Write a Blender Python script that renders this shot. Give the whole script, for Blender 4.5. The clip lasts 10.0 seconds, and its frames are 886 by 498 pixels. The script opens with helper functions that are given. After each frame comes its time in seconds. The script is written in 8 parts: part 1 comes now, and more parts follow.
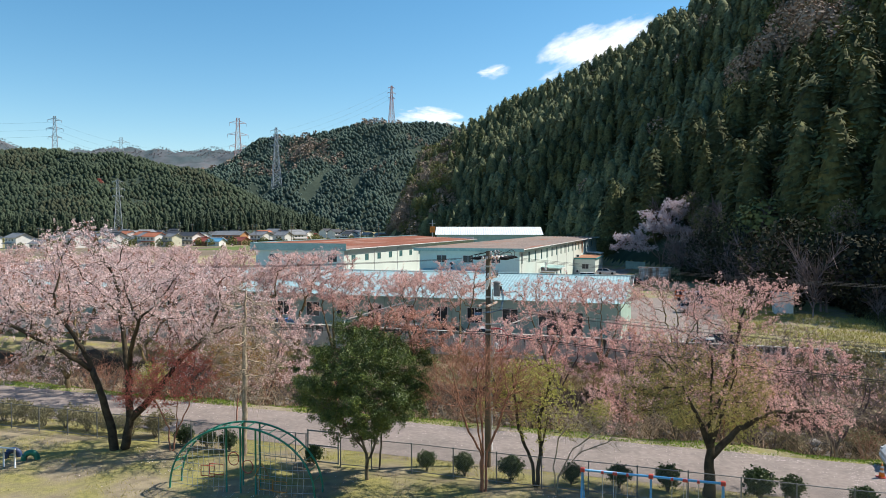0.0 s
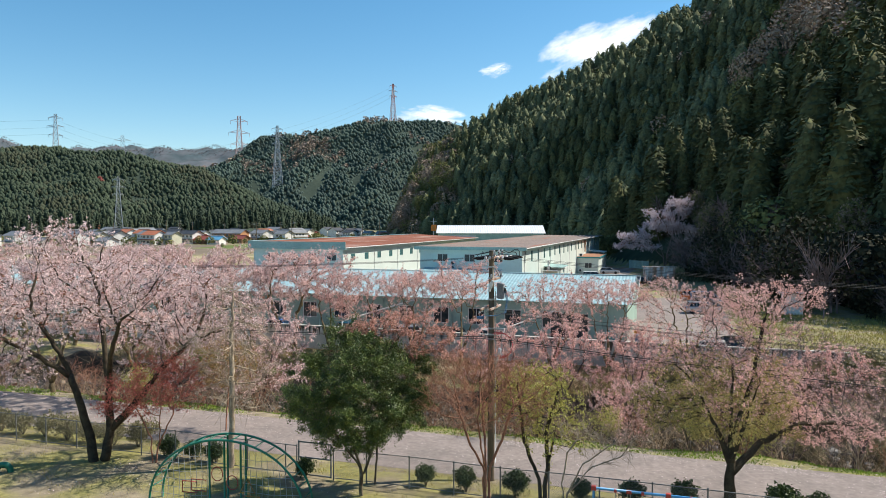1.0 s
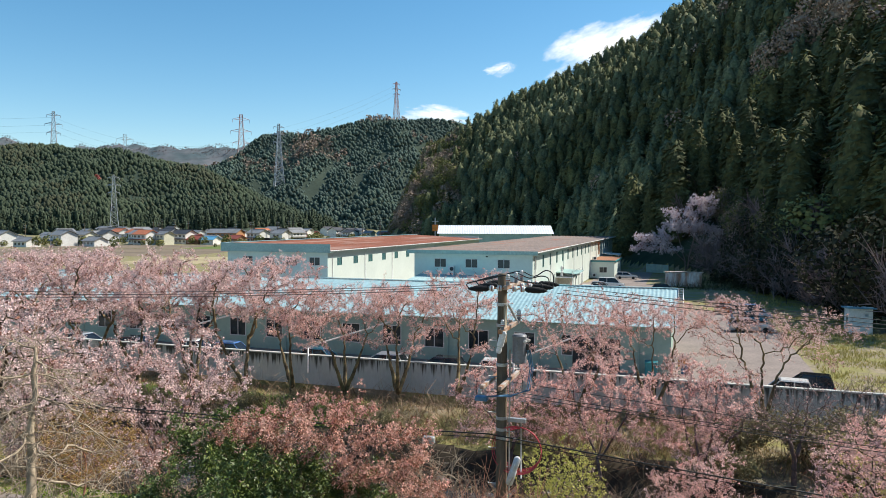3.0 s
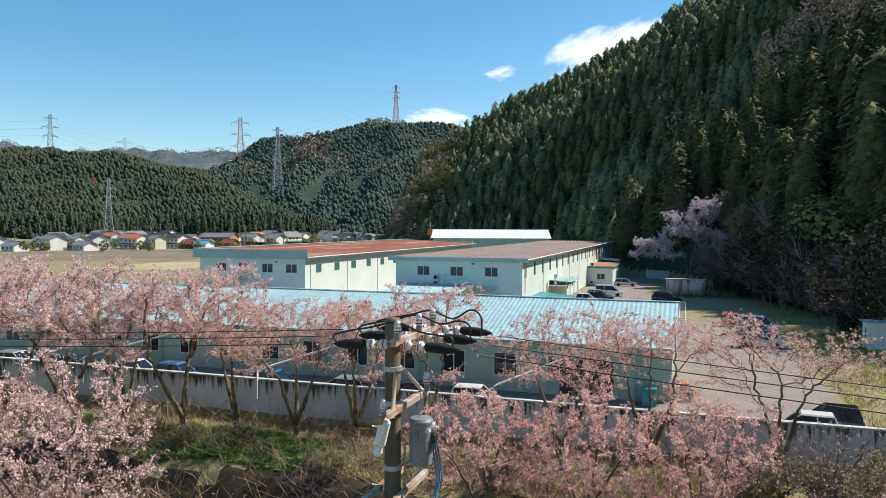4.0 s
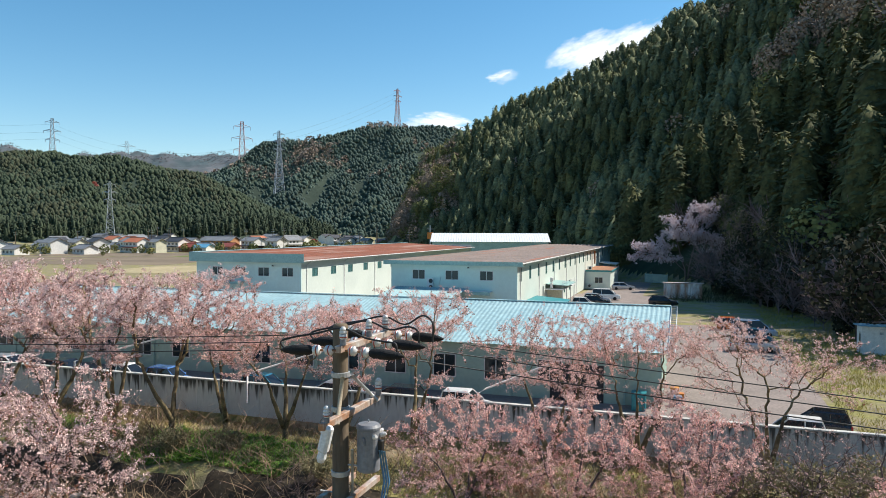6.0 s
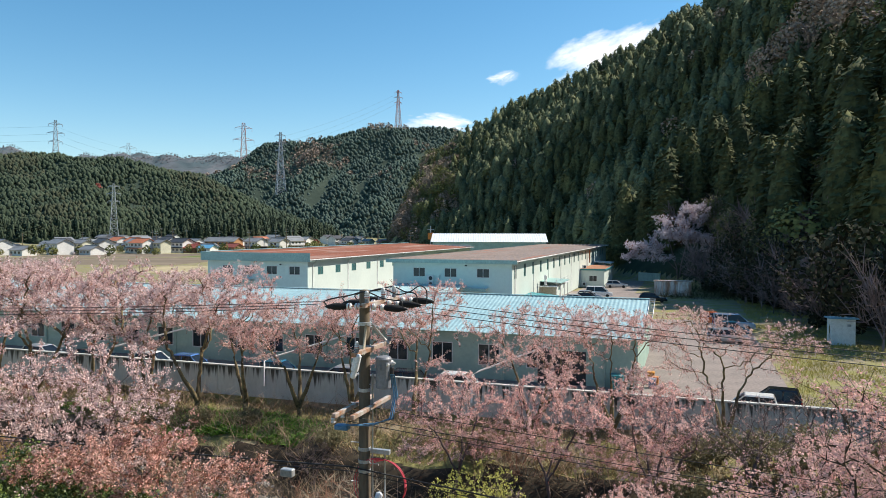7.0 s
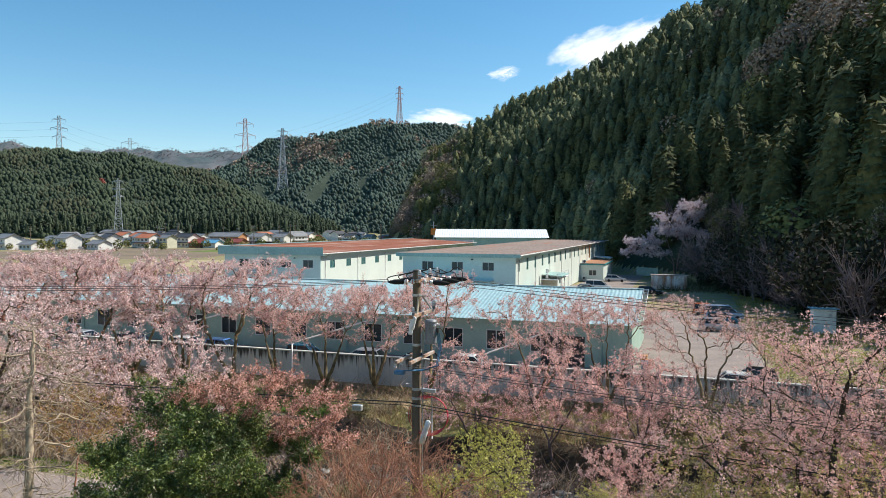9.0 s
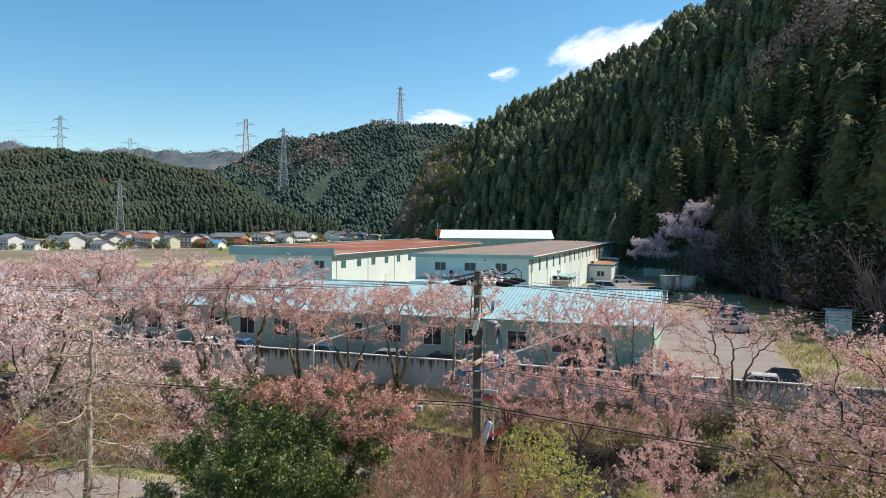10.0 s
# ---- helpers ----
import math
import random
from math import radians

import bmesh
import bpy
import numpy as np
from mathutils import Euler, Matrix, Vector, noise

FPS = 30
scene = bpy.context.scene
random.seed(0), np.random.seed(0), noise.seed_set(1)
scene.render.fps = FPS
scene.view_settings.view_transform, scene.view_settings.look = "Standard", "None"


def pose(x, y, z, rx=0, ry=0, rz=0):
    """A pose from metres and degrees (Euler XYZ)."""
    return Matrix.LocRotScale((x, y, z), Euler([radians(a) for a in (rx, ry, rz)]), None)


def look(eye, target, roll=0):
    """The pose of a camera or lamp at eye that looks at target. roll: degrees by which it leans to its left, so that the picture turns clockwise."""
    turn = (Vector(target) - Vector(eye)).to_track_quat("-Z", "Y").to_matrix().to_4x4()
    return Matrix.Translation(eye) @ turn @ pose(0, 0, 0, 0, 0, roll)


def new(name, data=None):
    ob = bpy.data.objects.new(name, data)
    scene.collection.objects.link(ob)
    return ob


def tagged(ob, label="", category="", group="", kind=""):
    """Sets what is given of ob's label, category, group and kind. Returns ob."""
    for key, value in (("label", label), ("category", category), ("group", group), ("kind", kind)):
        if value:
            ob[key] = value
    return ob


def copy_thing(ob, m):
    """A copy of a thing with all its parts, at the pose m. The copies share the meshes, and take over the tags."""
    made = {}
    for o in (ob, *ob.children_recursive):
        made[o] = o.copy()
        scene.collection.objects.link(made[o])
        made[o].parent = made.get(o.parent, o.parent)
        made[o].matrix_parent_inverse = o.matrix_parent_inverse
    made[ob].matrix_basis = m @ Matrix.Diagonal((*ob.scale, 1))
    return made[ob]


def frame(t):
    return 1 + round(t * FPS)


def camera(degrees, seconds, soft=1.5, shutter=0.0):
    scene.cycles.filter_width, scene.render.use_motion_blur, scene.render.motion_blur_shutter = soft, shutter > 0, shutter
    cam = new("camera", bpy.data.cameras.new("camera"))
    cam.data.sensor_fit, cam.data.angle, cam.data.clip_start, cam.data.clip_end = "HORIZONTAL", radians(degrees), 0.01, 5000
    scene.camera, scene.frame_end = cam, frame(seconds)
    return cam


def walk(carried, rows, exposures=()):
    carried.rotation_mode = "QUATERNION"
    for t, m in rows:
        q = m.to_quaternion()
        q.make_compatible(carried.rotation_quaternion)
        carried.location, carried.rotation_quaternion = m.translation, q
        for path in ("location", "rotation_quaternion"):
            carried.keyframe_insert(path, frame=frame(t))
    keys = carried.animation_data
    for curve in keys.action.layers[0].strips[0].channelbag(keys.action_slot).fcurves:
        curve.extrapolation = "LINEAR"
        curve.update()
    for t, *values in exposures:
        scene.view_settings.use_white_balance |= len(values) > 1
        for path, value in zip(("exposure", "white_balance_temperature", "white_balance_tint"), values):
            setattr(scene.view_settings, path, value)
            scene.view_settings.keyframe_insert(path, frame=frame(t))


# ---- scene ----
cam = camera(63.5, 10.0, soft=0.55)
METRES, EYE, TILT, LEAN, TURN = 42.0, 12.2, -2.0, 0.0, 0.0
ROWS = [
    (0.0, 0.0, 0.0, 0.0, 0.0, 0.0, 0.0),
    (0.5, 0.0008, 0.0125, -0.0001, 0.05, -0.06, -0.04),
    (1.0, 0.0013, 0.0527, 0.0009, 0.11, -0.12, -0.07),
    (1.5, 0.0002, 0.1171, 0.0023, 0.19, -0.16, -0.09),
    (2.0, -0.0034, 0.2036, 0.0052, 0.28, -0.19, -0.17),
    (2.5, 0.0012, 0.3081, 0.0086, 0.37, -0.2, -0.2),
    (4.0, 0.0734, 0.5807, 0.022, 0.53, 0.16, -0.21),
    (4.5, 0.0853, 0.6153, 0.0234, 0.56, 0.26, -0.23),
    (5.0, 0.0893, 0.623, 0.024, 0.57, 0.32, -0.27),
    (5.5, 0.0906, 0.6137, 0.0245, 0.62, 0.38, -0.27),
    (7.0, 0.1002, 0.454, 0.0165, 0.75, 0.5, -0.13),
    (7.5, 0.1035, 0.3789, 0.0127, 0.75, 0.37, -0.14),
    (8.0, 0.1044, 0.3395, 0.0101, 0.74, 0.21, -0.16),
    (8.5, 0.1026, 0.3289, 0.0106, 0.77, 0.14, -0.17),
    (9.0, 0.0786, 0.3257, 0.0113, 0.77, 0.16, -0.26),
    (9.5, 0.0343, 0.3231, 0.0116, 0.73, 0.21, -0.36),
    (10.0, 0.0343, 0.3231, 0.0116, 0.73, 0.21, -0.36),
]
walk(cam, [(t, pose(0, 0, EYE, TILT, LEAN, TURN) @ pose(METRES * x, METRES * y, METRES * z, 90 + pitch, roll, yaw)) for t, x, y, z, yaw, pitch, roll in ROWS])

# ---- world, sun, exposure ----
SUN_AZ, SUN_EL = radians(72), radians(46.5)      # azimuth from +y towards +x
world = bpy.data.worlds.new("sky")
scene.world = world
world.use_nodes = True
wn, wl = world.node_tree.nodes, world.node_tree.links
sky = wn.new("ShaderNodeTexSky")
sky.sky_type = "NISHITA"
sky.sun_disc = False
sky.sun_elevation, sky.sun_rotation = SUN_EL, SUN_AZ
sky.altitude, sky.air_density, sky.dust_density, sky.ozone_density = 300, 1.0, 0.3, 1.6
wn["Background"].inputs["Strength"].default_value = 0.114
tone = wn.new("ShaderNodeHueSaturation")
tone.inputs["Hue"].default_value, tone.inputs["Saturation"].default_value = 0.489, 1.30
wl.new(sky.outputs["Color"], tone.inputs["Color"])
wl.new(tone.outputs["Color"], wn["Background"].inputs["Color"])
sun = new("sun", bpy.data.lights.new("sun", "SUN"))
sun.data.energy, sun.data.angle, sun.data.color = 5.0, radians(0.55), (1.0, 0.935, 0.83)
sun_way = Vector((math.sin(SUN_AZ) * math.cos(SUN_EL), math.cos(SUN_AZ) * math.cos(SUN_EL), math.sin(SUN_EL)))
sun.matrix_world = look(sun_way * 500, (0, 0, 0))
scene.view_settings.exposure = 0.44

# ---- materials ----
def material(name, base=(0.5, 0.5, 0.5), dark=None, scale=3.0, rough=0.7, metal=0.0, bump=0.0, bump_scale=30.0, fine=None, random_tint=0.0,
             per_island=False, detail=6.0, translucent=0.0, coat=0.0, stretch=None, speck=0.15):
    """A principled material whose colour wanders between dark and base at two scales, in object space, with a fine bump."""
    m = bpy.data.materials.new(name)
    m.use_nodes = True
    n, l = m.node_tree.nodes, m.node_tree.links
    bsdf = n["Principled BSDF"]
    bsdf.inputs["Roughness"].default_value, bsdf.inputs["Metallic"].default_value = rough, metal
    bsdf.inputs["Coat Weight"].default_value = coat
    if rough >= 0.9:
        bsdf.inputs["Specular IOR Level"].default_value = 0.15
    geo = n.new("ShaderNodeNewGeometry")
    source = geo.outputs["Position"]
    if stretch:
        st = n.new("ShaderNodeVectorMath")
        st.operation = "MULTIPLY"
        st.inputs[1].default_value = stretch
        l.new(source, st.inputs[0])
        source = st.outputs[0]
    dark = dark or tuple(c * 0.7 for c in base)
    big = n.new("ShaderNodeTexNoise")
    big.inputs["Scale"].default_value, big.inputs["Detail"].default_value = scale, detail
    l.new(source, big.inputs["Vector"])
    ramp = n.new("ShaderNodeValToRGB")
    ramp.color_ramp.elements[0].position, ramp.color_ramp.elements[1].position = 0.35, 0.65
    ramp.color_ramp.elements[0].color, ramp.color_ramp.elements[1].color = (*dark, 1), (*base, 1)
    l.new(big.outputs["Fac"], ramp.inputs["Fac"])
    colour = ramp.outputs["Color"]
    small = n.new("ShaderNodeTexNoise")
    small.inputs["Scale"].default_value, small.inputs["Detail"].default_value = fine or scale * 9, 3.0
    l.new(source, small.inputs["Vector"])
    mul = n.new("ShaderNodeMapRange")
    mul.inputs["From Min"].default_value, mul.inputs["From Max"].default_value = 0.3, 0.7
    mul.inputs["To Min"].default_value, mul.inputs["To Max"].default_value = 1 - speck * 1.2, 1 + speck * 0.8
    l.new(small.outputs["Fac"], mul.inputs["Value"])
    hsv = n.new("ShaderNodeHueSaturation")
    l.new(colour, hsv.inputs["Color"])
    value = mul.outputs["Result"]
    if random_tint:
        if per_island:
            rnd = geo.outputs["Random Per Island"]
        else:
            rnd = n.new("ShaderNodeObjectInfo").outputs["Random"]
        mr = n.new("ShaderNodeMapRange")
        mr.inputs["To Min"].default_value, mr.inputs["To Max"].default_value = 1 - random_tint, 1 + random_tint
        l.new(rnd, mr.inputs["Value"])
        mm = n.new("ShaderNodeMath")
        mm.operation = "MULTIPLY"
        l.new(value, mm.inputs[0])
        l.new(mr.outputs["Result"], mm.inputs[1])
        value = mm.outputs[0]
        hr = n.new("ShaderNodeMapRange")
        hr.inputs["To Min"].default_value, hr.inputs["To Max"].default_value = 0.5 + random_tint * 0.06, 0.5 - random_tint * 0.06
        l.new(rnd, hr.inputs["Value"])
        l.new(hr.outputs["Result"], hsv.inputs["Hue"])
    l.new(value, hsv.inputs["Value"])
    l.new(hsv.outputs["Color"], bsdf.inputs["Base Color"])
    if bump:
        bt = n.new("ShaderNodeTexNoise")
        bt.inputs["Scale"].default_value, bt.inputs["Detail"].default_value = bump_scale, 5.0
        l.new(source, bt.inputs["Vector"])
        bp = n.new("ShaderNodeBump")
        bp.inputs["Strength"].default_value, bp.inputs["Distance"].default_value = min(1.0, bump), 0.03
        l.new(bt.outputs["Fac"], bp.inputs["Height"])
        l.new(bp.outputs["Normal"], bsdf.inputs["Normal"])
    if translucent:
        tr = n.new("ShaderNodeBsdfTranslucent")
        mix = n.new("ShaderNodeMixShader")
        mix.inputs["Fac"].default_value = translucent
        l.new(hsv.outputs["Color"], tr.inputs["Color"])
        l.new(bsdf.outputs["BSDF"], mix.inputs[1])
        l.new(tr.outputs["BSDF"], mix.inputs[2])
        l.new(mix.outputs["Shader"], n["Material Output"].inputs["Surface"])
    return m


MAT = {
    "paint_mint": material("mint wall panel", (0.62, 0.76, 0.71), (0.57, 0.70, 0.66), 0.3, 0.6, bump=0.03, speck=0.03),
    "paint_white": material("white wall panel", (0.63, 0.70, 0.645), (0.58, 0.65, 0.60), 0.3, 0.55, bump=0.03, speck=0.03),
    "paint_green": material("grey green wall", (0.35, 0.49, 0.42), (0.30, 0.43, 0.37), 0.4, 0.7, bump=0.06, speck=0.05),
    "fascia": material("teal fascia metal", (0.33, 0.50, 0.47), (0.27, 0.42, 0.40), 0.6, 0.5),
    "roof_blue": material("pale blue sheet roof", (0.35, 0.51, 0.53), (0.30, 0.46, 0.49), 0.25, 0.5, metal=0.0, random_tint=0.05),
    "roof_white": material("white sheet roof", (0.78, 0.80, 0.82), (0.7, 0.73, 0.76), 0.3, 0.5),
    "concrete": material("stained concrete", (0.43, 0.43, 0.40), (0.30, 0.30, 0.28), 0.6, 0.9, bump=0.3, stretch=(1, 1, 0.25)),
    "asphalt": material("worn pale asphalt", (0.29, 0.242, 0.22), (0.235, 0.20, 0.182), 0.5, 0.95, bump=0.4, bump_scale=60),
    "ground": None,
    "bark": material("dark bark", (0.25, 0.205, 0.14), (0.095, 0.078, 0.055), 3.0, 0.95, bump=0.8, bump_scale=25),
    "bark_moss": material("mossy brown bark", (0.30, 0.235, 0.125), (0.10, 0.08, 0.052), 2.2, 0.95, bump=0.8, bump_scale=25),
    "bark_dark": material("dark furrowed bark", (0.095, 0.075, 0.05), (0.045, 0.037, 0.027), 3.0, 0.95, bump=0.8, bump_scale=25),
    "leaf_scrub": material("dull olive scrub leaves", (0.31, 0.28, 0.14), (0.19, 0.17, 0.09), 0.8, 0.7, random_tint=0.3, per_island=True, translucent=0.3),
    "bark_pale": material("pale grey bark", (0.46, 0.38, 0.28), (0.30, 0.24, 0.18), 3.0, 0.9, bump=0.5, bump_scale=25),
    "bark_red": material("reddish twigs", (0.42, 0.21, 0.14), (0.28, 0.135, 0.09), 3.0, 0.9, bump=0.4),
    "blossom": material("pale pink blossom", (0.90, 0.71, 0.68), (0.82, 0.59, 0.55), 0.6, 0.8, random_tint=0.14, per_island=True, translucent=0.35),
    "blossom_deep": material("rose pink blossom", (0.93, 0.69, 0.63), (0.86, 0.56, 0.50), 0.6, 0.8, random_tint=0.2, per_island=True, translucent=0.35),
    "blossom_pale": material("almost white blossom", (0.94, 0.77, 0.76), (0.89, 0.68, 0.67), 0.6, 0.8, random_tint=0.14, per_island=True, translucent=0.35),
    "bark_rose": material("rosy brown twigs", (0.34, 0.20, 0.165), (0.21, 0.125, 0.105), 3.0, 0.9),
    "blossom_rose": material("rosy blossom", (0.94, 0.68, 0.62), (0.86, 0.53, 0.47), 0.6, 0.8, random_tint=0.25, per_island=True, translucent=0.35),
    "blossom_warm": material("warm pink blossom", (0.90, 0.62, 0.57), (0.78, 0.47, 0.43), 0.6, 0.8, random_tint=0.22, per_island=True, translucent=0.35),
    "blossom_coral": material("salmon blossom", (0.84, 0.52, 0.43), (0.68, 0.37, 0.29), 0.6, 0.8, random_tint=0.2, per_island=True, translucent=0.35),
    "leaf_bronze": material("bronze young leaves", (0.34, 0.15, 0.09), (0.24, 0.10, 0.06), 0.8, 0.6, random_tint=0.25, per_island=True, translucent=0.3),
    "leaf_red": material("red maple leaves", (0.50, 0.16, 0.12), (0.38, 0.10, 0.075), 0.8, 0.6, random_tint=0.25, per_island=True, translucent=0.35),
    "leaf_amber": material("amber young leaves", (0.42, 0.28, 0.09), (0.31, 0.20, 0.065), 0.8, 0.6, random_tint=0.25, per_island=True, translucent=0.35),
    "leaf_lime": material("yellow green young leaves", (0.56, 0.53, 0.14), (0.40, 0.39, 0.09), 0.8, 0.6, random_tint=0.25, per_island=True, translucent=0.35),
    "leaf_olive": material("olive young leaves", (0.52, 0.44, 0.16), (0.37, 0.31, 0.11), 0.8, 0.6, random_tint=0.25, per_island=True, translucent=0.35),
    "bark_grey": material("grey purple twigs", (0.205, 0.155, 0.145), (0.125, 0.095, 0.09), 3.0, 0.9, bump=0.4),
    "leaf_dark": material("glossy evergreen leaves", (0.165, 0.215, 0.045), (0.045, 0.082, 0.02), 1.7, 0.5, random_tint=0.35, per_island=True, translucent=0.1, speck=0.3),
    "conifer": material("cypress foliage", (0.158, 0.172, 0.088), (0.098, 0.118, 0.066), 0.1, 0.9, random_tint=0.2, per_island=True, fine=1.1, speck=0.4, bump=1.0, bump_scale=1.6),
    # darker and browner than conifer: the near slope's shade is in this colour
    "cedar": material("cedar foliage with hill shade in the colour", (0.116, 0.124, 0.052), (0.058, 0.070, 0.034), 0.1, 0.9, random_tint=0.2, per_island=True, fine=1.1, speck=0.4, bump=1.0, bump_scale=1.6),
    "cedar_far": material("brownish cedar foliage with hill shade in the colour", (0.066, 0.072, 0.042), (0.048, 0.056, 0.034), 0.03, 0.9, random_tint=0.15, per_island=True, fine=0.3),
    # shaded counterpart of twig_hill for the forest edge
    "twig_shade": material("mauve brown twigs toned for shade", (0.25, 0.19, 0.19), (0.15, 0.11, 0.11), 0.1, 0.95, random_tint=0.3, per_island=True, fine=0.5),
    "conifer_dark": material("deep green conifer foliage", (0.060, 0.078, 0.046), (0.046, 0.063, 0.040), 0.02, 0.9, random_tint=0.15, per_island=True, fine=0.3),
    # bluish, greyer conifer tone: distance haze is mixed into the base colour
    "conifer_far": material("conifer foliage with bluish haze in the colour", (0.076, 0.106, 0.082), (0.060, 0.086, 0.072), 0.016, 0.9, random_tint=0.15, per_island=True, fine=0.2),
    # pale blue-grey carries the aerial haze of the distant range
    "mountain": material("far mountain with haze in the colour", (0.15, 0.15, 0.16), (0.085, 0.115, 0.125), 0.012, 0.95, fine=0.03),
    # near-black leaves: the forest foot's shade is put into the colour
    "leaf_shade": material("undergrowth leaves with shade in the colour", (0.045, 0.045, 0.026), (0.024, 0.026, 0.016), 0.1, 0.95, random_tint=0.35, per_island=True, fine=0.8),
    "leaf_hill": material("olive hillside leaves", (0.22, 0.215, 0.08), (0.11, 0.125, 0.045), 0.05, 0.9, random_tint=0.3, per_island=True, fine=0.5),
    "twig_hill": material("bare hillside twigs", (0.36, 0.28, 0.215), (0.23, 0.175, 0.14), 0.05, 0.95, random_tint=0.25, per_island=True, fine=0.5),
    # mauve brown with distance haze put into the base colour
    "twig_far": material("mauve brown woods with haze in the colour", (0.20, 0.165, 0.165), (0.12, 0.115, 0.12), 0.01, 0.95, random_tint=0.3, per_island=True, fine=0.05),
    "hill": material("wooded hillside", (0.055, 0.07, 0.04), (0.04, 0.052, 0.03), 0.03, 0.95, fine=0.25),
    # lighter, bluer copy of hill, with the haze of distance in its colour
    "hill_far": material("far wooded slope with haze in the colour", (0.062, 0.082, 0.058), (0.046, 0.064, 0.048), 0.03, 0.95, fine=0.25),
    "glass_dark": material("dark window glass", (0.03, 0.04, 0.045), (0.02, 0.03, 0.035), 1.0, 0.08),
    "glass_teal": material("blue green window glass", (0.06, 0.15, 0.15), (0.04, 0.11, 0.115), 1.0, 0.1),
    "frame_teal": material("grey green window frame", (0.20, 0.33, 0.31), None, 2.0, 0.4),
    "dark_metal": material("dark metal and panels for shaded openings", (0.035, 0.04, 0.045), None, 2.0, 0.6),
    "coping": material("weathered white coping", (0.60, 0.60, 0.57), (0.36, 0.36, 0.34), 1.2, 0.85, bump=0.1),
    "tarp": material("teal metal awning", (0.03, 0.26, 0.29), (0.025, 0.21, 0.24), 1.0, 0.5),
    "rust": material("orange rust", (0.42, 0.20, 0.10), (0.25, 0.11, 0.06), 4.0, 0.85, bump=0.2),
    "rusty_steel": material("galvanised steel with rust", (0.55, 0.52, 0.48), (0.36, 0.17, 0.08), 3.5, 0.6, metal=0.2),
    "rusty_sheet": material("white sheet with rust streaks", (0.70, 0.70, 0.70), (0.34, 0.2, 0.14), 1.6, 0.75, stretch=(1, 1, 0.3)),
    "plaster_brick": material("orange brown house wall", (0.44, 0.22, 0.10), (0.37, 0.18, 0.08), 0.4, 0.85),
    "blossom_lilac": material("lilac white blossom", (0.72, 0.63, 0.66), (0.58, 0.49, 0.53), 0.3, 0.8, random_tint=0.12, per_island=True, translucent=0.3),
    "tyre": material("tyre rubber", (0.02, 0.02, 0.02), None, 4.0, 0.85),
    "car_white": material("white car paint", (0.80, 0.80, 0.79), (0.78, 0.78, 0.77), 0.5, 0.25, coat=0.6),
    "car_black": material("black car paint", (0.012, 0.012, 0.016), (0.01, 0.01, 0.013), 0.5, 0.2, coat=0.8),
    "car_silver": material("silver car paint", (0.50, 0.51, 0.53), (0.47, 0.48, 0.5), 0.5, 0.28, metal=0.5, coat=0.6),
    "car_blue": material("blue car paint", (0.08, 0.18, 0.42), (0.07, 0.16, 0.38), 0.5, 0.22, coat=0.8),
    "car_teal": material("teal car paint", (0.02, 0.13, 0.20), (0.02, 0.11, 0.18), 0.5, 0.22, coat=0.8),
    "car_orange": material("orange car paint", (0.70, 0.16, 0.03), (0.65, 0.14, 0.03), 0.5, 0.22, coat=0.8),
    "car_pale": material("pale blue car paint", (0.42, 0.52, 0.66), (0.4, 0.5, 0.63), 0.5, 0.25, metal=0.3, coat=0.7),
    "car_glass": material("tinted car glass", (0.015, 0.018, 0.022), None, 1.0, 0.05),
    "lamp_clear": material("headlight lens", (0.6, 0.62, 0.64), None, 4.0, 0.1),
    "lamp_red": material("tail light lens", (0.4, 0.02, 0.02), None, 4.0, 0.15),
    "paint_play": material("green playground paint", (0.015, 0.22, 0.14), (0.012, 0.18, 0.115), 3.0, 0.4),
    "paint_blue": material("light blue playground paint", (0.10, 0.36, 0.66), (0.09, 0.32, 0.6), 3.0, 0.4),
    "paint_red": material("red paint", (0.50, 0.06, 0.045), (0.42, 0.05, 0.04), 3.0, 0.45),
    "paint_yellow": material("orange yellow paint", (0.60, 0.26, 0.03), (0.5, 0.2, 0.025), 3.0, 0.45),
    "paint_navy": material("navy paint", (0.03, 0.06, 0.16), None, 3.0, 0.5),
    "white_metal": material("white painted metal", (0.78, 0.79, 0.79), (0.66, 0.67, 0.67), 3.0, 0.4),
    "trafo": material("grey transformer paint", (0.22, 0.23, 0.25), (0.17, 0.18, 0.20), 2.0, 0.45),
    "cable_red": material("red cable", (0.58, 0.05, 0.08), None, 4.0, 0.5),
    "cable_blue": material("blue cable", (0.09, 0.24, 0.40), None, 4.0, 0.5),
    "band_red": material("red glaze band", (0.45, 0.09, 0.06), None, 4.0, 0.3),
    "wood_brace": material("pale worn brace", (0.46, 0.40, 0.30), (0.33, 0.27, 0.19), 4.0, 0.8),
    "fence_steel": material("dull galvanised fence", (0.24, 0.245, 0.24), (0.17, 0.175, 0.17), 3.0, 0.6, metal=0.3),
    "brush": material("dry brown stalks", (0.46, 0.335, 0.21), (0.22, 0.155, 0.10), 0.7, 0.95, random_tint=0.3, per_island=True),
    # soil darkened in colour for the shadow under brush and overhanging bank
    "bank_soil": material("bank soil with deep shade in the colour", (0.066, 0.052, 0.035), (0.034, 0.027, 0.02), 0.7, 0.95, bump=0.5, bump_scale=8),
    # brush darkened in colour to stand for shade under the forest
    "brush_dark": material("undergrowth stalks with shade in the colour", (0.09, 0.085, 0.04), (0.05, 0.05, 0.025), 0.3, 0.95, random_tint=0.3, per_island=True),
    "grass_blade": material("fresh green grass", (0.24, 0.36, 0.04), (0.16, 0.26, 0.03), 0.8, 0.8, random_tint=0.3, per_island=True, translucent=0.3),
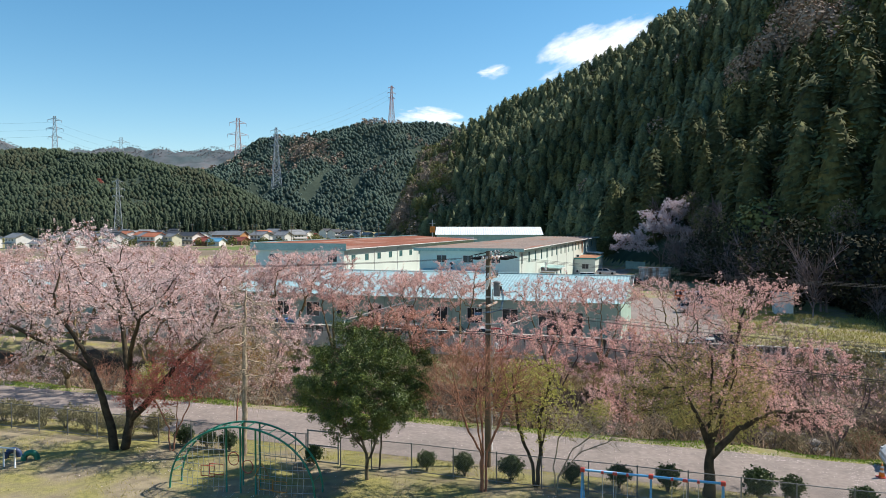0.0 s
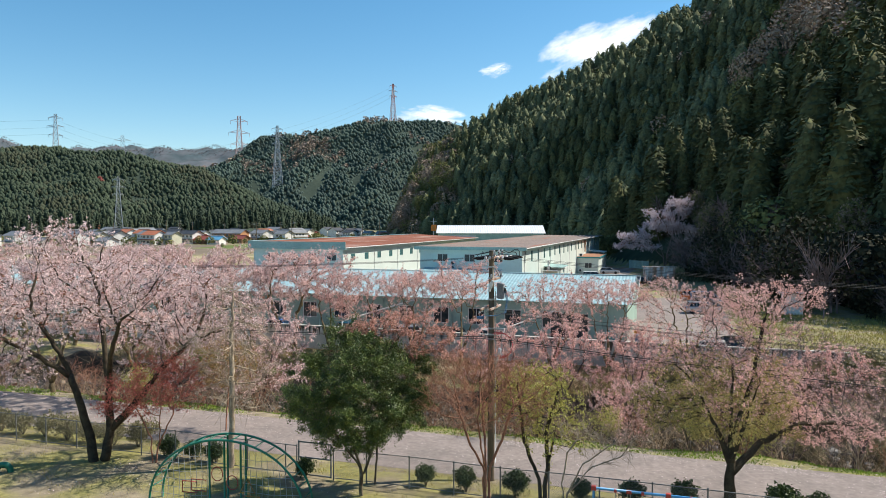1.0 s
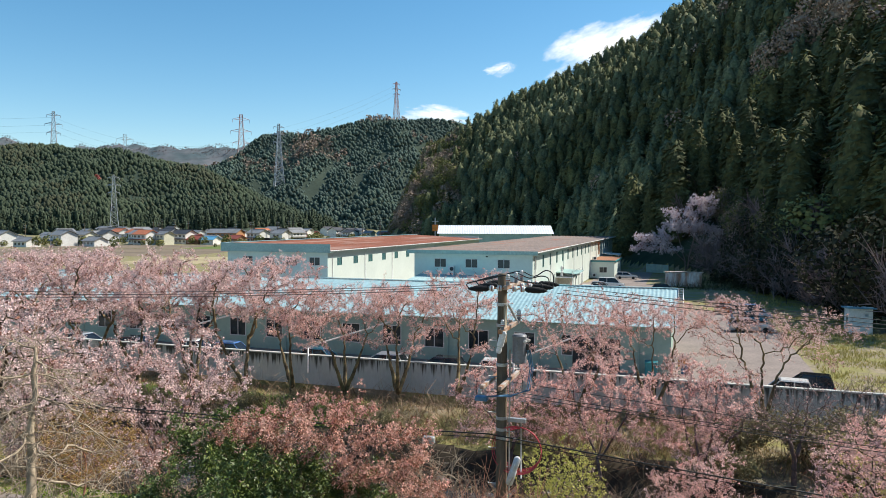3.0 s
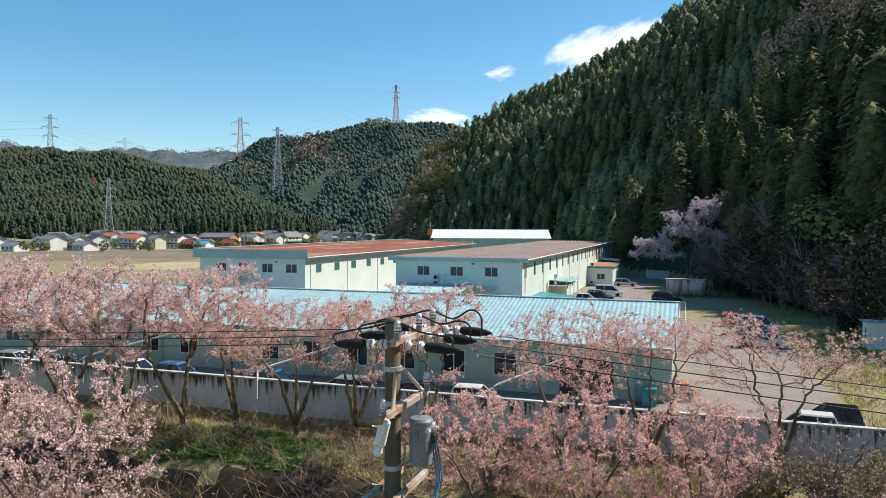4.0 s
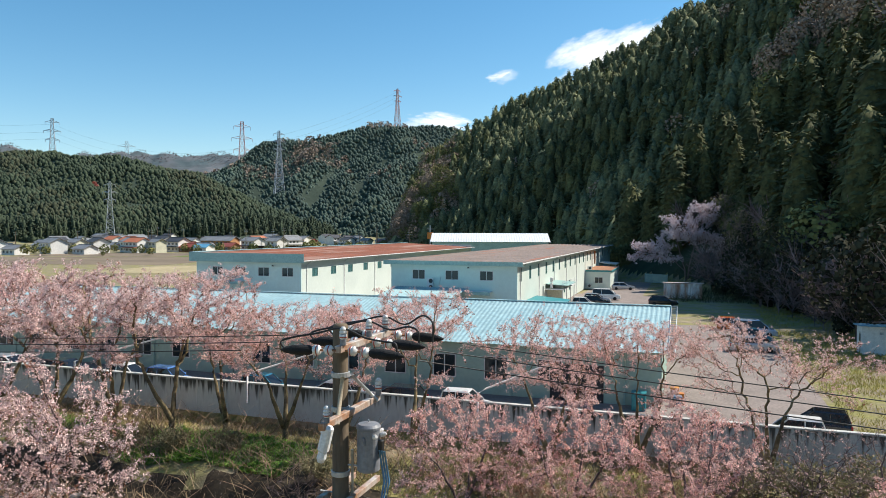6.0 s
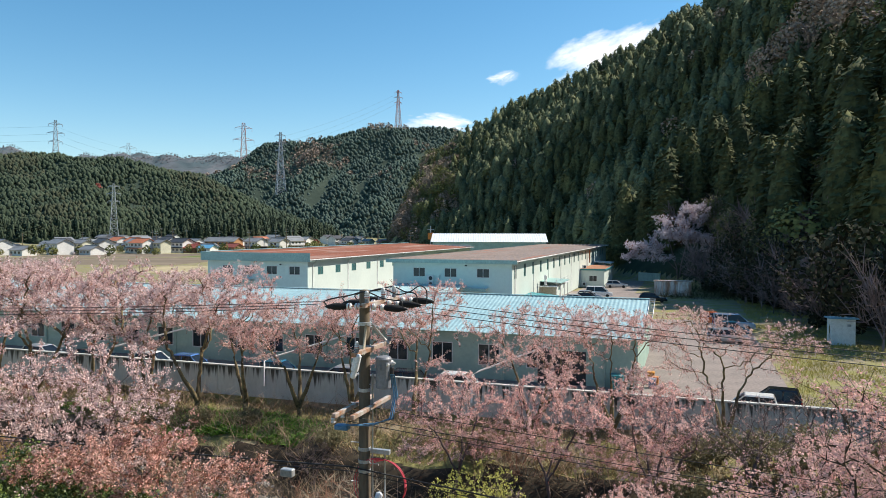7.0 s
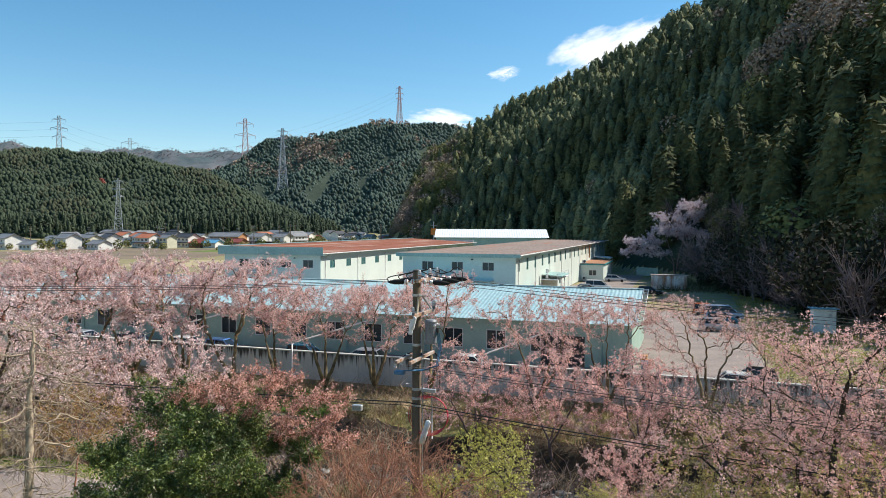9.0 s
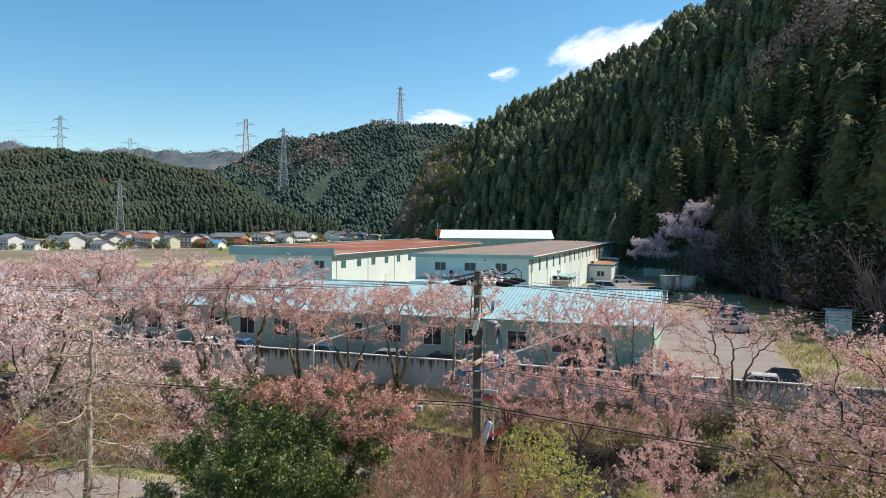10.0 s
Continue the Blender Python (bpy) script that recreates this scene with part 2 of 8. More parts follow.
    "grass_dry": material("yellow dry grass", (0.42, 0.37, 0.12), (0.30, 0.27, 0.08), 0.5, 0.9, random_tint=0.25, per_island=True, translucent=0.25),
    "grass_straw": material("straw coloured dry grass", (0.52, 0.43, 0.22), (0.34, 0.27, 0.13), 0.9, 0.9, random_tint=0.3, per_island=True, translucent=0.25),
    "weed": material("bright green weeds", (0.20, 0.38, 0.05), (0.12, 0.26, 0.03), 0.8, 0.7, random_tint=0.3, per_island=True, translucent=0.3),
    "hedge": material("dark hedge leaves", (0.075, 0.11, 0.03), (0.04, 0.07, 0.02), 0.8, 0.5, random_tint=0.3, per_island=True, translucent=0.2),
    "petal": material("fallen petals", (0.80, 0.68, 0.67), (0.74, 0.60, 0.60), 1.0, 0.8, random_tint=0.1, per_island=True),
    "stone": material("river stone", (0.38, 0.36, 0.33), (0.22, 0.21, 0.19), 1.2, 0.9, bump=0.4, random_tint=0.25, per_island=True),
    "water": material("dark stream water", (0.03, 0.035, 0.03), (0.02, 0.025, 0.02), 0.6, 0.08, bump=0.25, bump_scale=5),
    "field_soil": material("ploughed field soil", (0.24, 0.19, 0.135), (0.17, 0.135, 0.10), 0.05, 0.95, fine=0.6, stretch=(0.3, 1, 1)),
    "field_straw": material("straw coloured field", (0.44, 0.36, 0.22), (0.34, 0.29, 0.17), 0.05, 0.95, fine=0.6),
    "field_green": material("green field", (0.17, 0.21, 0.06), (0.12, 0.16, 0.05), 0.06, 0.95, fine=0.6),
    "tile_grey": material("grey roof tiles", (0.23, 0.235, 0.245), (0.17, 0.175, 0.18), 0.4, 0.6),
    "tile_dark": material("dark roof tiles", (0.06, 0.06, 0.065), (0.045, 0.045, 0.05), 0.4, 0.6),
    "tile_orange": material("orange roof tiles", (0.50, 0.17, 0.08), (0.42, 0.13, 0.06), 0.4, 0.7),
    "tile_blue": material("blue sheet roof", (0.12, 0.34, 0.52), (0.1, 0.29, 0.46), 0.4, 0.5),
    "tile_red": material("dull red sheet roof", (0.30, 0.075, 0.05), (0.24, 0.06, 0.04), 0.4, 0.6),
    "plaster_white": material("white house wall", (0.74, 0.73, 0.70), (0.66, 0.65, 0.62), 0.4, 0.85),
    "plaster_cream": material("cream house wall", (0.64, 0.62, 0.48), (0.57, 0.55, 0.43), 0.4, 0.85),
    "plaster_brown": material("brown house wall", (0.33, 0.19, 0.11), (0.27, 0.15, 0.09), 0.4, 0.85),
    "pylon_grey": material("galvanised pylon steel", (0.46, 0.49, 0.53), None, 1.0, 0.6, metal=0.2),
    "pylon_red": material("red and white pylon steel", (0.62, 0.50, 0.48), (0.55, 0.22, 0.18), 0.08, 0.6),
    "rail_dark": material("dark brown fence boards", (0.05, 0.037, 0.03), (0.035, 0.026, 0.02), 0.6, 0.9),
    "sign_orange": material("orange sign face", (0.75, 0.24, 0.03), None, 2.0, 0.5),
    "frame_white": material("white window frame", (0.75, 0.76, 0.75), None, 2.0, 0.4),
    "pole": material("weathered concrete pole", (0.22, 0.172, 0.118), (0.13, 0.10, 0.072), 2.0, 0.9, bump=0.3, stretch=(1, 1, 0.2)),
    "steel": material("galvanised steel", (0.52, 0.54, 0.55), (0.42, 0.44, 0.45), 3.0, 0.45, metal=0.5),
    "black": material("black rubber", (0.02, 0.02, 0.02), None, 3.0, 0.55),
    "sleeve": material("dull black wire sleeve", (0.012, 0.012, 0.013), (0.007, 0.007, 0.007), 9.0, 0.85, bump=0.8, bump_scale=40),
    "porcelain": material("white porcelain", (0.82, 0.80, 0.77), None, 3.0, 0.2, coat=0.3),
}


def streaked_concrete():
    m = material("concrete with black run-off streaks", (0.60, 0.615, 0.59), (0.50, 0.515, 0.50), 0.5, 0.9, bump=0.25, speck=0.06, stretch=(1, 1, 0.5))
    n, l = m.node_tree.nodes, m.node_tree.links
    bsdf = n["Principled BSDF"]
    old = bsdf.inputs["Base Color"].links[0].from_socket
    tc = n.new("ShaderNodeNewGeometry")
    sep = n.new("ShaderNodeSeparateXYZ")
    l.new(tc.outputs["Position"], sep.inputs[0])
    st = n.new("ShaderNodeVectorMath")
    st.operation = "MULTIPLY"
    st.inputs[1].default_value = (4.5, 4.5, 0.22)
    l.new(tc.outputs["Position"], st.inputs[0])
    nz = n.new("ShaderNodeTexNoise")
    nz.inputs["Scale"].default_value, nz.inputs["Detail"].default_value = 1.0, 5.0
    l.new(st.outputs[0], nz.inputs["Vector"])
    fall = n.new("ShaderNodeMapRange")
    fall.inputs["From Min"].default_value, fall.inputs["From Max"].default_value = 0.3, 1.7
    fall.inputs["To Min"].default_value, fall.inputs["To Max"].default_value = -0.16, 0.16
    l.new(sep.outputs["Z"], fall.inputs["Value"])
    add = n.new("ShaderNodeMath")
    add.operation = "ADD"
    l.new(nz.outputs["Fac"], add.inputs[0])
    l.new(fall.outputs["Result"], add.inputs[1])
    ramp = n.new("ShaderNodeValToRGB")
    ramp.color_ramp.elements[0].position, ramp.color_ramp.elements[1].position = 0.52, 0.66
    l.new(add.outputs[0], ramp.inputs["Fac"])
    mix = n.new("ShaderNodeMix")
    mix.data_type = "RGBA"
    mix.inputs[7].default_value = (0.085, 0.085, 0.075, 1)
    l.new(ramp.outputs["Color"], mix.inputs[0])
    l.new(old, mix.inputs[6])
    l.new(mix.outputs[2], bsdf.inputs["Base Color"])
    return m


MAT["concrete_streak"] = streaked_concrete()


def streaked_roof(name, base, streak, lo, hi):
    """Sheet roof with long weather streaks that run along its ribs."""
    m = material(name, base, tuple(c * 0.75 for c in base), 0.3, 0.75, fine=2.0)
    n, l = m.node_tree.nodes, m.node_tree.links
    bsdf = n["Principled BSDF"]
    old = bsdf.inputs["Base Color"].links[0].from_socket
    tc = n.new("ShaderNodeTexCoord")
    st = n.new("ShaderNodeVectorMath")
    st.operation = "MULTIPLY"
    st.inputs[1].default_value = (0.62, 0.035, 1.0)
    l.new(tc.outputs["Object"], st.inputs[0])
    nz = n.new("ShaderNodeTexNoise")
    nz.inputs["Scale"].default_value, nz.inputs["Detail"].default_value = 1.0, 6.0
    l.new(st.outputs[0], nz.inputs["Vector"])
    ramp = n.new("ShaderNodeMapRange")
    ramp.inputs["From Min"].default_value, ramp.inputs["From Max"].default_value = lo, hi
    l.new(nz.outputs["Fac"], ramp.inputs["Value"])
    mix = n.new("ShaderNodeMix")
    mix.data_type = "RGBA"
    mix.inputs[7].default_value = (*streak, 1)
    l.new(ramp.outputs["Result"], mix.inputs[0])
    l.new(old, mix.inputs[6])
    l.new(mix.outputs[2], bsdf.inputs["Base Color"])
    return m


MAT["roof_red"] = streaked_roof("rusty red sheet roof", (0.25, 0.085, 0.05), (0.36, 0.27, 0.235), 0.52, 0.68)
MAT["roof_grey"] = streaked_roof("weathered brown grey roof", (0.25, 0.20, 0.18), (0.30, 0.12, 0.075), 0.56, 0.70)

# ---- building tools ----
GRID = radians(18)                       # the site is turned clockwise by this
CG, SG = math.cos(GRID), math.sin(GRID)


def site(u, v, z=0.0):
    """World place from site coordinates: u along the street to the right, v across it, away."""
    return Vector((u * CG + v * SG, -u * SG + v * CG, z))


def across(x, y):
    return x * SG + y * CG


SITE_TURN = Matrix.Rotation(-GRID, 4, "Z")


def mesh_from(name, verts, faces, mat=None, smooth=False):
    me = bpy.data.meshes.new(name)
    me.from_pydata([tuple(v) for v in verts], [], faces)
    if mat:
        me.materials.append(mat)
    if smooth:
        me.polygons.foreach_set("use_smooth", [True] * len(me.polygons))
    me.update()
    return me


def part(name, bm, mat, parent=None, label="", smooth=False):
    """Links a bmesh (or a mesh) as one object under a thing."""
    if isinstance(bm, bpy.types.Mesh):
        me = bm
        if not me.materials and mat:
            me.materials.append(mat)
    else:
        me = bpy.data.meshes.new(name)
        bmesh.ops.recalc_face_normals(bm, faces=bm.faces)
        bm.to_mesh(me)
        bm.free()
        me.materials.append(mat)
        if smooth:
            me.polygons.foreach_set("use_smooth", [True] * len(me.polygons))
    ob = new(name, me)
    if parent:
        ob.parent = parent
    if label:
        ob["label"] = label
    return ob


def thing(name, m, label, category, group="", kind=""):
    ob = new(name)
    ob.empty_display_size = 0.2
    ob.matrix_world = m
    return tagged(ob, label, category, group, kind)


def box(x0, x1, y0, y1, z0, z1, bevel=0.0, bm=None):
    own = bm or bmesh.new()
    made = bmesh.ops.create_cube(own, size=1.0)["verts"]
    for v in made:
        v.co = Vector((x0 + (v.co.x + 0.5) * (x1 - x0), y0 + (v.co.y + 0.5) * (y1 - y0), z0 + (v.co.z + 0.5) * (z1 - z0)))
    if bevel:
        edges = {e for v in made for e in v.link_edges}
        bmesh.ops.bevel(own, geom=list(edges), offset=bevel, segments=1, affect="EDGES")
    return own


def tube_into(verts, faces, points, radii, sides=6, cap=True):
    """Appends a tapered tube along points."""
    pts = [Vector(p) for p in points]
    base = len(verts)
    up = Vector((0.31, 0.17, 0.93))
    for i, p in enumerate(pts):
        d = (pts[min(i + 1, len(pts) - 1)] - pts[max(i - 1, 0)])
        d = d.normalized() if d.length > 1e-9 else Vector((0, 0, 1))
        ref = up if abs(d.dot(up)) < 0.95 else Vector((1, 0, 0))
        a = d.cross(ref).normalized()
        b = d.cross(a)
        for k in range(sides):
            w = 2 * math.pi * k / sides
            verts.append(p + (a * math.cos(w) + b * math.sin(w)) * radii[i])
    for i in range(len(pts) - 1):
        for k in range(sides):
            q = base + i * sides
            faces.append((q + k, q + (k + 1) % sides, q + sides + (k + 1) % sides, q + sides + k))
    if cap:
        faces.append(tuple(base + k for k in range(sides)))
        q = base + (len(pts) - 1) * sides
        faces.append(tuple(q + k for k in reversed(range(sides))))


def tube(points, radii, sides=8, mat=None, name="tube"):
    if not isinstance(radii, (list, tuple)):
        radii = [radii] * len(points)
    v, f = [], []
    tube_into(v, f, points, radii, sides)
    return mesh_from(name, v, f, mat, smooth=True)


def lathe(profile, sides=16, axis="z"):
    """A turned solid from (radius, height) pairs."""
    bm = bmesh.new()
    rings = []
    for r, h in profile:
        ring = []
        for k in range(sides):
            w = 2 * math.pi * k / sides
            c = (max(r, 1e-4) * math.cos(w), max(r, 1e-4) * math.sin(w), h)
            ring.append(bm.verts.new(c if axis == "z" else (c[2], c[0], c[1])))
        rings.append(ring)
    for a, b in zip(rings, rings[1:]):
        for k in range(sides):
            bm.faces.new((a[k], a[(k + 1) % sides], b[(k + 1) % sides], b[k]))
    bm.faces.new(list(reversed(rings[0])))
    bm.faces.new(rings[-1])
    return bm

# ---- ground: one sheet from the park to the mountains ----
def ridge_field(x, y, pts, slope):
    """Height of a ridge that falls off on both sides; pts are (x, y, height)."""
    best = np.full(x.shape, -1e6)
    for (x0, y0, h0), (x1, y1, h1) in zip(pts, pts[1:]):
        dx, dy = x1 - x0, y1 - y0
        w = np.clip(((x - x0) * dx + (y - y0) * dy) / (dx * dx + dy * dy), 0, 1)
        d = np.hypot(x - x0 - w * dx, y - y0 - w * dy)
        best = np.maximum(best, h0 + (h1 - h0) * w - slope * np.sqrt(d * d + 400) + slope * 20)
    return best


RIDGE_RIGHT = [(-46, 604, 30), (-30, 592, 52), (-12, 580, 64), (7, 565, 71), (49, 535, 90), (102, 485, 108), (146, 435, 131), (200, 400, 166),
               (300, 345, 240), (356, 160, 270), (430, -100, 290), (450, -600, 300)]
RIGHT_SLOPE = 0.97
RIDGE_LEFT = [(-1400, 900, 60), (-700, 820, 70), (-500, 800, 84), (-470, 800, 93), (-430, 800, 95), (-372, 800, 90), (-290, 800, 72), (-245, 800, 50),
              (-200, 800, 32), (-160, 800, 13), (-130, 800, -6)]
RIDGE_MID = [(-640, 1350, 60), (-412, 1250, 104), (-332, 1250, 132), (-302, 1250, 157), (-222, 1250, 167), (-164, 1250, 178), (-94, 1250, 196),
             (-54, 1250, 186), (6, 1250, 180), (46, 1250, 174), (140, 1250, 150), (500, 1250, 130), (1200, 1200, 200)]
MID_SPURS = [[(-94, 1250, 196), (-70, 1130, 128), (-110, 1010, 52), (-130, 950, 5)], [(-222, 1250, 167), (-205, 1150, 120), (-235, 1040, 62), (-240, 960, 8)],
             [(-330, 1250, 132), (-345, 1130, 96), (-380, 1010, 30)], [(10, 1250, 180), (40, 1120, 100), (30, 1000, 40)], [(-150, 1180, 120), (-160, 1080, 84), (-175, 980, 20)]]
RIDGE_FAR = [(-3400, 3000, 320), (-1856, 3000, 360), (-1775, 3000, 305), (-1600, 3000, 290), (-1520, 3000, 318), (-1430, 3000, 344), (-1350, 3000, 312), (-1290, 3000, 328), (-1200, 3000, 302),
             (-1150, 3000, 322), (-1110, 3000, 312), (-1050, 3000, 332), (-980, 3000, 322), (-905, 3000, 338), (-840, 3000, 345), (-800, 3000, 320), (0, 3100, 290), (1800, 3100, 280)]


def wobble(x, y, scale, seed):
    return (np.sin(x / scale + seed) * np.cos(y / scale * 0.9 + seed * 2.1) + 0.6 * np.sin((x + y) / scale * 1.9 + seed * 3.3)
            + 0.35 * np.sin((x - 1.3 * y) / scale * 3.7 + seed))


def hill_height(x, y):
    n = wobble(x, y, 38, 1.0)
    right = ridge_field(x + 5 * wobble(x, y, 60, 2), y, RIDGE_RIGHT, RIGHT_SLOPE)
    right = right + np.clip(right, 0, 40) / 40 * n * 3.0
    right = np.minimum(right, 2.2 * (x + 0.08 * y - 3.0))      # cut along a view ray so the spur's end fits the skyline
    left = ridge_field(x + 14 * wobble(x, y, 90, 4), y, RIDGE_LEFT, 0.55) - 3
    left = left - np.clip(left, 0, 40) / 40 * np.abs(wobble(x, y, 41, 9)) * 6 + 2
    mid = ridge_field(x + 14 * wobble(x, y, 120, 5), y, RIDGE_MID, 0.78) - 1
    for spur in MID_SPURS:
        mid = np.maximum(mid, ridge_field(x + 8 * wobble(x, y, 70, 6), y, spur, 0.95) + 2)
    mid = mid - np.clip(mid, 0, 60) / 60 * np.abs(wobble(x, y, 62, 3)) * 9 + 2
    far = ridge_field(x, y + 40 * wobble(x, y, 130, 6), RIDGE_FAR, 0.45)
    far = far - np.clip(far, 0, 60) / 60 * np.abs(wobble(x, y, 90, 8)) * 22 + 8
    return np.maximum(np.maximum(right, left), np.maximum(mid, far))


def profile(v):
    """Heights across the street: park, road, river, bank, factory yard."""
    return np.interp(v, [-2000, 20, 30.0, 32.6, 34.3, 40.6, 42.2, 44.5, 47.5, 55.8, 57.6, 62.0, 66.6, 66.62, 67.1, 130, 260, 5000],
                     [0.8, 0.78, 0.68, 0.45, 0.1, 0.1, -0.1, -1.2, -3.0, -3.0, -1.35, -1.2, -1.1, -1.1, 0.4, 0.4, 0.0, 0.0])


def ground_height(x, y):
    x, y = np.asarray(x, float), np.asarray(y, float)
    v = x * SG + y * CG
    u = x * CG - y * SG
    base = profile(v)
    rough = np.clip((v - 41) / 3, 0, 1) * np.clip((66 - v) / 3, 0, 1)
    base = base + rough * 0.25 * wobble(x, y, 1.7, 1) + 0.04 * wobble(x, y, 2.3, 2) * ((v < 33) | (v > 41)) * (v < 66)
    return np.maximum(base, hill_height(x, y))


def gz(x, y):
    return float(ground_height(np.array([x]), np.array([y]))[0])


def ground_material():
    m = bpy.data.materials.new("grass, soil and gravel")
    m.use_nodes = True
    n, l = m.node_tree.nodes, m.node_tree.links
    bsdf = n["Principled BSDF"]
    bsdf.inputs["Roughness"].default_value = 0.95
    geo = n.new("ShaderNodeNewGeometry")

    def patch(scale, lo, hi, a, b):
        t = n.new("ShaderNodeTexNoise")
        t.inputs["Scale"].default_value, t.inputs["Detail"].default_value = scale, 8.0
        l.new(geo.outputs["Position"], t.inputs["Vector"])
        r = n.new("ShaderNodeValToRGB")
        r.color_ramp.elements[0].position, r.color_ramp.elements[1].position = lo, hi
        r.color_ramp.elements[0].color, r.color_ramp.elements[1].color = (*a, 1), (*b, 1)
        l.new(t.outputs["Fac"], r.inputs["Fac"])
        return r.outputs["Color"]

    soil = patch(1.4, 0.35, 0.7, (0.19, 0.155, 0.10), (0.34, 0.28, 0.18))
    grass = patch(5.0, 0.3, 0.7, (0.155, 0.15, 0.045), (0.31, 0.275, 0.09))
    mask = patch(0.35, 0.42, 0.58, (0, 0, 0), (1, 1, 1))
    mix = n.new("ShaderNodeMix")
    mix.data_type = "RGBA"
    l.new(mask, mix.inputs[0])
    l.new(soil, mix.inputs[6])
    l.new(grass, mix.inputs[7])
    l.new(mix.outputs[2], bsdf.inputs["Base Color"])
    bt = n.new("ShaderNodeTexNoise")
    bt.inputs["Scale"].default_value, bt.inputs["Detail"].default_value = 14.0, 6.0
    l.new(geo.outputs["Position"], bt.inputs["Vector"])
    bp = n.new("ShaderNodeBump")
    bp.inputs["Strength"].default_value, bp.inputs["Distance"].default_value = 0.6, 0.08
    l.new(bt.outputs["Fac"], bp.inputs["Height"])
    l.new(bp.outputs["Normal"], bsdf.inputs["Normal"])
    return m


MAT["ground"] = ground_material()


def spread_lines(stops):
    """Grid lines from (start, end, step) stretches."""
    out = []
    for a, b, s in stops:
        out += list(np.arange(a, b, s))
    return np.array(out)


us = spread_lines([(-4000, -3000, 150), (-3000, -1000, 40), (-1000, -300, 28), (-300, -90, 8), (-90, 60, 1.25), (60, 120, 2), (120, 250, 6), (250, 900, 25), (900, 4001, 155)])
vs = spread_lines([(-700, -20, 40), (-20, 28, 3), (28, 68, 0.5), (68, 140, 4.0), (140, 230, 2.0), (230, 700, 7), (700, 1500, 20), (1500, 2200, 90), (2200, 3000, 40), (3000, 4201, 150)])
U, V = np.meshgrid(us, vs)
GX, GY = U * CG + V * SG, -U * SG + V * CG
GZ = ground_height(GX, GY)
nu = len(us)
verts = np.stack([GX.ravel(), GY.ravel(), GZ.ravel()], 1)
faces = [(j * nu + i, j * nu + i + 1, (j + 1) * nu + i + 1, (j + 1) * nu + i) for j in range(len(vs) - 1) for i in range(nu - 1)]
me = mesh_from("ground", verts, faces, MAT["ground"], smooth=True)
me.materials.append(MAT["hill"])
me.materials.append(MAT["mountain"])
me.materials.append(MAT["bank_soil"])
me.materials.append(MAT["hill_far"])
hill_mask = (hill_height(GX, GY) > profile(V) + 0.5).ravel()
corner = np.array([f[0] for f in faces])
# stretch of both banks that gets the shade-darkened soil
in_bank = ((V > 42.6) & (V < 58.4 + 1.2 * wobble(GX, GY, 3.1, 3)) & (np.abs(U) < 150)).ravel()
# slopes further off take the colours that carry painted haze
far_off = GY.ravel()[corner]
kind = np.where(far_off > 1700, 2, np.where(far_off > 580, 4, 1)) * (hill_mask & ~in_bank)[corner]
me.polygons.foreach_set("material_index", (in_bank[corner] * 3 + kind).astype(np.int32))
tagged(new("ground", me), "grassy and gravelly valley floor rising into wooded hills", "ground", kind="structure")


def strip(name, v0, v1, u0, u1, lift, mat, label, category, bend=None, step=1.0):
    """A thin slab that lies on the ground along the street."""
    verts, faces = [], []
    n = int((u1 - u0) / step) + 1
    m = max(2, int((v1 - v0) / 1.0) + 1)
    for i in range(n):
        u = u0 + (u1 - u0) * i / (n - 1)
        off = bend(u) if bend else 0.0
        for j in range(m):
            p = site(u, v0 + (v1 - v0) * j / (m - 1) + off)
            p.z = gz(p.x, p.y) + lift
            verts.append(p)
    for i in range(n - 1):
        for j in range(m - 1):
            q = i * m + j
            faces.append((q, q + m, q + m + 1, q + 1))
    return tagged(new(name, mesh_from(name, verts, faces, mat, smooth=True)), label, category, kind="structure")


strip("road", 34.4, 40.4, -160, 60, 0.03, MAT["asphalt"], "worn grey-brown asphalt lane with petals at its edge", "road", step=2.0)
strip("yard", 67.2, 119, -100, 5.5, 0.03, MAT["asphalt"], "bare asphalt factory yard used for parking", "yard", step=6.0)
strip("back_yard", 119.02, 160, -100, -7.5, 0.03, MAT["asphalt"], "bare asphalt yard beside the halls", "yard", step=6.0)
strip("side_lane", 160.02, 196, -22, -11, 0.03, MAT["asphalt"], "asphalt lane along the side of the hall", "lane", step=6.0)

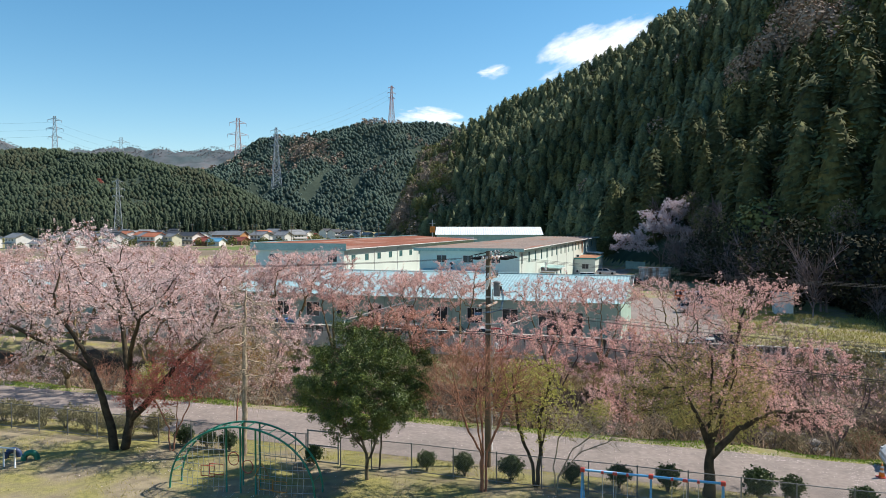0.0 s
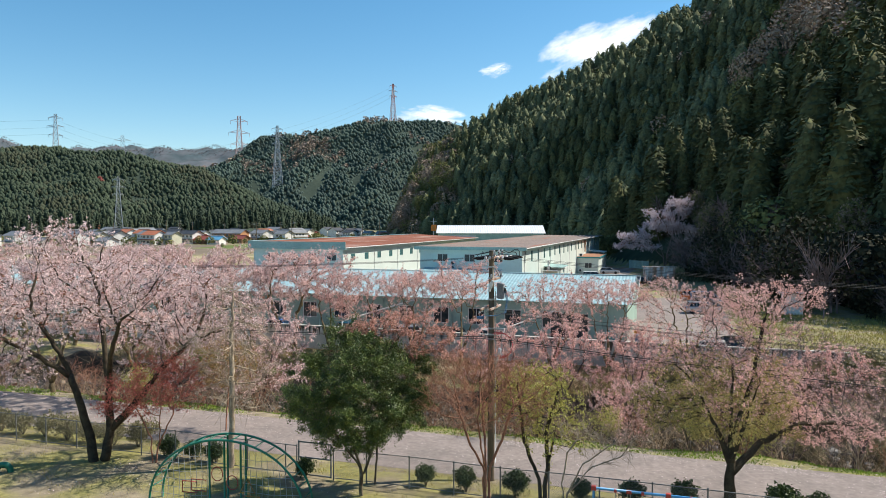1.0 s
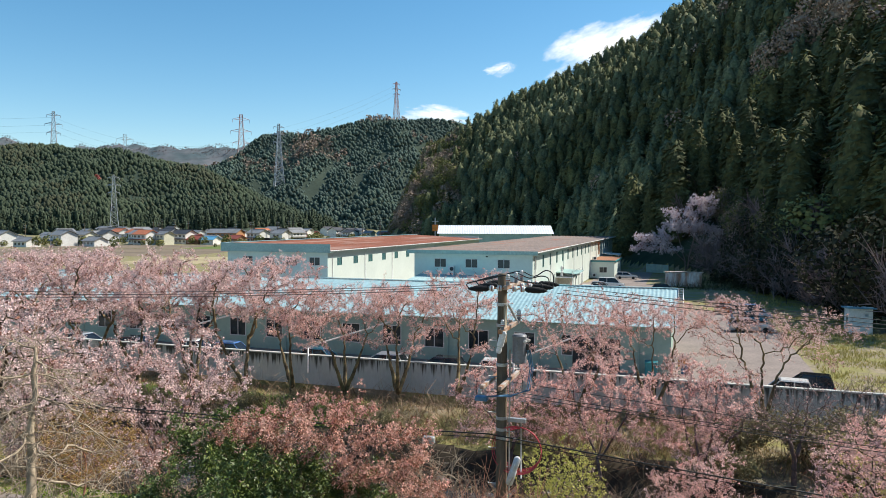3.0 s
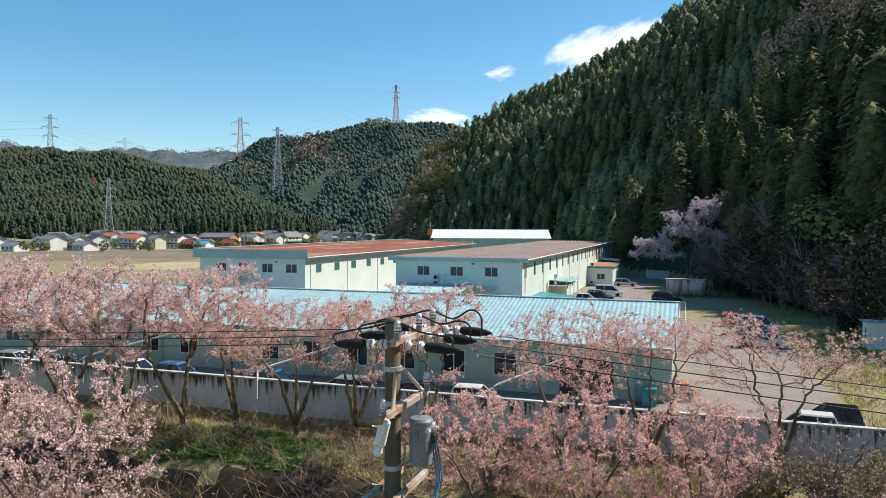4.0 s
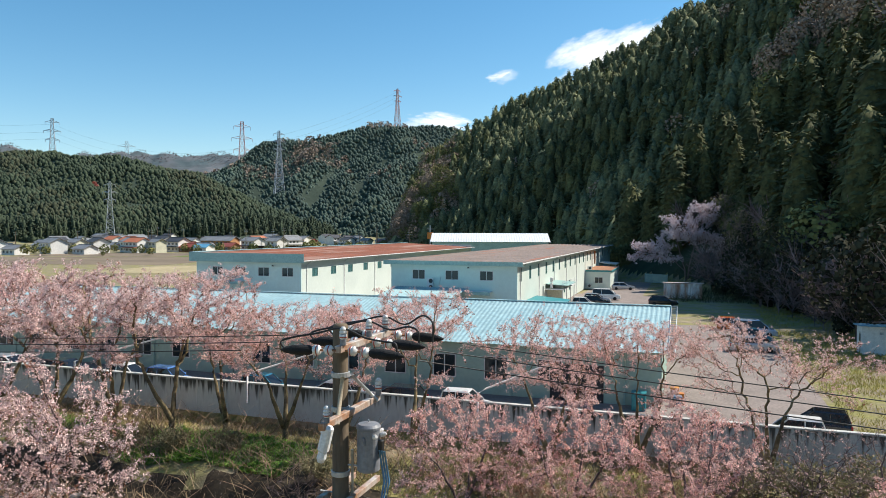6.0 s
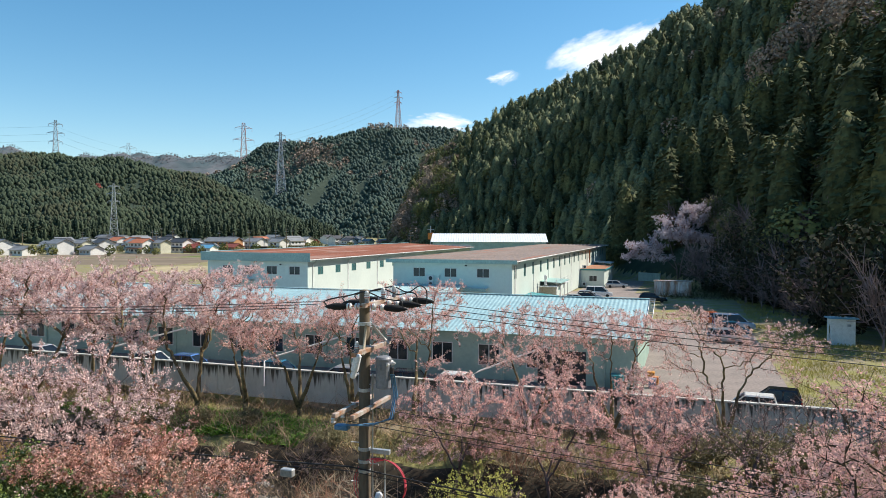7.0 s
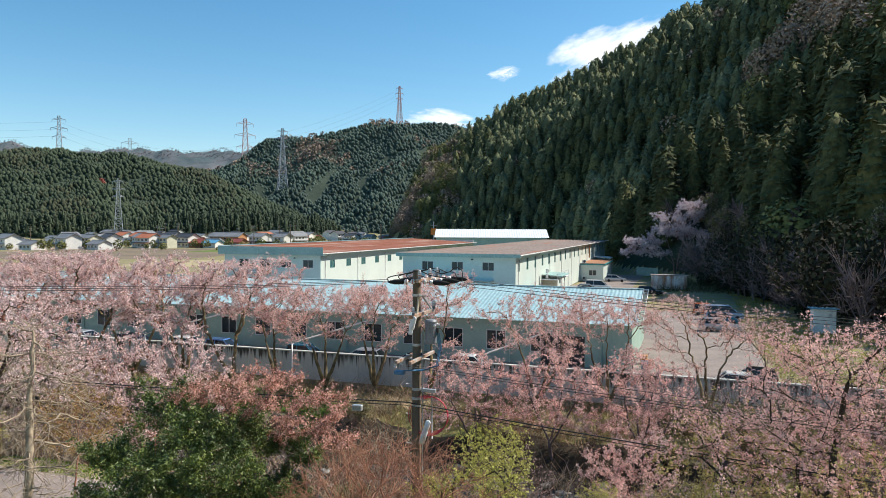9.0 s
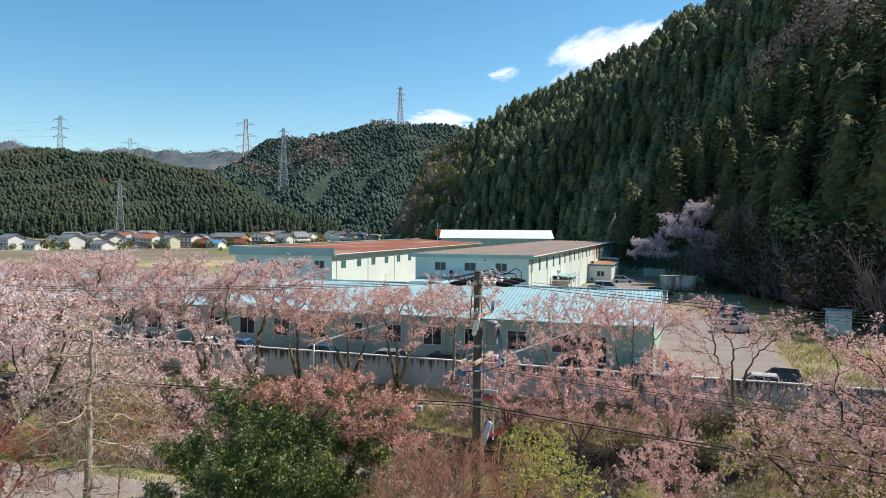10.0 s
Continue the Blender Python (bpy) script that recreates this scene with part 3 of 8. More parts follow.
# ---- factory buildings ----
def wall_with_holes(length, z0, z1, thick, holes):
    """A wall in the xz plane (y from 0 to thick) with rectangular openings (x0, x1, z0, z1) that go through it."""
    xs = sorted({0.0, length, *(h[0] for h in holes), *(h[1] for h in holes)})
    zs = sorted({z0, z1, *(h[2] for h in holes), *(h[3] for h in holes)})

    def hole(i, j):
        if not (0 <= i < len(xs) - 1 and 0 <= j < len(zs) - 1):
            return True
        cx, cz = (xs[i] + xs[i + 1]) / 2, (zs[j] + zs[j + 1]) / 2
        return any(a < cx < b and c < cz < d for a, b, c, d in holes)

    bm = bmesh.new()
    grid = {}

    def vert(i, j, k):
        if (i, j, k) not in grid:
            grid[i, j, k] = bm.verts.new((xs[i], thick * k, zs[j]))
        return grid[i, j, k]

    for i in range(len(xs) - 1):
        for j in range(len(zs) - 1):
            if hole(i, j):
                continue
            bm.faces.new([vert(i, j, 0), vert(i + 1, j, 0), vert(i + 1, j + 1, 0), vert(i, j + 1, 0)])
            bm.faces.new([vert(i, j + 1, 1), vert(i + 1, j + 1, 1), vert(i + 1, j, 1), vert(i, j, 1)])
            if hole(i - 1, j):
                bm.faces.new([vert(i, j, 1), vert(i, j, 0), vert(i, j + 1, 0), vert(i, j + 1, 1)])
            if hole(i + 1, j):
                bm.faces.new([vert(i + 1, j, 0), vert(i + 1, j, 1), vert(i + 1, j + 1, 1), vert(i + 1, j + 1, 0)])
            if hole(i, j - 1):
                bm.faces.new([vert(i, j, 1), vert(i + 1, j, 1), vert(i + 1, j, 0), vert(i, j, 0)])
            if hole(i, j + 1):
                bm.faces.new([vert(i, j + 1, 0), vert(i + 1, j + 1, 0), vert(i + 1, j + 1, 1), vert(i, j + 1, 1)])
    return bm


def frame_mesh(w, h, bar=0.06, depth=0.1, mullions=1):
    bm = bmesh.new()
    box(0, w, 0, depth, 0, bar, bm=bm)
    box(0, w, 0, depth, h - bar, h, bm=bm)
    box(0, bar, 0, depth, bar, h - bar, bm=bm)
    box(w - bar, w, 0, depth, bar, h - bar, bm=bm)
    for k in range(mullions):
        c = w * (k + 1) / (mullions + 1)
        box(c - bar / 2, c + bar / 2, 0.01, depth - 0.01, bar, h - bar, bm=bm)
    me = bpy.data.meshes.new("window_frame")
    bm.to_mesh(me)
    bm.free()
    return me


def window_into(parent, x, z, w, h, m, cache, glass, frame_mat, mullions=1, depth_in=0.03):
    """A sliding window with frame and panes, set in an opening of a wall whose own axes are m."""
    key = (round(w, 3), round(h, 3), mullions)
    if key not in cache:
        fm = frame_mesh(w, h, mullions=mullions)
        fm.materials.append(frame_mat)
        panes = []
        for k in range(mullions + 1):
            pw = w / (mullions + 1)
            pb = box(k * pw + 0.05, (k + 1) * pw - 0.05, 0.04 + 0.02 * (k % 2), 0.052 + 0.02 * (k % 2), 0.05, h - 0.05)
            pm = bpy.data.meshes.new("pane")
            pb.to_mesh(pm)
            pb.free()
            pm.materials.append(glass)
            panes.append(pm)
        cache[key] = (fm, panes)
    fm, panes = cache[key]
    fr = new("window", fm)
    fr.parent = parent
    fr.matrix_local = m @ Matrix.Translation((x, depth_in - 0.05, z))
    for pm in panes:
        p = new("pane", pm)
        p.parent = fr


def corrugated(length, run, rise, pitch, depth, sub=2):
    """A corrugated sheet: ribs run up the slope; x along the eave, y up the slope."""
    n = int(length / pitch) * 4
    verts, faces = [], []
    shape = [0, depth, depth, 0]
    for i in range(n + 1):
        x = length * i / n
        z = shape[i % 4]
        for j in range(sub + 1):
            verts.append((x, run * j / sub, rise * j / sub + z))
    for i in range(n):
        for j in range(sub):
            q = i * (sub + 1) + j
            faces.append((q, q + sub + 1, q + sub + 2, q + 1))
    return verts, faces


def slab(pts, thick):
    """A slab from four corners, thick downwards."""
    bm = bmesh.new()
    top = [bm.verts.new(p) for p in pts]
    low = [bm.verts.new((p[0], p[1], p[2] - thick)) for p in pts]
    bm.faces.new(top)
    bm.faces.new(list(reversed(low)))
    for k in range(4):
        bm.faces.new((top[k], low[k], low[(k + 1) % 4], top[(k + 1) % 4]))
    return bm


def place(u, v, z):
    return Matrix.Translation(site(u, v, z)) @ SITE_TURN


FRONT = Matrix.Identity(4)


def hall(u0, u1, v0, v1, z0, z_top, band, wall_front, wall_side, roof_mat, windows_front, windows_side, low_side, label, roof_label, over=0.7, fall=0.0, cap=False):
    """A long two-storey hall with a low roof and a fascia band; own axes: x along the street, y away."""
    w, d = u1 - u0, v1 - v0
    ob = thing("factory_hall", place(u0, v0, z0), label, "building")
    cache = {}
    t = 0.25
    top = z_top - z0 - 0.3
    fr = part("front_wall", wall_with_holes(w, 0, top, t, [(x, x + a, z, z + b) for x, z, a, b in windows_front]), wall_front, ob)
    for x, z, a, b in windows_front:
        window_into(fr, x, z, a, b, FRONT, cache, MAT["glass_dark"], MAT["frame_white"])
    sd = part("side_wall", wall_with_holes(d - 2 * t - 0.01, 0, top - fall, t, [(x, x + a, z, z + b) for x, z, a, b in windows_side + low_side]), wall_side, ob)
    sd.matrix_local = Matrix.Translation((w, t + 0.005, 0)) @ Matrix.Rotation(radians(90), 4, "Z")
    for x, z, a, b in windows_side + low_side:
        window_into(sd, x, z, a, b, FRONT, cache, MAT["glass_teal"], MAT["frame_teal"])
    lf = part("side_wall", wall_with_holes(d - 2 * t - 0.01, 0, top, t, []), wall_side, ob)
    lf.matrix_local = Matrix.Translation((t, t + 0.005, 0)) @ Matrix.Rotation(radians(90), 4, "Z")
    bk = part("back_wall", wall_with_holes(w, 0, top, t, []), wall_side, ob)
    bk.matrix_local = Matrix.Translation((0, d - t, 0))
    a = z_top - z0
    drop = lambda x: fall * (x + over) / (w + 2 * over)
    # ribbed roof sheets that run away from the street
    verts, faces = [], []
    n = int((w + 2 * over) / 0.9)
    for k in range(n + 1):
        x = -over + (w + 2 * over) * k / n
        for dx, dz in ((-0.05, 0.0), (-0.03, 0.07), (0.03, 0.07), (0.05, 0.0)):
            for y in (-over + 0.06, d * 0.33, d * 0.66, d + over):
                verts.append((x + dx, y, a - 0.02 + dz - drop(x)))
    m = (n + 1) * 4
    for k in range(m - 1):
        for r in range(3):
            q = k * 4 + r
            faces.append((q, q + 4, q + 5, q + 1))
    part("roof", mesh_from("roof", verts, faces, roof_mat), None, ob, roof_label)
    part("roof_deck", slab([(x, y, a - 0.08 - drop(x)) for x, y in ((-over + 0.06, -over + 0.06), (w + over - 0.06, -over + 0.06), (w + over - 0.06, d + over), (-over + 0.06, d + over))], 0.16), MAT["fascia"], ob)
    part("fascia", box(-over - 0.1, w + over + 0.1, -over, -over + 0.05, a - band, a + 0.06), MAT["fascia"], ob, "teal sheet-metal fascia band")
    part("soffit", box(-over - 0.1, w + over + 0.1, -over + 0.052, -0.003, a - band, a - band + 0.06), MAT["fascia"], ob)
    if cap:
        part("eave_cap", box(-over - 0.1, -over + 0.9, -over + 0.055, d + over, a + 0.08, a + 0.14), MAT["roof_blue"], ob, "pale blue metal edge of the roof")
    gut = tube([(w + over + 0.08, -over, a - 0.12 - fall), (w + over + 0.08, d + over, a - 0.12 - fall)], 0.09, 8, MAT["frame_white"], "gutter")
    part("gutter", gut, None, ob, "white gutter")
    for k in range(int(d // 12)):
        y = 1.5 + 12 * k
        part("downpipe", tube([(w + over + 0.06, y, a - 0.2 - fall), (w + 0.08, y, a - 0.75 - fall), (w + 0.08, y, 0.1)], 0.055, 6, MAT["frame_white"], "downpipe"), None, ob)
    return ob


# the two halls behind
hall(-73.4, -55.6, 114.5, 200, 0.4, 8.72, 1.25, MAT["paint_mint"], MAT["paint_white"], MAT["roof_red"],
              [(2.8 + 3.95 * k, 5.05, 1.85, 1.3) for k in range(4)], [(2.9 + 5.9 * k, 4.95, 1.7, 1.25) for k in range(14)], [],
              "long pale green factory hall with a rust-red roof", "rusty red sheet roof", fall=0.85, cap=True)
hall(-39.4, -22.95, 109, 222, 0.4, 8.35, 0.45, MAT["paint_mint"], MAT["paint_white"], MAT["roof_grey"],
              [(2.9, 5.65, 1.7, 1.2), (7.3, 5.65, 1.7, 1.2), (11.75, 5.65, 1.7, 1.2)], [(1.0 + 5.75 * k, 5.5, 1.2, 1.75) for k in range(19)],
              [(29.5, 1.4, 1.3, 1.7), (35.0, 1.4, 1.3, 1.7), (40.5, 1.4, 1.3, 1.7)],
              "long pale green factory hall with a brown-grey roof", "weathered brown-grey sheet roof")


def long_shed():
    u0, u1, v0, v1 = -97, -5.2, 74.2, 92.0
    ob = thing("long_shed", place(u0, v0, 0.4), "long grey-green workshop with a pale blue corrugated roof", "building")
    w, d, t = u1 - u0, v1 - v0, 0.2
    ze, rise = 3.78, 2.15
    wins = [(u - u0, 1.1, 1.75, 1.7) for u in np.arange(-95.5, -10, 3.9)]
    cache = {}
    fr = part("front_wall", wall_with_holes(w, 0, ze - 0.1, t, [(x, x + a, z, z + b) for x, z, a, b in wins]), MAT["paint_green"], ob)
    for x, z, a, b in wins:
        window_into(fr, x, z, a, b, FRONT, cache, MAT["glass_dark"], MAT["frame_white"])
    bk = part("back_wall", wall_with_holes(w, 0, ze - 0.1, t, []), MAT["paint_green"], ob)
    bk.matrix_local = Matrix.Translation((0, d - t, 0))
    for x in (0.0, w - t):
        bm = bmesh.new()
        ring = []
        for dx in (0, t):
            ring.append([bm.verts.new((x + dx, y, z)) for y, z in ((t + 0.005, 0), (d - t - 0.005, 0), (d - t - 0.005, ze - 0.06), (d / 2, ze + rise - 0.15), (t + 0.005, ze - 0.06))])
        bm.faces.new(ring[0])
        bm.faces.new(list(reversed(ring[1])))
        for k in range(5):
            bm.faces.new((ring[0][k], ring[0][(k + 1) % 5], ring[1][(k + 1) % 5], ring[1][k]))
        part("gable_wall", bm, MAT["paint_green"], ob)
    run = d / 2 + 0.6
    verts, faces = corrugated(w + 0.8, run, rise, 0.36, 0.026)
    part("roof", mesh_from("roof", [(x - 0.4, y - 0.6, z + ze) for x, y, z in verts], faces, MAT["roof_blue"]), None, ob, "pale blue corrugated metal roof")
    part("roof", mesh_from("roof", [(x - 0.4, d + 0.6 - y, z + ze) for x, y, z in verts], faces, MAT["roof_blue"]), None, ob, "pale blue corrugated metal roof")
    part("ridge_cap", box(-0.4, w + 0.4, d / 2 - 0.18, d / 2 + 0.18, ze + rise + 0.045, ze + rise + 0.09, 0.01), MAT["roof_blue"], ob)
    # ladder-like edge trim of the end verge
    for k in range(22):
        f = k / 21
        part("verge_rung", box(w + 0.42, w + 0.85, -0.6 + run * f - 0.03, -0.6 + run * f + 0.03, ze + rise * f + 0.02, ze + rise * f + 0.07), MAT["steel"], ob)
    for dx in (0.42, 0.85):
        part("verge_rail", tube([(w + dx, -0.6, ze + 0.06), (w + dx, -0.6 + run, ze + rise + 0.06)], 0.035, 6, MAT["steel"], "verge_rail"), None, ob)
    for u in np.arange(-93.4, -6, 7.8):
        part("downpipe", tube([(u - u0, -0.08, ze - 0.15), (u - u0, -0.08, 0.05)], 0.05, 6, MAT["paint_green"], "downpipe"), None, ob)
    # at the end of the shed a dark panel stands for the shade in an open bay
    part("bay_door", box(w - 7.5, w - 3.8, -0.05, -0.003, 0.0, 2.6, 0.01), MAT["dark_metal"], ob, "dark panel standing for the shade in an open loading bay")
    return ob


long_shed()


def boundary_wall():
    ob = thing("boundary_wall", place(-119.8, 66.7, -1.2), "stained grey concrete retaining wall topped by a white coping", "wall", kind="structure")
    n, w = 56, 2.6
    shared = None
    for k in range(n):
        if shared is None:
            p = part("panel", box(0.008, w - 0.008, 0, 0.25, -0.4, 2.82, 0.01), MAT["concrete_streak"], ob)
            shared = p.data
        else:
            p = new("panel", shared)
            p.parent = ob
        p.matrix_local = Matrix.Translation((k * w, 0, 0))
    part("coping", box(0, n * w, -0.05, 0.3, 2.823, 2.92, 0.012), MAT["coping"], ob, "pale coping along the top")


boundary_wall()

# ---- the factory yard ----
def far_building():
    ob = thing("warehouse", Matrix.Translation((-2.2, 250, 0)) @ Matrix.Rotation(radians(-2), 4, "Z"), "warehouse with a bright white sheet roof behind the halls", "building")
    w, d = 36.5, 18
    part("front_wall", box(0, w, 0, 0.3, 0, 8.4), MAT["fascia"], ob)
    part("back_wall", box(0, w, d - 0.3, d, 0, 8.4), MAT["fascia"], ob)
    for x in (0, w - 0.3):
        part("end_wall", box(x, x + 0.3, 0.303, d - 0.303, 0, 8.4), MAT["fascia"], ob)
    for sgn in (0, 1):
        verts, faces = corrugated(w + 1.2, d / 2 + 0.5, 2.7, 0.8, 0.04)
        part("roof", mesh_from("roof", [(x - 0.6, (y - 0.5) if sgn == 0 else d + 0.5 - y, z + 8.45) for x, y, z in verts], faces, MAT["roof_white"]), None, ob, "white sheet roof")
    return ob


far_building()


def ac_unit(parent, m):
    a = part("air_conditioner", box(-0.42, 0.42, -0.3, 0, 0, 0.7, 0.02), MAT["white_metal"], parent, "white outdoor air-conditioner unit")
    a.matrix_local = m
    f = part("fan_grille", lathe([(0.27, 0.0), (0.27, 0.012), (0.2, 0.02), (0.05, 0.02), (0.0, 0.022)], 16), MAT["dark_metal"], a)
    f.matrix_local = Matrix.Translation((0.1, -0.302, 0.35)) @ Matrix.Rotation(radians(90), 4, "X")
    return a


def hall_fittings():
    """Things fixed to the nearer hall; its own axes start at its front corner."""
    # stacked units on a bracket shelf
    ob = thing("air_conditioner_stack", place(-34.0, 108.98, 4.75), "stacked white air-conditioner units on a steel bracket", "air conditioner")
    part("bracket", box(-0.6, 2.4, -0.5, 0.0, -0.12, -0.02), MAT["steel"], ob)
    for k in range(2):
        ac_unit(ob, Matrix.Translation((0.0, -0.08, 0.0 + 0.78 * k)))
    part("drain_hose", tube([(0.5, -0.1, 0.2), (1.1, -0.1, 0.6), (1.3, -0.06, 1.6)], 0.03, 6, MAT["white_metal"], "drain_hose"), None, ob)
    # wall lamps
    for u, z in ((-29.0, 7.62), (-60.0, 7.0)):
        v = 108.98 if u > -45 else 114.48
        lm = thing("wall_lamp", place(u, v, z), "small dark wall lamp under the eave", "lamp")
        part("arm", tube([(0, 0, 0), (0, -0.4, 0.1)], 0.03, 6, MAT["steel"], "arm"), None, lm)
        part("shade", lathe([(0.05, 0.0), (0.18, -0.12), (0.16, -0.16)], 10), MAT["dark_metal"], lm).matrix_local = Matrix.Translation((0, -0.45, 0.1))
    # canopy boxes on the front
    for u, v, z in ((-27.6, 108.98, 4.35), (-66.5, 114.48, 4.3)):
        c = thing("canopy", place(u, v, z), "pale sheet-metal canopy over a doorway", "canopy")
        part("roof", box(-1.6, 1.6, -1.3, 0, 0.35, 0.42, 0.01), MAT["white_metal"], c)
        part("fascia", box(-1.6, 1.6, -1.34, -1.303, 0.0, 0.42, 0.01), MAT["fascia"], c)
    # lean-to roof between shed and hall
    c = thing("lean_to", place(-38.5, 99.5, 0.4), "pale blue lean-to roof on posts between the buildings", "shed")
    verts, faces = corrugated(9.5, 9.2, 0.9, 0.36, 0.06)
    part("roof", mesh_from("roof", [(x, y, z + 3.8) for x, y, z in verts], faces, MAT["roof_blue"]), None, c)
    for x in (0.2, 9.2):
        for y in (0.2, 4.5, 8.9):
            part("post", box(x - 0.06, x + 0.06, y - 0.06, y + 0.06, 0, 3.78 + 0.1 * y), MAT["steel"], c)
    # side canopy, stair and balcony on the lit side wall
    b = thing("side_entrance", place(-22.93, 127.0, 0.4), "white balcony and canopy over the side entrance", "balcony")
    part("platform", box(0, 2.6, 0, 12, 3.25, 3.4, 0.02), MAT["white_metal"], b)
    part("canopy", slab([(0, 0.5, 4.1), (3.2, 0.5, 3.9), (3.2, 9.0, 3.9), (0, 9.0, 4.1)], 0.08), MAT["fascia"], b)
    for y in (0.4, 4, 8, 11.6):
        part("post", box(2.45, 2.55, y - 0.05, y + 0.05, 0, 3.25), MAT["white_metal"], b)
        part("baluster", box(2.5, 2.55, y - 0.03, y + 0.03, 3.4, 4.3), MAT["white_metal"], b)
    for z in (3.85, 4.3):
        part("handrail", tube([(2.52, 0, z), (2.52, 12, z)], 0.03, 6, MAT["steel"], "handrail"), None, b)
    part("porch_wall", box(0.0, 2.3, 2.0, 2.15, 0, 3.25), MAT["plaster_cream"], b)
    # dark panel on the wall in place of the shade inside the entrance
    part("doorway", box(0.003, 0.06, 4.0, 6.2, 0, 2.4), MAT["dark_metal"], b, "dark panel standing for the shade in a doorway")
    for k in range(2):
        ac_unit(b, Matrix.Translation((0.9, -0.5, 3.6 + 0.8 * k)) @ Matrix.Rotation(radians(90), 4, "Z"))
    # teal awning near the front corner
    aw = thing("awning", place(-22.93, 114.0, 0.4), "teal sheet-metal awning on posts", "awning")
    part("roof", slab([(0, 0, 2.95), (4.6, 0, 2.55), (4.6, 7.0, 2.55), (0, 7.0, 2.95)], 0.1), MAT["tarp"], aw)
    for x, y in ((4.4, 0.2), (4.4, 6.8)):
        part("post", box(x - 0.05, x + 0.05, y - 0.05, y + 0.05, 0, 2.5), MAT["dark_metal"], aw)
    # annex block
    an = thing("annex", place(-22.92, 171, 0.4), "pale mint annex block with a teal roof edge and flat roof", "building")
    cache = {}
    fw = part("front_wall", wall_with_holes(5.0, 0, 3.5, 0.2, [(1.9, 3.5, 1.2, 2.4)]), MAT["paint_white"], an)
    window_into(fw, 1.9, 1.2, 1.6, 1.2, FRONT, cache, MAT["glass_dark"], MAT["frame_white"])
    part("side_wall", box(4.8, 5.0, 0.205, 17, 0, 3.5), MAT["paint_white"], an)
    part("back_wall", box(0.0, 4.79, 16.8, 17, 0, 3.5), MAT["paint_white"], an)
    part("roof", box(-0.0, 5.3, -0.3, 17.3, 3.5, 3.8, 0.02), MAT["tarp"], an)
    part("roof_deck", box(0.1, 5.2, -0.2, 17.2, 3.803, 3.85), MAT["rust"], an, "rusty orange roof deck")
    for k in range(2):
        ac_unit(an, Matrix.Translation((0.9 - 0.1 * k, -0.05 + 0.0 * k, 0.3 if k else 3.9)))
    # far porch roof
    pc = thing("porch", place(-22.92, 196, 0.4), "white porch roof on posts at the far door", "porch")
    part("roof", slab([(0, 0, 4.3), (4.0, 0, 4.0), (4.0, 7, 4.0), (0, 7, 4.3)], 0.2), MAT["white_metal"], pc)
    for y in (0.3, 6.7):
        part("post", box(3.7, 3.82, y - 0.06, y + 0.06, 0, 3.8), MAT["steel"], pc)
    part("chimney_pipe", tube([(0.6, -14, 4.6), (0.6, -14, 7.4)], 0.16, 10, MAT["rust"], "chimney_pipe"), None, pc)


hall_fittings()


def louvre_vent(x, z, w, h):
    """Slats of a small vent, tilted, set into its opening."""
    bm = bmesh.new()
    for k in range(4):
        zz = z + h * (k + 0.5) / 4
        m = Matrix.Translation((x + w / 2, 0.03, zz)) @ Matrix.Rotation(radians(35), 4, "X") @ Matrix.Diagonal((w, 0.06, 0.008, 1))
        bmesh.ops.create_cube(bm, size=1.0, matrix=m)
    return bm


def kiosk():
    w, d, h = 2.25, 2.1, 2.7
    ob = thing("kiosk", place(12.45, 102.5, 0.4), "small white prefab hut with a blue roof", "hut")
    fr = part("front_wall", wall_with_holes(w, 0, h, 0.08, [(1.5, 1.85, 1.95, 2.2)]), MAT["white_metal"], ob)
    part("vent", louvre_vent(1.5, 1.95, 0.35, 0.25), MAT["frame_white"], fr)
    sl = part("side_wall", wall_with_holes(d, 0, h, 0.08, [(0.5, 1.3, 0.05, 2.1)]), MAT["white_metal"], ob)
    sl.matrix_local = Matrix.Translation((0.08, 0.083, 0)) @ Matrix.Rotation(radians(90), 4, "Z")
    dr = part("door", box(0.51, 1.29, 0.02, 0.06, 0.06, 2.09, 0.005), MAT["steel"], sl, "grey steel door")
    part("door_glass", box(0.66, 1.14, 0.064, 0.07, 1.1, 1.9), MAT["glass_dark"], dr)
    part("door_handle", box(1.18, 1.22, 0.064, 0.12, 0.95, 1.1, 0.005), MAT["white_metal"], dr)
    part("side_wall", box(w - 0.08, w, 0.083, d + 0.083, 0, h), MAT["white_metal"], ob)
    part("back_wall", box(0, w, d + 0.086, d + 0.16, 0, h), MAT["white_metal"], ob)
    part("roof", slab([(-0.3, -0.35, h + 0.2), (w + 0.3, -0.35, h + 0.2), (w + 0.3, d + 0.4, h + 0.04), (-0.3, d + 0.4, h + 0.04)], 0.14), MAT["tile_blue"], ob, "blue metal roof")
    part("base", box(-0.35, w + 0.1, -0.1, d + 0.25, -0.3, 0.0), MAT["concrete"], ob)


kiosk()


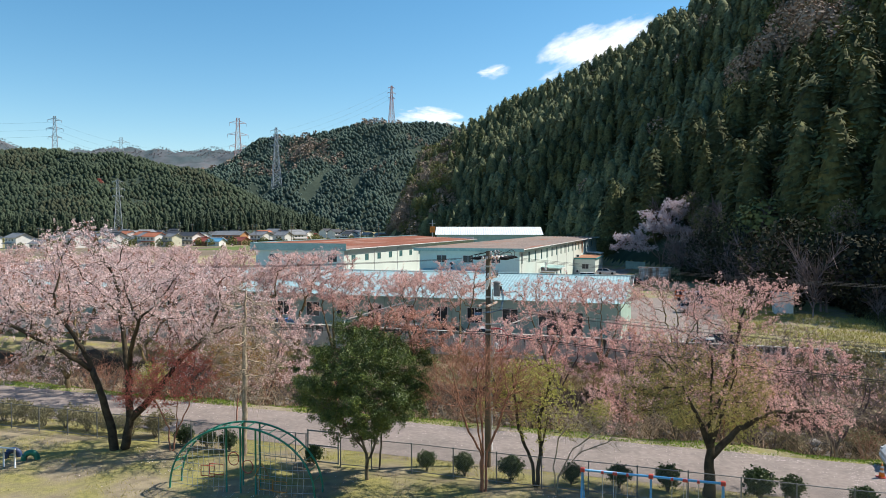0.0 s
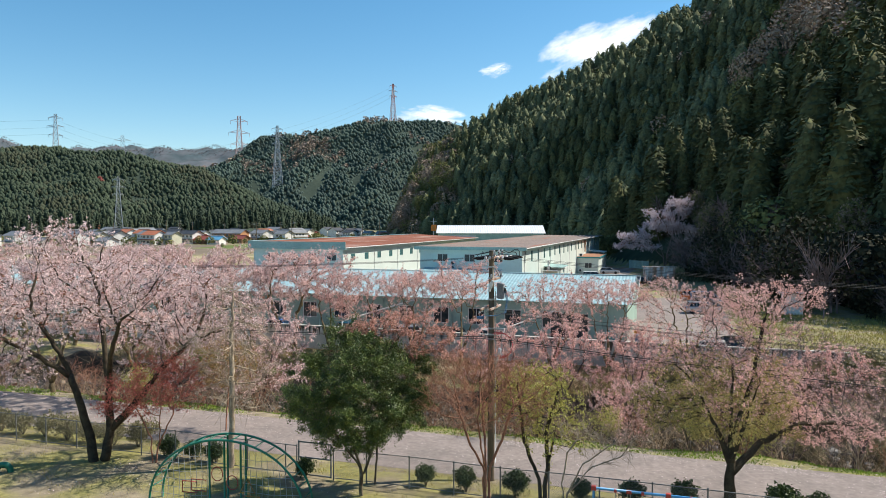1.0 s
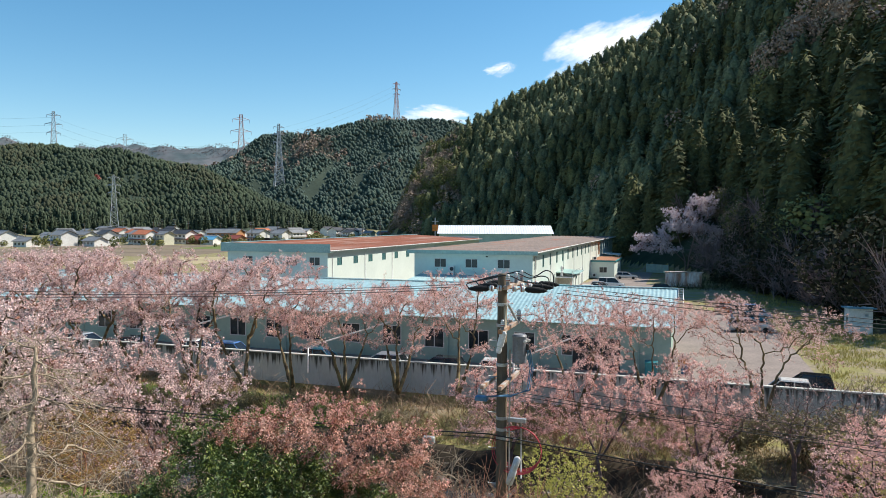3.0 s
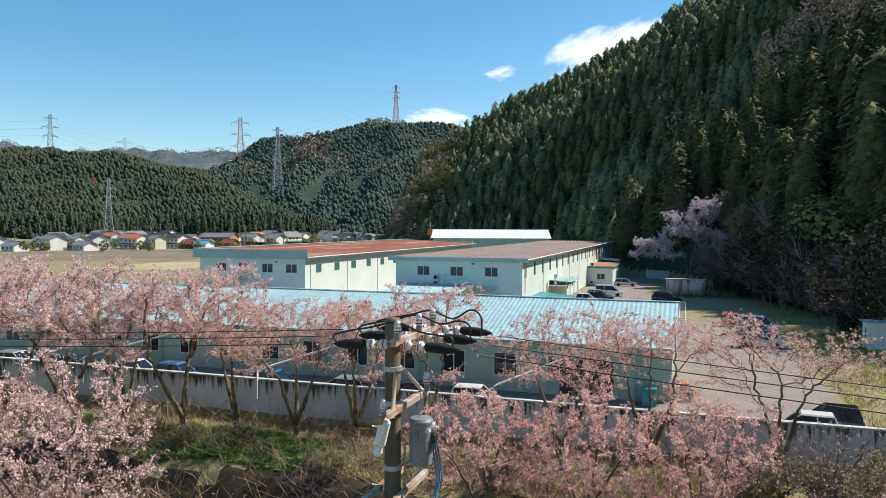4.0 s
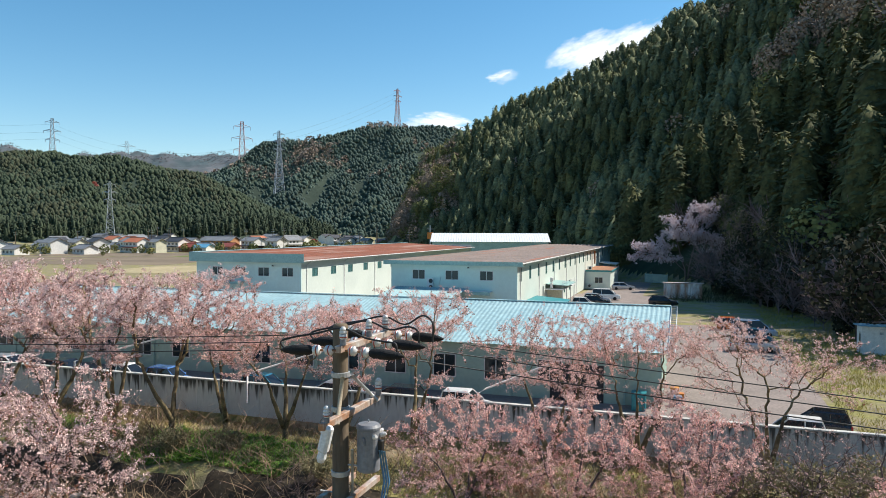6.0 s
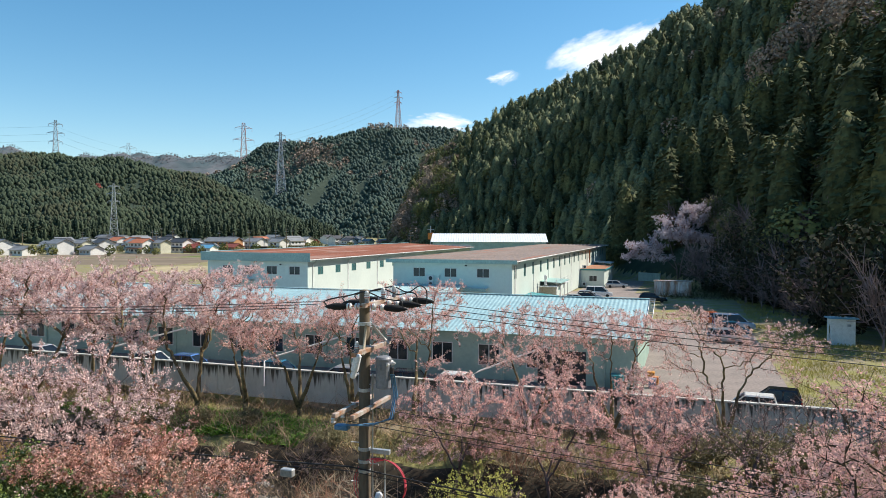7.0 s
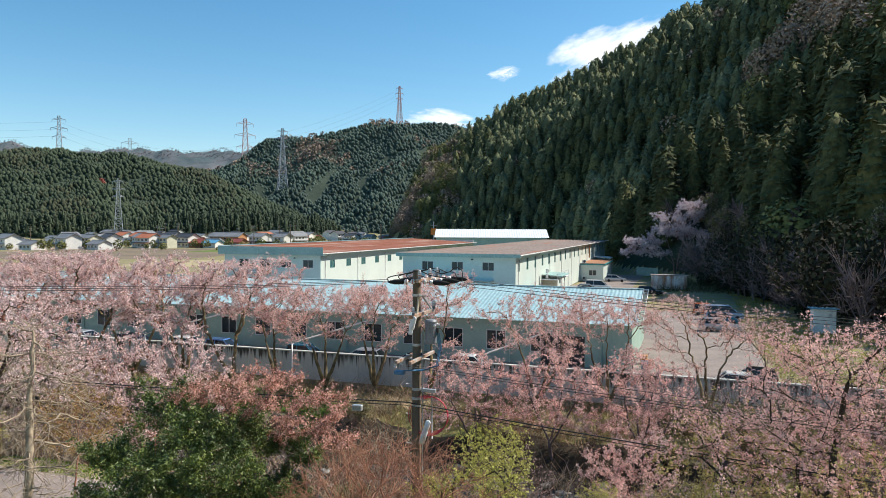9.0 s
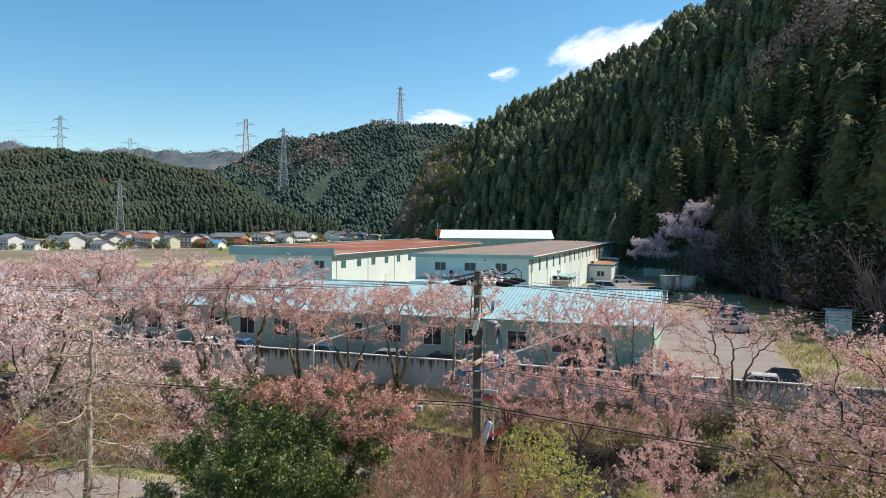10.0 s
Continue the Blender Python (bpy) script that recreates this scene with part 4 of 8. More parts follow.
def rusty_shed():
    ob = thing("storage_shed", place(-7.3, 156, 0.4), "low white storage shed with rust-streaked corrugated sheets", "shed")
    verts, faces = corrugated(6.4, 2.6, 0.0, 0.45, 0.07)
    part("front_sheet", mesh_from("front_sheet", [(x, -z, y) for x, y, z in verts], faces, MAT["rusty_sheet"]), None, ob, "white sheet wall with rust streaks")
    part("body", box(0.05, 6.3, 0.02, 3.0, 0, 2.5), MAT["rail_dark"], ob)
    part("roof", slab([(-0.2, -0.3, 2.75), (6.7, -0.3, 2.75), (6.7, 3.3, 2.6), (-0.2, 3.3, 2.6)], 0.08), MAT["rusty_sheet"], ob, "rust-streaked roof")
    ob = thing("sheet_fence", place(-12.5, 194.5, 0.4) @ Matrix.Rotation(radians(-35), 4, "Z"), "low green sheet fence beside the lane", "fence")
    verts, faces = corrugated(6.2, 2.0, 0.0, 0.45, 0.06)
    part("front_sheet", mesh_from("front_sheet", [(x, -z, y) for x, y, z in verts], faces, MAT["fascia"]), None, ob, "green sheet fence")
    for x in (0.1, 2.1, 4.1, 6.1):
        part("post", box(x - 0.05, x + 0.05, 0.1, 0.2, 0, 2.1), MAT["steel"], ob)


rusty_shed()


# cars -------------------------------------------------------------
def loft(sections, close=True):
    """A body from cross sections (lists of points of equal length)."""
    bm = bmesh.new()
    rows = [[bm.verts.new(p) for p in s] for s in sections]
    n = len(rows[0])
    for a, b in zip(rows, rows[1:]):
        for k in range(n - 1):
            bm.faces.new((a[k], a[k + 1], b[k + 1], b[k]))
    if close:
        bm.faces.new(rows[0])
        bm.faces.new(list(reversed(rows[-1])))
        for a, b in zip(rows, rows[1:]):
            bm.faces.new((a[-1], a[0], b[0], b[-1]))
    return bm


def car_model(kind, paint, label):
    """A parked car; x is its length, front at +x. kind: hatch, wagon or van."""
    L, W = {"hatch": (3.5, 1.48), "wagon": (4.5, 1.72), "van": (4.7, 1.75)}[kind]
    H = {"hatch": 1.58, "wagon": 1.5, "van": 1.9}[kind]
    belt = {"hatch": 0.92, "wagon": 0.9, "van": 1.02}[kind]
    ob = thing("car", Matrix.Identity(4), label, "car")
    hw = W / 2
    # lower body, stations from tail to nose: (x, top height, half width)
    nose = {"hatch": 0.78, "wagon": 0.72, "van": 0.85}[kind]
    st = [(-L / 2, belt - 0.12, hw * 0.86), (-L / 2 + 0.12, belt, hw * 0.96), (-L * 0.25, belt + 0.02, hw), (L * 0.1, belt, hw), (L * 0.27, belt - 0.04, hw), (L / 2 - 0.22, nose, hw * 0.95), (L / 2, nose - 0.2, hw * 0.82)]
    secs = []
    for x, t, w in st:
        secs.append([(x, -w * 0.92, 0.22), (x, -w, 0.42), (x, -w, t - 0.12), (x, -w * 0.93, t), (x, w * 0.93, t), (x, w, t - 0.12), (x, w, 0.42), (x, w * 0.92, 0.22)])
    body = part("body", loft(secs), paint, ob)
    # cabin: glass core and painted roof, pillars
    back, front = {"hatch": (-L / 2 + 0.08, L * 0.27), "wagon": (-L / 2 + 0.15, L * 0.22), "van": (-L / 2 + 0.06, L * 0.33)}[kind]
    rb, rf = {"hatch": (-L / 2 + 0.3, L * 0.06), "wagon": (-L / 2 + 0.55, L * 0.02), "van": (-L / 2 + 0.18, L * 0.12)}[kind]
    g0 = [(back, -hw * 0.9, belt), (front, -hw * 0.9, belt - 0.02), (front, hw * 0.9, belt - 0.02), (back, hw * 0.9, belt)]
    g1 = [(rb, -hw * 0.74, H - 0.06), (rf, -hw * 0.74, H - 0.06), (rf, hw * 0.74, H - 0.06), (rb, hw * 0.74, H - 0.06)]
    bm = bmesh.new()
    lo, hi = [bm.verts.new(p) for p in g0], [bm.verts.new(p) for p in g1]
    for k in range(4):
        bm.faces.new((lo[k], lo[(k + 1) % 4], hi[(k + 1) % 4], hi[k]))
    bm.faces.new(hi)
    bm.faces.new(list(reversed(lo)))
    part("cabin_glass", bm, MAT["car_glass"], ob, "dark tinted glass")
    bm = bmesh.new()
    lo = [bm.verts.new((p[0] + (-0.03 if k in (0, 3) else 0.03), p[1] * 1.03, H - 0.08)) for k, p in enumerate(g1)]
    hi = [bm.verts.new((p[0] * 0.94 + (rb + rf) * 0.03, p[1] * 0.9, H)) for p in g1]
    for k in range(4):
        bm.faces.new((lo[k], lo[(k + 1) % 4], hi[(k + 1) % 4], hi[k]))
    bm.faces.new(hi)
    bm.faces.new(list(reversed(lo)))
    part("roof", bm, paint, ob)
    for k in range(4):
        a, b = Vector(g0[k]), Vector(g1[k])
        part("pillar", tube([a * 1.0, b * 1.005], 0.045, 5, paint, "pillar"), None, ob)
    for s in (-1, 1):
        f = (rb + rf) / 2
        part("pillar", tube([(f, s * hw * 0.905, belt), (f, s * hw * 0.755, H - 0.06)], 0.04, 5, paint, "pillar"), None, ob)
        part("mirror", box(front - 0.25, front - 0.12, s * (hw + 0.04) - 0.08, s * (hw + 0.04) + 0.08, belt, belt + 0.13, 0.02), paint, ob)
        part("headlight", box(L / 2 - 0.16, L / 2 - 0.02, s * hw * 0.68 - 0.14, s * hw * 0.68 + 0.14, nose - 0.19, nose - 0.06, 0.02), MAT["lamp_clear"], ob)
        part("tail_light", box(-L / 2 - 0.01, -L / 2 + 0.1, s * hw * 0.84 - 0.07, s * hw * 0.84 + 0.07, belt - 0.32, belt - 0.04, 0.02), MAT["lamp_red"], ob)
        for x in (-L * 0.30, L * 0.31):
            tyre = part("wheel", lathe([(0.17, -0.09), (0.27, -0.10), (0.30, -0.06), (0.30, 0.06), (0.27, 0.10), (0.17, 0.09)], 18), MAT["tyre"], ob)
            tyre.matrix_local = Matrix.Translation((x, s * (hw - 0.08), 0.30)) @ Matrix.Rotation(radians(90), 4, "X")
            part("rim", lathe([(0.0, -0.06), (0.17, -0.085), (0.18, 0), (0.17, 0.085), (0.0, 0.06)], 12), MAT["steel"], tyre)
    part("bumper", box(L / 2 - 0.05, L / 2 + 0.04, -hw * 0.78, hw * 0.78, 0.28, 0.46, 0.03), paint, ob)
    part("number_plate", box(-L / 2 - 0.025, -L / 2 - 0.003, -0.16, 0.16, 0.5, 0.66), MAT["white_metal"], ob)
    return ob


def park(model, u, v, turn, label=""):
    p = site(u, v)
    ob = copy_thing(model, Matrix.Translation((p.x, p.y, gz(p.x, p.y) + 0.035)) @ SITE_TURN @ Matrix.Rotation(radians(turn), 4, "Z"))
    return tagged(ob, label, group="parked cars")


models = {k: car_model(kind, MAT["car_" + k], label) for k, kind, label in (
    ("white", "hatch", "small white hatchback parked behind the concrete wall"), ("blue", "hatch", "blue hatchback parked behind the concrete wall"),
    ("black", "wagon", "black estate car parked in the yard"), ("silver", "wagon", "silver estate car parked in the yard"),
    ("pale", "van", "pale blue minivan parked in the yard"), ("teal", "hatch", "dark teal hatchback parked in the yard"), ("orange", "hatch", "orange hatchback parked in the yard"))}
black_hatch = car_model("hatch", MAT["car_black"], "small black hatchback parked close behind the wall")
white_van = car_model("van", MAT["car_white"], "white van parked in the yard")
park(models["white"], -44.0, 68.3, 2)
park(models["blue"], -40.2, 68.3, 1)
park(models["teal"], -31.9, 68.3, 2, "dark teal hatchback parked behind the concrete wall")
park(models["silver"], -26.9, 68.4, 182, "silver estate car parked behind the concrete wall")
park(models["black"], -22.2, 68.4, 181, "black estate car parked behind the concrete wall")
park(models["white"], -17.0, 68.3, 3)
park(models["black"], -50.0, 68.4, 3, "black estate car parked behind the concrete wall")
park(models["silver"], -56.0, 68.4, 1, "silver estate car parked behind the concrete wall")
park(models["white"], 1.9, 68.0, 176, "small white car parked close behind the wall")
park(black_hatch, 3.55, 70.3, 173)
park(models["silver"], 2.6, 100.6, 8)
park(models["teal"], 3.2, 106.5, 5)
park(models["pale"], 3.6, 111.5, 4)
park(models["orange"], 1.6, 116.0, 3)
park(models["black"], -17.0, 139.5, 2)
park(models["white"], -18.5, 135.5, 2, "small white hatchback parked by the hall")
park(models["silver"], -17.5, 144.0, 1)
park(white_van, -16.5, 149.5, 2)
park(models["white"], -17.2, 153.8, 2, "small white hatchback parked by the hall")
park(models["silver"], -15.5, 172.5, 3)
park(models["black"], -7.0, 143.0, 3)
p = Vector((24.2, 34.6, 0))
tagged(copy_thing(white_van, Matrix.Translation((p.x, p.y, gz(p.x, p.y) + 0.035)) @ SITE_TURN @ Matrix.Rotation(radians(178), 4, "Z")), "white van parked on the lane", group="parked cars")
for o in (*models.values(), white_van, black_hatch):
    drop_all = (*o.children_recursive, o)
    for q in drop_all:
        bpy.data.objects.remove(q)


# slanting pipes from the wall to the shed's eave
for u in (-32.3, -15.8, -47.5):
    ob = new("drain_pipe", tube([site(u, 66.6, 0.3), site(u, 66.6, 2.25), site(u + 0.4, 67.2, 2.45), site(u + 5.2, 73.4, 3.95)], 0.07, 8, MAT["white_metal"], "drain_pipe"))
    tagged(ob, "white drain pipe slanting from the shed to the wall", "pipe", "drain pipes")


def bollard_clutter():
    """Coloured crates and a yellow bench at the shed's open end."""
    for k, (u, v, c, s, label) in enumerate(((-4.2, 75.2, "cable_blue", 0.5, "blue plastic crate beside the workshop"), (-4.0, 76.4, "sign_orange", 0.45, "orange plastic crate beside the workshop"),
                                             (-4.4, 77.6, "paint_yellow", 0.55, "yellow plastic crate beside the workshop"), (-6.6, 73.2, "tarp", 0.9, "teal plastic tank before the workshop"))):
        p = site(u, v)
        ob = thing("crate", Matrix.Translation((p.x, p.y, gz(p.x, p.y) + 0.035)) @ SITE_TURN, label, "crate")
        part("body", box(-s / 2, s / 2, -s / 2, s / 2, 0, s * 1.3, 0.03), MAT[c], ob)
        part("rim", box(-s / 2 - 0.03, s / 2 + 0.03, -s / 2 - 0.03, s / 2 + 0.03, s * 1.3 - 0.06, s * 1.3 + 0.02, 0.01), MAT[c], ob)


bollard_clutter()


def traffic_cone(x, y):
    ob = thing("traffic_cone", Matrix.Translation((x, y, gz(x, y) + 0.035)), "orange traffic cone with white bands on the lane", "traffic cone")
    part("base", box(-0.19, 0.19, -0.19, 0.19, 0, 0.04, 0.01), MAT["paint_red"], ob)
    cone = part("cone", lathe([(0.14, 0.04), (0.025, 0.7), (0.0, 0.705)], 16), MAT["sign_orange"], ob, smooth=True)
    for z0 in (0.26, 0.46):
        r0, r1 = 0.14 - 0.115 * (z0 - 0.04) / 0.66 + 0.003, 0.14 - 0.115 * (z0 + 0.06) / 0.66 + 0.003
        part("white_band", lathe([(r0, z0), (r1, z0 + 0.1)], 16), MAT["white_metal"], cone)


traffic_cone(20.9, 33.7)

# ---- utility pole and wires ----
POLE = site(-8.75, 34.14)


def insulator(name, parent, m, s=1.0):
    """A pin insulator: white sheds with a red band and a cap."""
    ob = part(name, lathe([(0.05, -0.02), (0.082, 0.0), (0.09, 0.03), (0.09, 0.10), (0.078, 0.108), (0.078, 0.116), (0.09, 0.124), (0.088, 0.17), (0.07, 0.18), (0.07, 0.19), (0.082, 0.2), (0.076, 0.24), (0.05, 0.26), (0.045, 0.28), (0.0, 0.285)], 16), MAT["porcelain"], parent, smooth=True)
    ob.matrix_local = m @ Matrix.Scale(s, 4)
    band = part("glaze_band", lathe([(0.0905, 0.022), (0.094, 0.026), (0.094, 0.048), (0.0905, 0.052)], 16), MAT["band_red"], ob)
    part("pin_base", lathe([(0.06, -0.16), (0.075, -0.15), (0.075, -0.03), (0.05, -0.018)], 12), MAT["trafo"], ob, "grey pin base")
    part("groove", lathe([(0.0785, 0.107), (0.0815, 0.109), (0.0815, 0.115), (0.0785, 0.117)], 14), MAT["black"], ob)
    return ob


def strain(parent, a, b):
    """A strain insulator chain from a to b and the black sleeve behind it."""
    a, b = Vector(a), Vector(b)
    way = (b - a).normalized()
    turn = Vector((0, 0, 1)).rotation_difference(way).to_matrix().to_4x4()
    m = Matrix.Translation(a) @ turn
    for k in (0.10, 0.30):
        part("strain_insulator", lathe([(0.02, -0.07), (0.07, -0.06), (0.088, -0.04), (0.088, -0.012), (0.066, -0.006), (0.066, 0.004), (0.088, 0.01), (0.084, 0.045), (0.05, 0.055), (0.03, 0.09)], 14), MAT["porcelain"], parent, smooth=True).matrix_local = m @ Matrix.Translation((0, 0, k)) @ Matrix.Scale(0.85, 4)
        part("glaze_band", lathe([(0.0885, -0.036), (0.092, -0.032), (0.092, -0.016), (0.0885, -0.012)], 14), MAT["band_red"], parent).matrix_local = m @ Matrix.Translation((0, 0, k)) @ Matrix.Scale(0.85, 4)
    part("clamp", tube([(0, 0, -0.02), (0, 0, 0.48)], 0.018, 6, MAT["rust"], "clamp"), None, parent).matrix_local = m
    part("sleeve", lathe([(0.03, 0.36), (0.055, 0.38), (0.078, 0.44), (0.07, 0.5), (0.08, 0.53), (0.074, 0.7), (0.05, 0.78), (0.055, 0.8), (0.03, 0.86), (0.012, 0.9)], 12), MAT["sleeve"], parent, "black rubber wire sleeve", smooth=True).matrix_local = m


def crossarm(parent, z, lo, hi, w, mat, name="crossarm"):
    return part(name, box(0.13, 0.13 + w, lo, hi, z, z + w, 0.006), mat, parent, "galvanised crossarm with rust")


def utility_pole():
    base = gz(POLE.x, POLE.y)
    ob = thing("utility_pole", Matrix.Translation((POLE.x, POLE.y, base)) @ SITE_TURN, "weathered concrete utility pole with crossarms and a grey transformer", "utility pole")
    h = 10.86 - base
    z = lambda world_z: world_z - base
    part("pole", lathe([(0.175, -0.4), (0.165, 0), (0.115, h - 0.02), (0.10, h + 0.02), (0.0, h + 0.03)], 20), MAT["pole"], ob, smooth=True)
    # top arm, across the lane
    crossarm(ob, z(10.52), -0.45, 1.45, 0.1, MAT["rusty_steel"])
    for y in (-0.35, 0.55, 1.2):
        insulator("pin_insulator", ob, Matrix.Translation((0.22, y, z(10.72))), 0.62)
    for y in (-0.4, 0.45, 1.3):
        strain(ob, (0.3, y, z(10.56)), (3.3, y * 1.05, z(10.44)))
        strain(ob, (0.14, y - 0.05, z(10.56)), (-2.9, y * 1.05, z(10.42)))
    # jumper loops over the arm
    for y, up in ((-0.35, 0.10), (0.55, 0.2), (1.2, 0.3)):
        pts = [(-0.72, y, z(10.5)), (-0.82, y, z(10.62)), (-0.6, y, z(10.70)), (-0.2, y, z(10.78)), (0.2, y, z(10.87)), (0.55, y + 0.05, z(10.74)), (0.85, y + 0.05, z(10.6 + up)), (1.05, y, z(10.62 + up * 0.6)), (1.05, y, z(10.48))]
        fine = []
        for k in range(len(pts) - 1):
            p0, p1, p2, p3 = (Vector(pts[max(0, min(len(pts) - 1, k + j))]) for j in (-1, 0, 1, 2))
            for s in (0, 0.25, 0.5, 0.75):
                fine.append(0.5 * ((2 * p1) + (p2 - p0) * s + (2 * p0 - 5 * p1 + 4 * p2 - p3) * s * s + (3 * p1 - p0 - 3 * p2 + p3) * s ** 3))
        fine.append(Vector(pts[-1]))
        part("jumper_cable", tube(fine, 0.016, 6, MAT["black"], "jumper_cable"), None, ob)
    # clamps round the pole, braces and lower arm
    for zz in (10.12, 9.6, 8.62, 7.28, 7.0, 6.78):
        part("band", lathe([(0.13, -0.04), (0.142, -0.035), (0.142, 0.035), (0.13, 0.04)], 18), MAT["steel"], ob).matrix_local = Matrix.Translation((0, 0, z(zz)))
    part("brace", tube([(0.1, -0.13, z(10.1)), (0.2, -0.5, z(9.5))], 0.035, 6, MAT["wood_brace"], "brace"), None, ob)
    part("brace", tube([(0.12, 0.12, z(10.1)), (0.22, 0.85, z(9.55))], 0.03, 6, MAT["steel"], "brace"), None, ob)
    crossarm(ob, z(9.52), -0.95, 0.98, 0.1, MAT["rusty_steel"])
    insulator("pin_insulator", ob, Matrix.Translation((0.22, -0.86, z(9.70))), 0.55)
    insulator("pin_insulator", ob, Matrix.Translation((0.22, 0.92, z(9.71))), 0.66)
    # fuse cutouts, white boxes
    for y in (-0.84,):
        cut = part("fuse_cutout", box(-0.075, 0.075, -0.07, 0.07, -0.22, 0.18, 0.035), MAT["white_metal"], ob, "white porcelain fuse cutout")
        cut.matrix_local = Matrix.Translation((0.2, y, z(9.40))) @ Matrix.Rotation(radians(14), 4, "Y")
        part("cutout_tip", lathe([(0.05, -0.36), (0.07, -0.3), (0.06, -0.22)], 10), MAT["white_metal"], cut)
    # transformer can
    tr = part("transformer", lathe([(0.0, 0.0), (0.2, 0.0), (0.235, 0.03), (0.235, 0.82), (0.25, 0.83), (0.25, 0.87), (0.21, 0.92), (0.06, 0.95), (0.0, 0.95)], 24), MAT["trafo"], ob, "grey cylindrical pole transformer", smooth=False)
    tr.matrix_local = Matrix.Translation((0.42, 0.1, z(8.66))) @ Matrix.Diagonal((0.74, 0.74, 0.78, 1))
    part("lug", box(-0.03, 0.03, -0.27, -0.22, 0.55, 0.7, 0.008), MAT["trafo"], tr)
    part("lid_bolt", tube([(0, 0, 0.93), (0, 0, 1.0)], 0.02, 6, MAT["steel"], "lid_bolt"), None, tr)
    for a in (0, 50, 100):
        bush = part("bushing", lathe([(0.03, 0), (0.05, 0.03), (0.05, 0.09), (0.03, 0.14)], 10), MAT["porcelain"], tr)
        bush.matrix_local = Matrix.Rotation(radians(a - 40), 4, "Z") @ Matrix.Translation((0.235, 0, 0.7)) @ Matrix.Rotation(radians(70), 4, "Y")
    part("terminal_box", box(0.22, 0.32, -0.05, 0.08, 0.35, 0.62, 0.015), MAT["black"], tr, "black terminal cover")
    for k in range(3):
        x = 0.62 + 0.04 * k
        part("lead_cable", tube([(x, 0.05, z(9.0)), (x + 0.08, 0.05, z(8.55)), (x + 0.02, -0.05, z(8.03)), (0.3, -0.3 + 0.1 * k, z(7.9)), (-0.3, -0.4, z(7.88))], 0.016, 6, MAT["cable_blue"], "lead_cable"), None, ob)
    part("earth_pipe", tube([(0.21, -0.02, z(9.0)), (0.2, -0.02, z(5.0)), (0.22, -0.02, z(1.0))], 0.02, 6, MAT["steel"], "earth_pipe"), None, ob)
    # low-voltage arms
    for x, zz in ((-0.26, 8.22), (0.17, 8.22)):
        part("crossarm", box(x, x + 0.09, -1.1, 0.9, z(zz), z(zz) + 0.09, 0.006), MAT["rusty_steel"], ob, "rusty crossarm")
    for y in (-0.95, -0.5, 0.45, 0.8):
        part("spool_insulator", lathe([(0.05, 0), (0.05, 0.03), (0.03, 0.05), (0.05, 0.07), (0.05, 0.1)], 10), MAT["porcelain"], ob).matrix_local = Matrix.Translation((-0.3, y, z(8.08)))
    part("splice_box", box(-0.62, -0.3, -0.3, -0.12, z(7.72), z(7.84), 0.02), MAT["cable_blue"], ob)
    for k in range(9):
        part("foot_step", tube([(0, 0, z(2.6 + 0.45 * k + 3.0)), (0.34 if k % 2 else -0.34, 0, z(2.6 + 0.45 * k + 3.0))], 0.014, 6, MAT["steel"], "foot_step"), None, ob)
    # red cable coil and its bracket, and the white sleeve box below
    part("bracket", box(0.16, 0.62, -0.05, 0.05, z(7.2), z(7.3), 0.006), MAT["steel"], ob)
    part("hanger", tube([(0.5, 0, z(7.21)), (0.5, 0, z(5.8))], 0.02, 6, MAT["steel"], "hanger"), None, ob)
    for k in range(5):
        r, c = 0.62 - 0.025 * k, (0.40 + 0.02 * k)
        ring = [(c + r * math.cos(a), -0.1 + 0.04 * k + 0.02 * math.sin(3 * a + k), z(6.52) + r * 0.98 * math.sin(a)) for a in np.linspace(0, 2 * math.pi, 33)]
        part("cable_coil", tube(ring, 0.011, 5, MAT["cable_red"], "cable_coil"), None, ob, "red coiled cable")
    sl = part("closure", lathe([(0.04, 0), (0.09, 0.03), (0.09, 0.4), (0.07, 0.44), (0.085, 0.48), (0.085, 0.72), (0.04, 0.76)], 12), MAT["white_metal"], ob, "white cable closure", smooth=True)
    sl.matrix_local = Matrix.Translation((0.24, -0.22, z(5.68))) @ Matrix.Rotation(radians(18), 4, "Y")
    return ob


utility_pole()


def neighbour_pole(u, v):
    p = site(u, v)
    base = gz(p.x, p.y)
    ob = thing("utility_pole", Matrix.Translation((p.x, p.y, base)) @ SITE_TURN, "plain concrete utility pole beside the lane", "utility pole")
    part("pole", lathe([(0.19, -0.4), (0.135, 10.6 - base), (0.0, 10.65 - base)], 16), MAT["pole"], ob, smooth=True)
    part("crossarm", box(0.15, 0.24, -0.6, 1.5, 10.35 - base, 10.45 - base), MAT["steel"], ob)
    return ob


def wire(name, a, b, sag, r=0.008, n=24, mat=None, label="black overhead wire above the lane"):
    a, b = Vector(a), Vector(b)
    pts = [a.lerp(b, k / n) - Vector((0, 0, 4 * sag * (k / n) * (1 - k / n))) for k in range(n + 1)]
    ob = new(name, tube(pts, r, 5, mat or MAT["black"], name))
    return tagged(ob, label, "wire", "overhead wires")


neighbour_pole(-46.0, 33.6)
neighbour_pole(28.5, 33.9)
for y in (-0.4, 0.45, 1.3):
    wire("overhead_wire", site(-8.83 + 1.5, 34.14 + y, 10.48), site(28.5, 33.9 + y, 9.6), 0.55)
    wire("overhead_wire", site(-8.83 - 1.4, 34.14 + y, 10.46), site(-46.0, 33.6 + y, 10.0), 0.5)
for y, z0 in ((-0.9, 8.14), (-0.45, 8.1), (0.5, 8.1)):
    wire("overhead_wire", site(-8.83, 34.14 + y, z0), site(28.5, 33.9 + y, 7.0), 0.5)
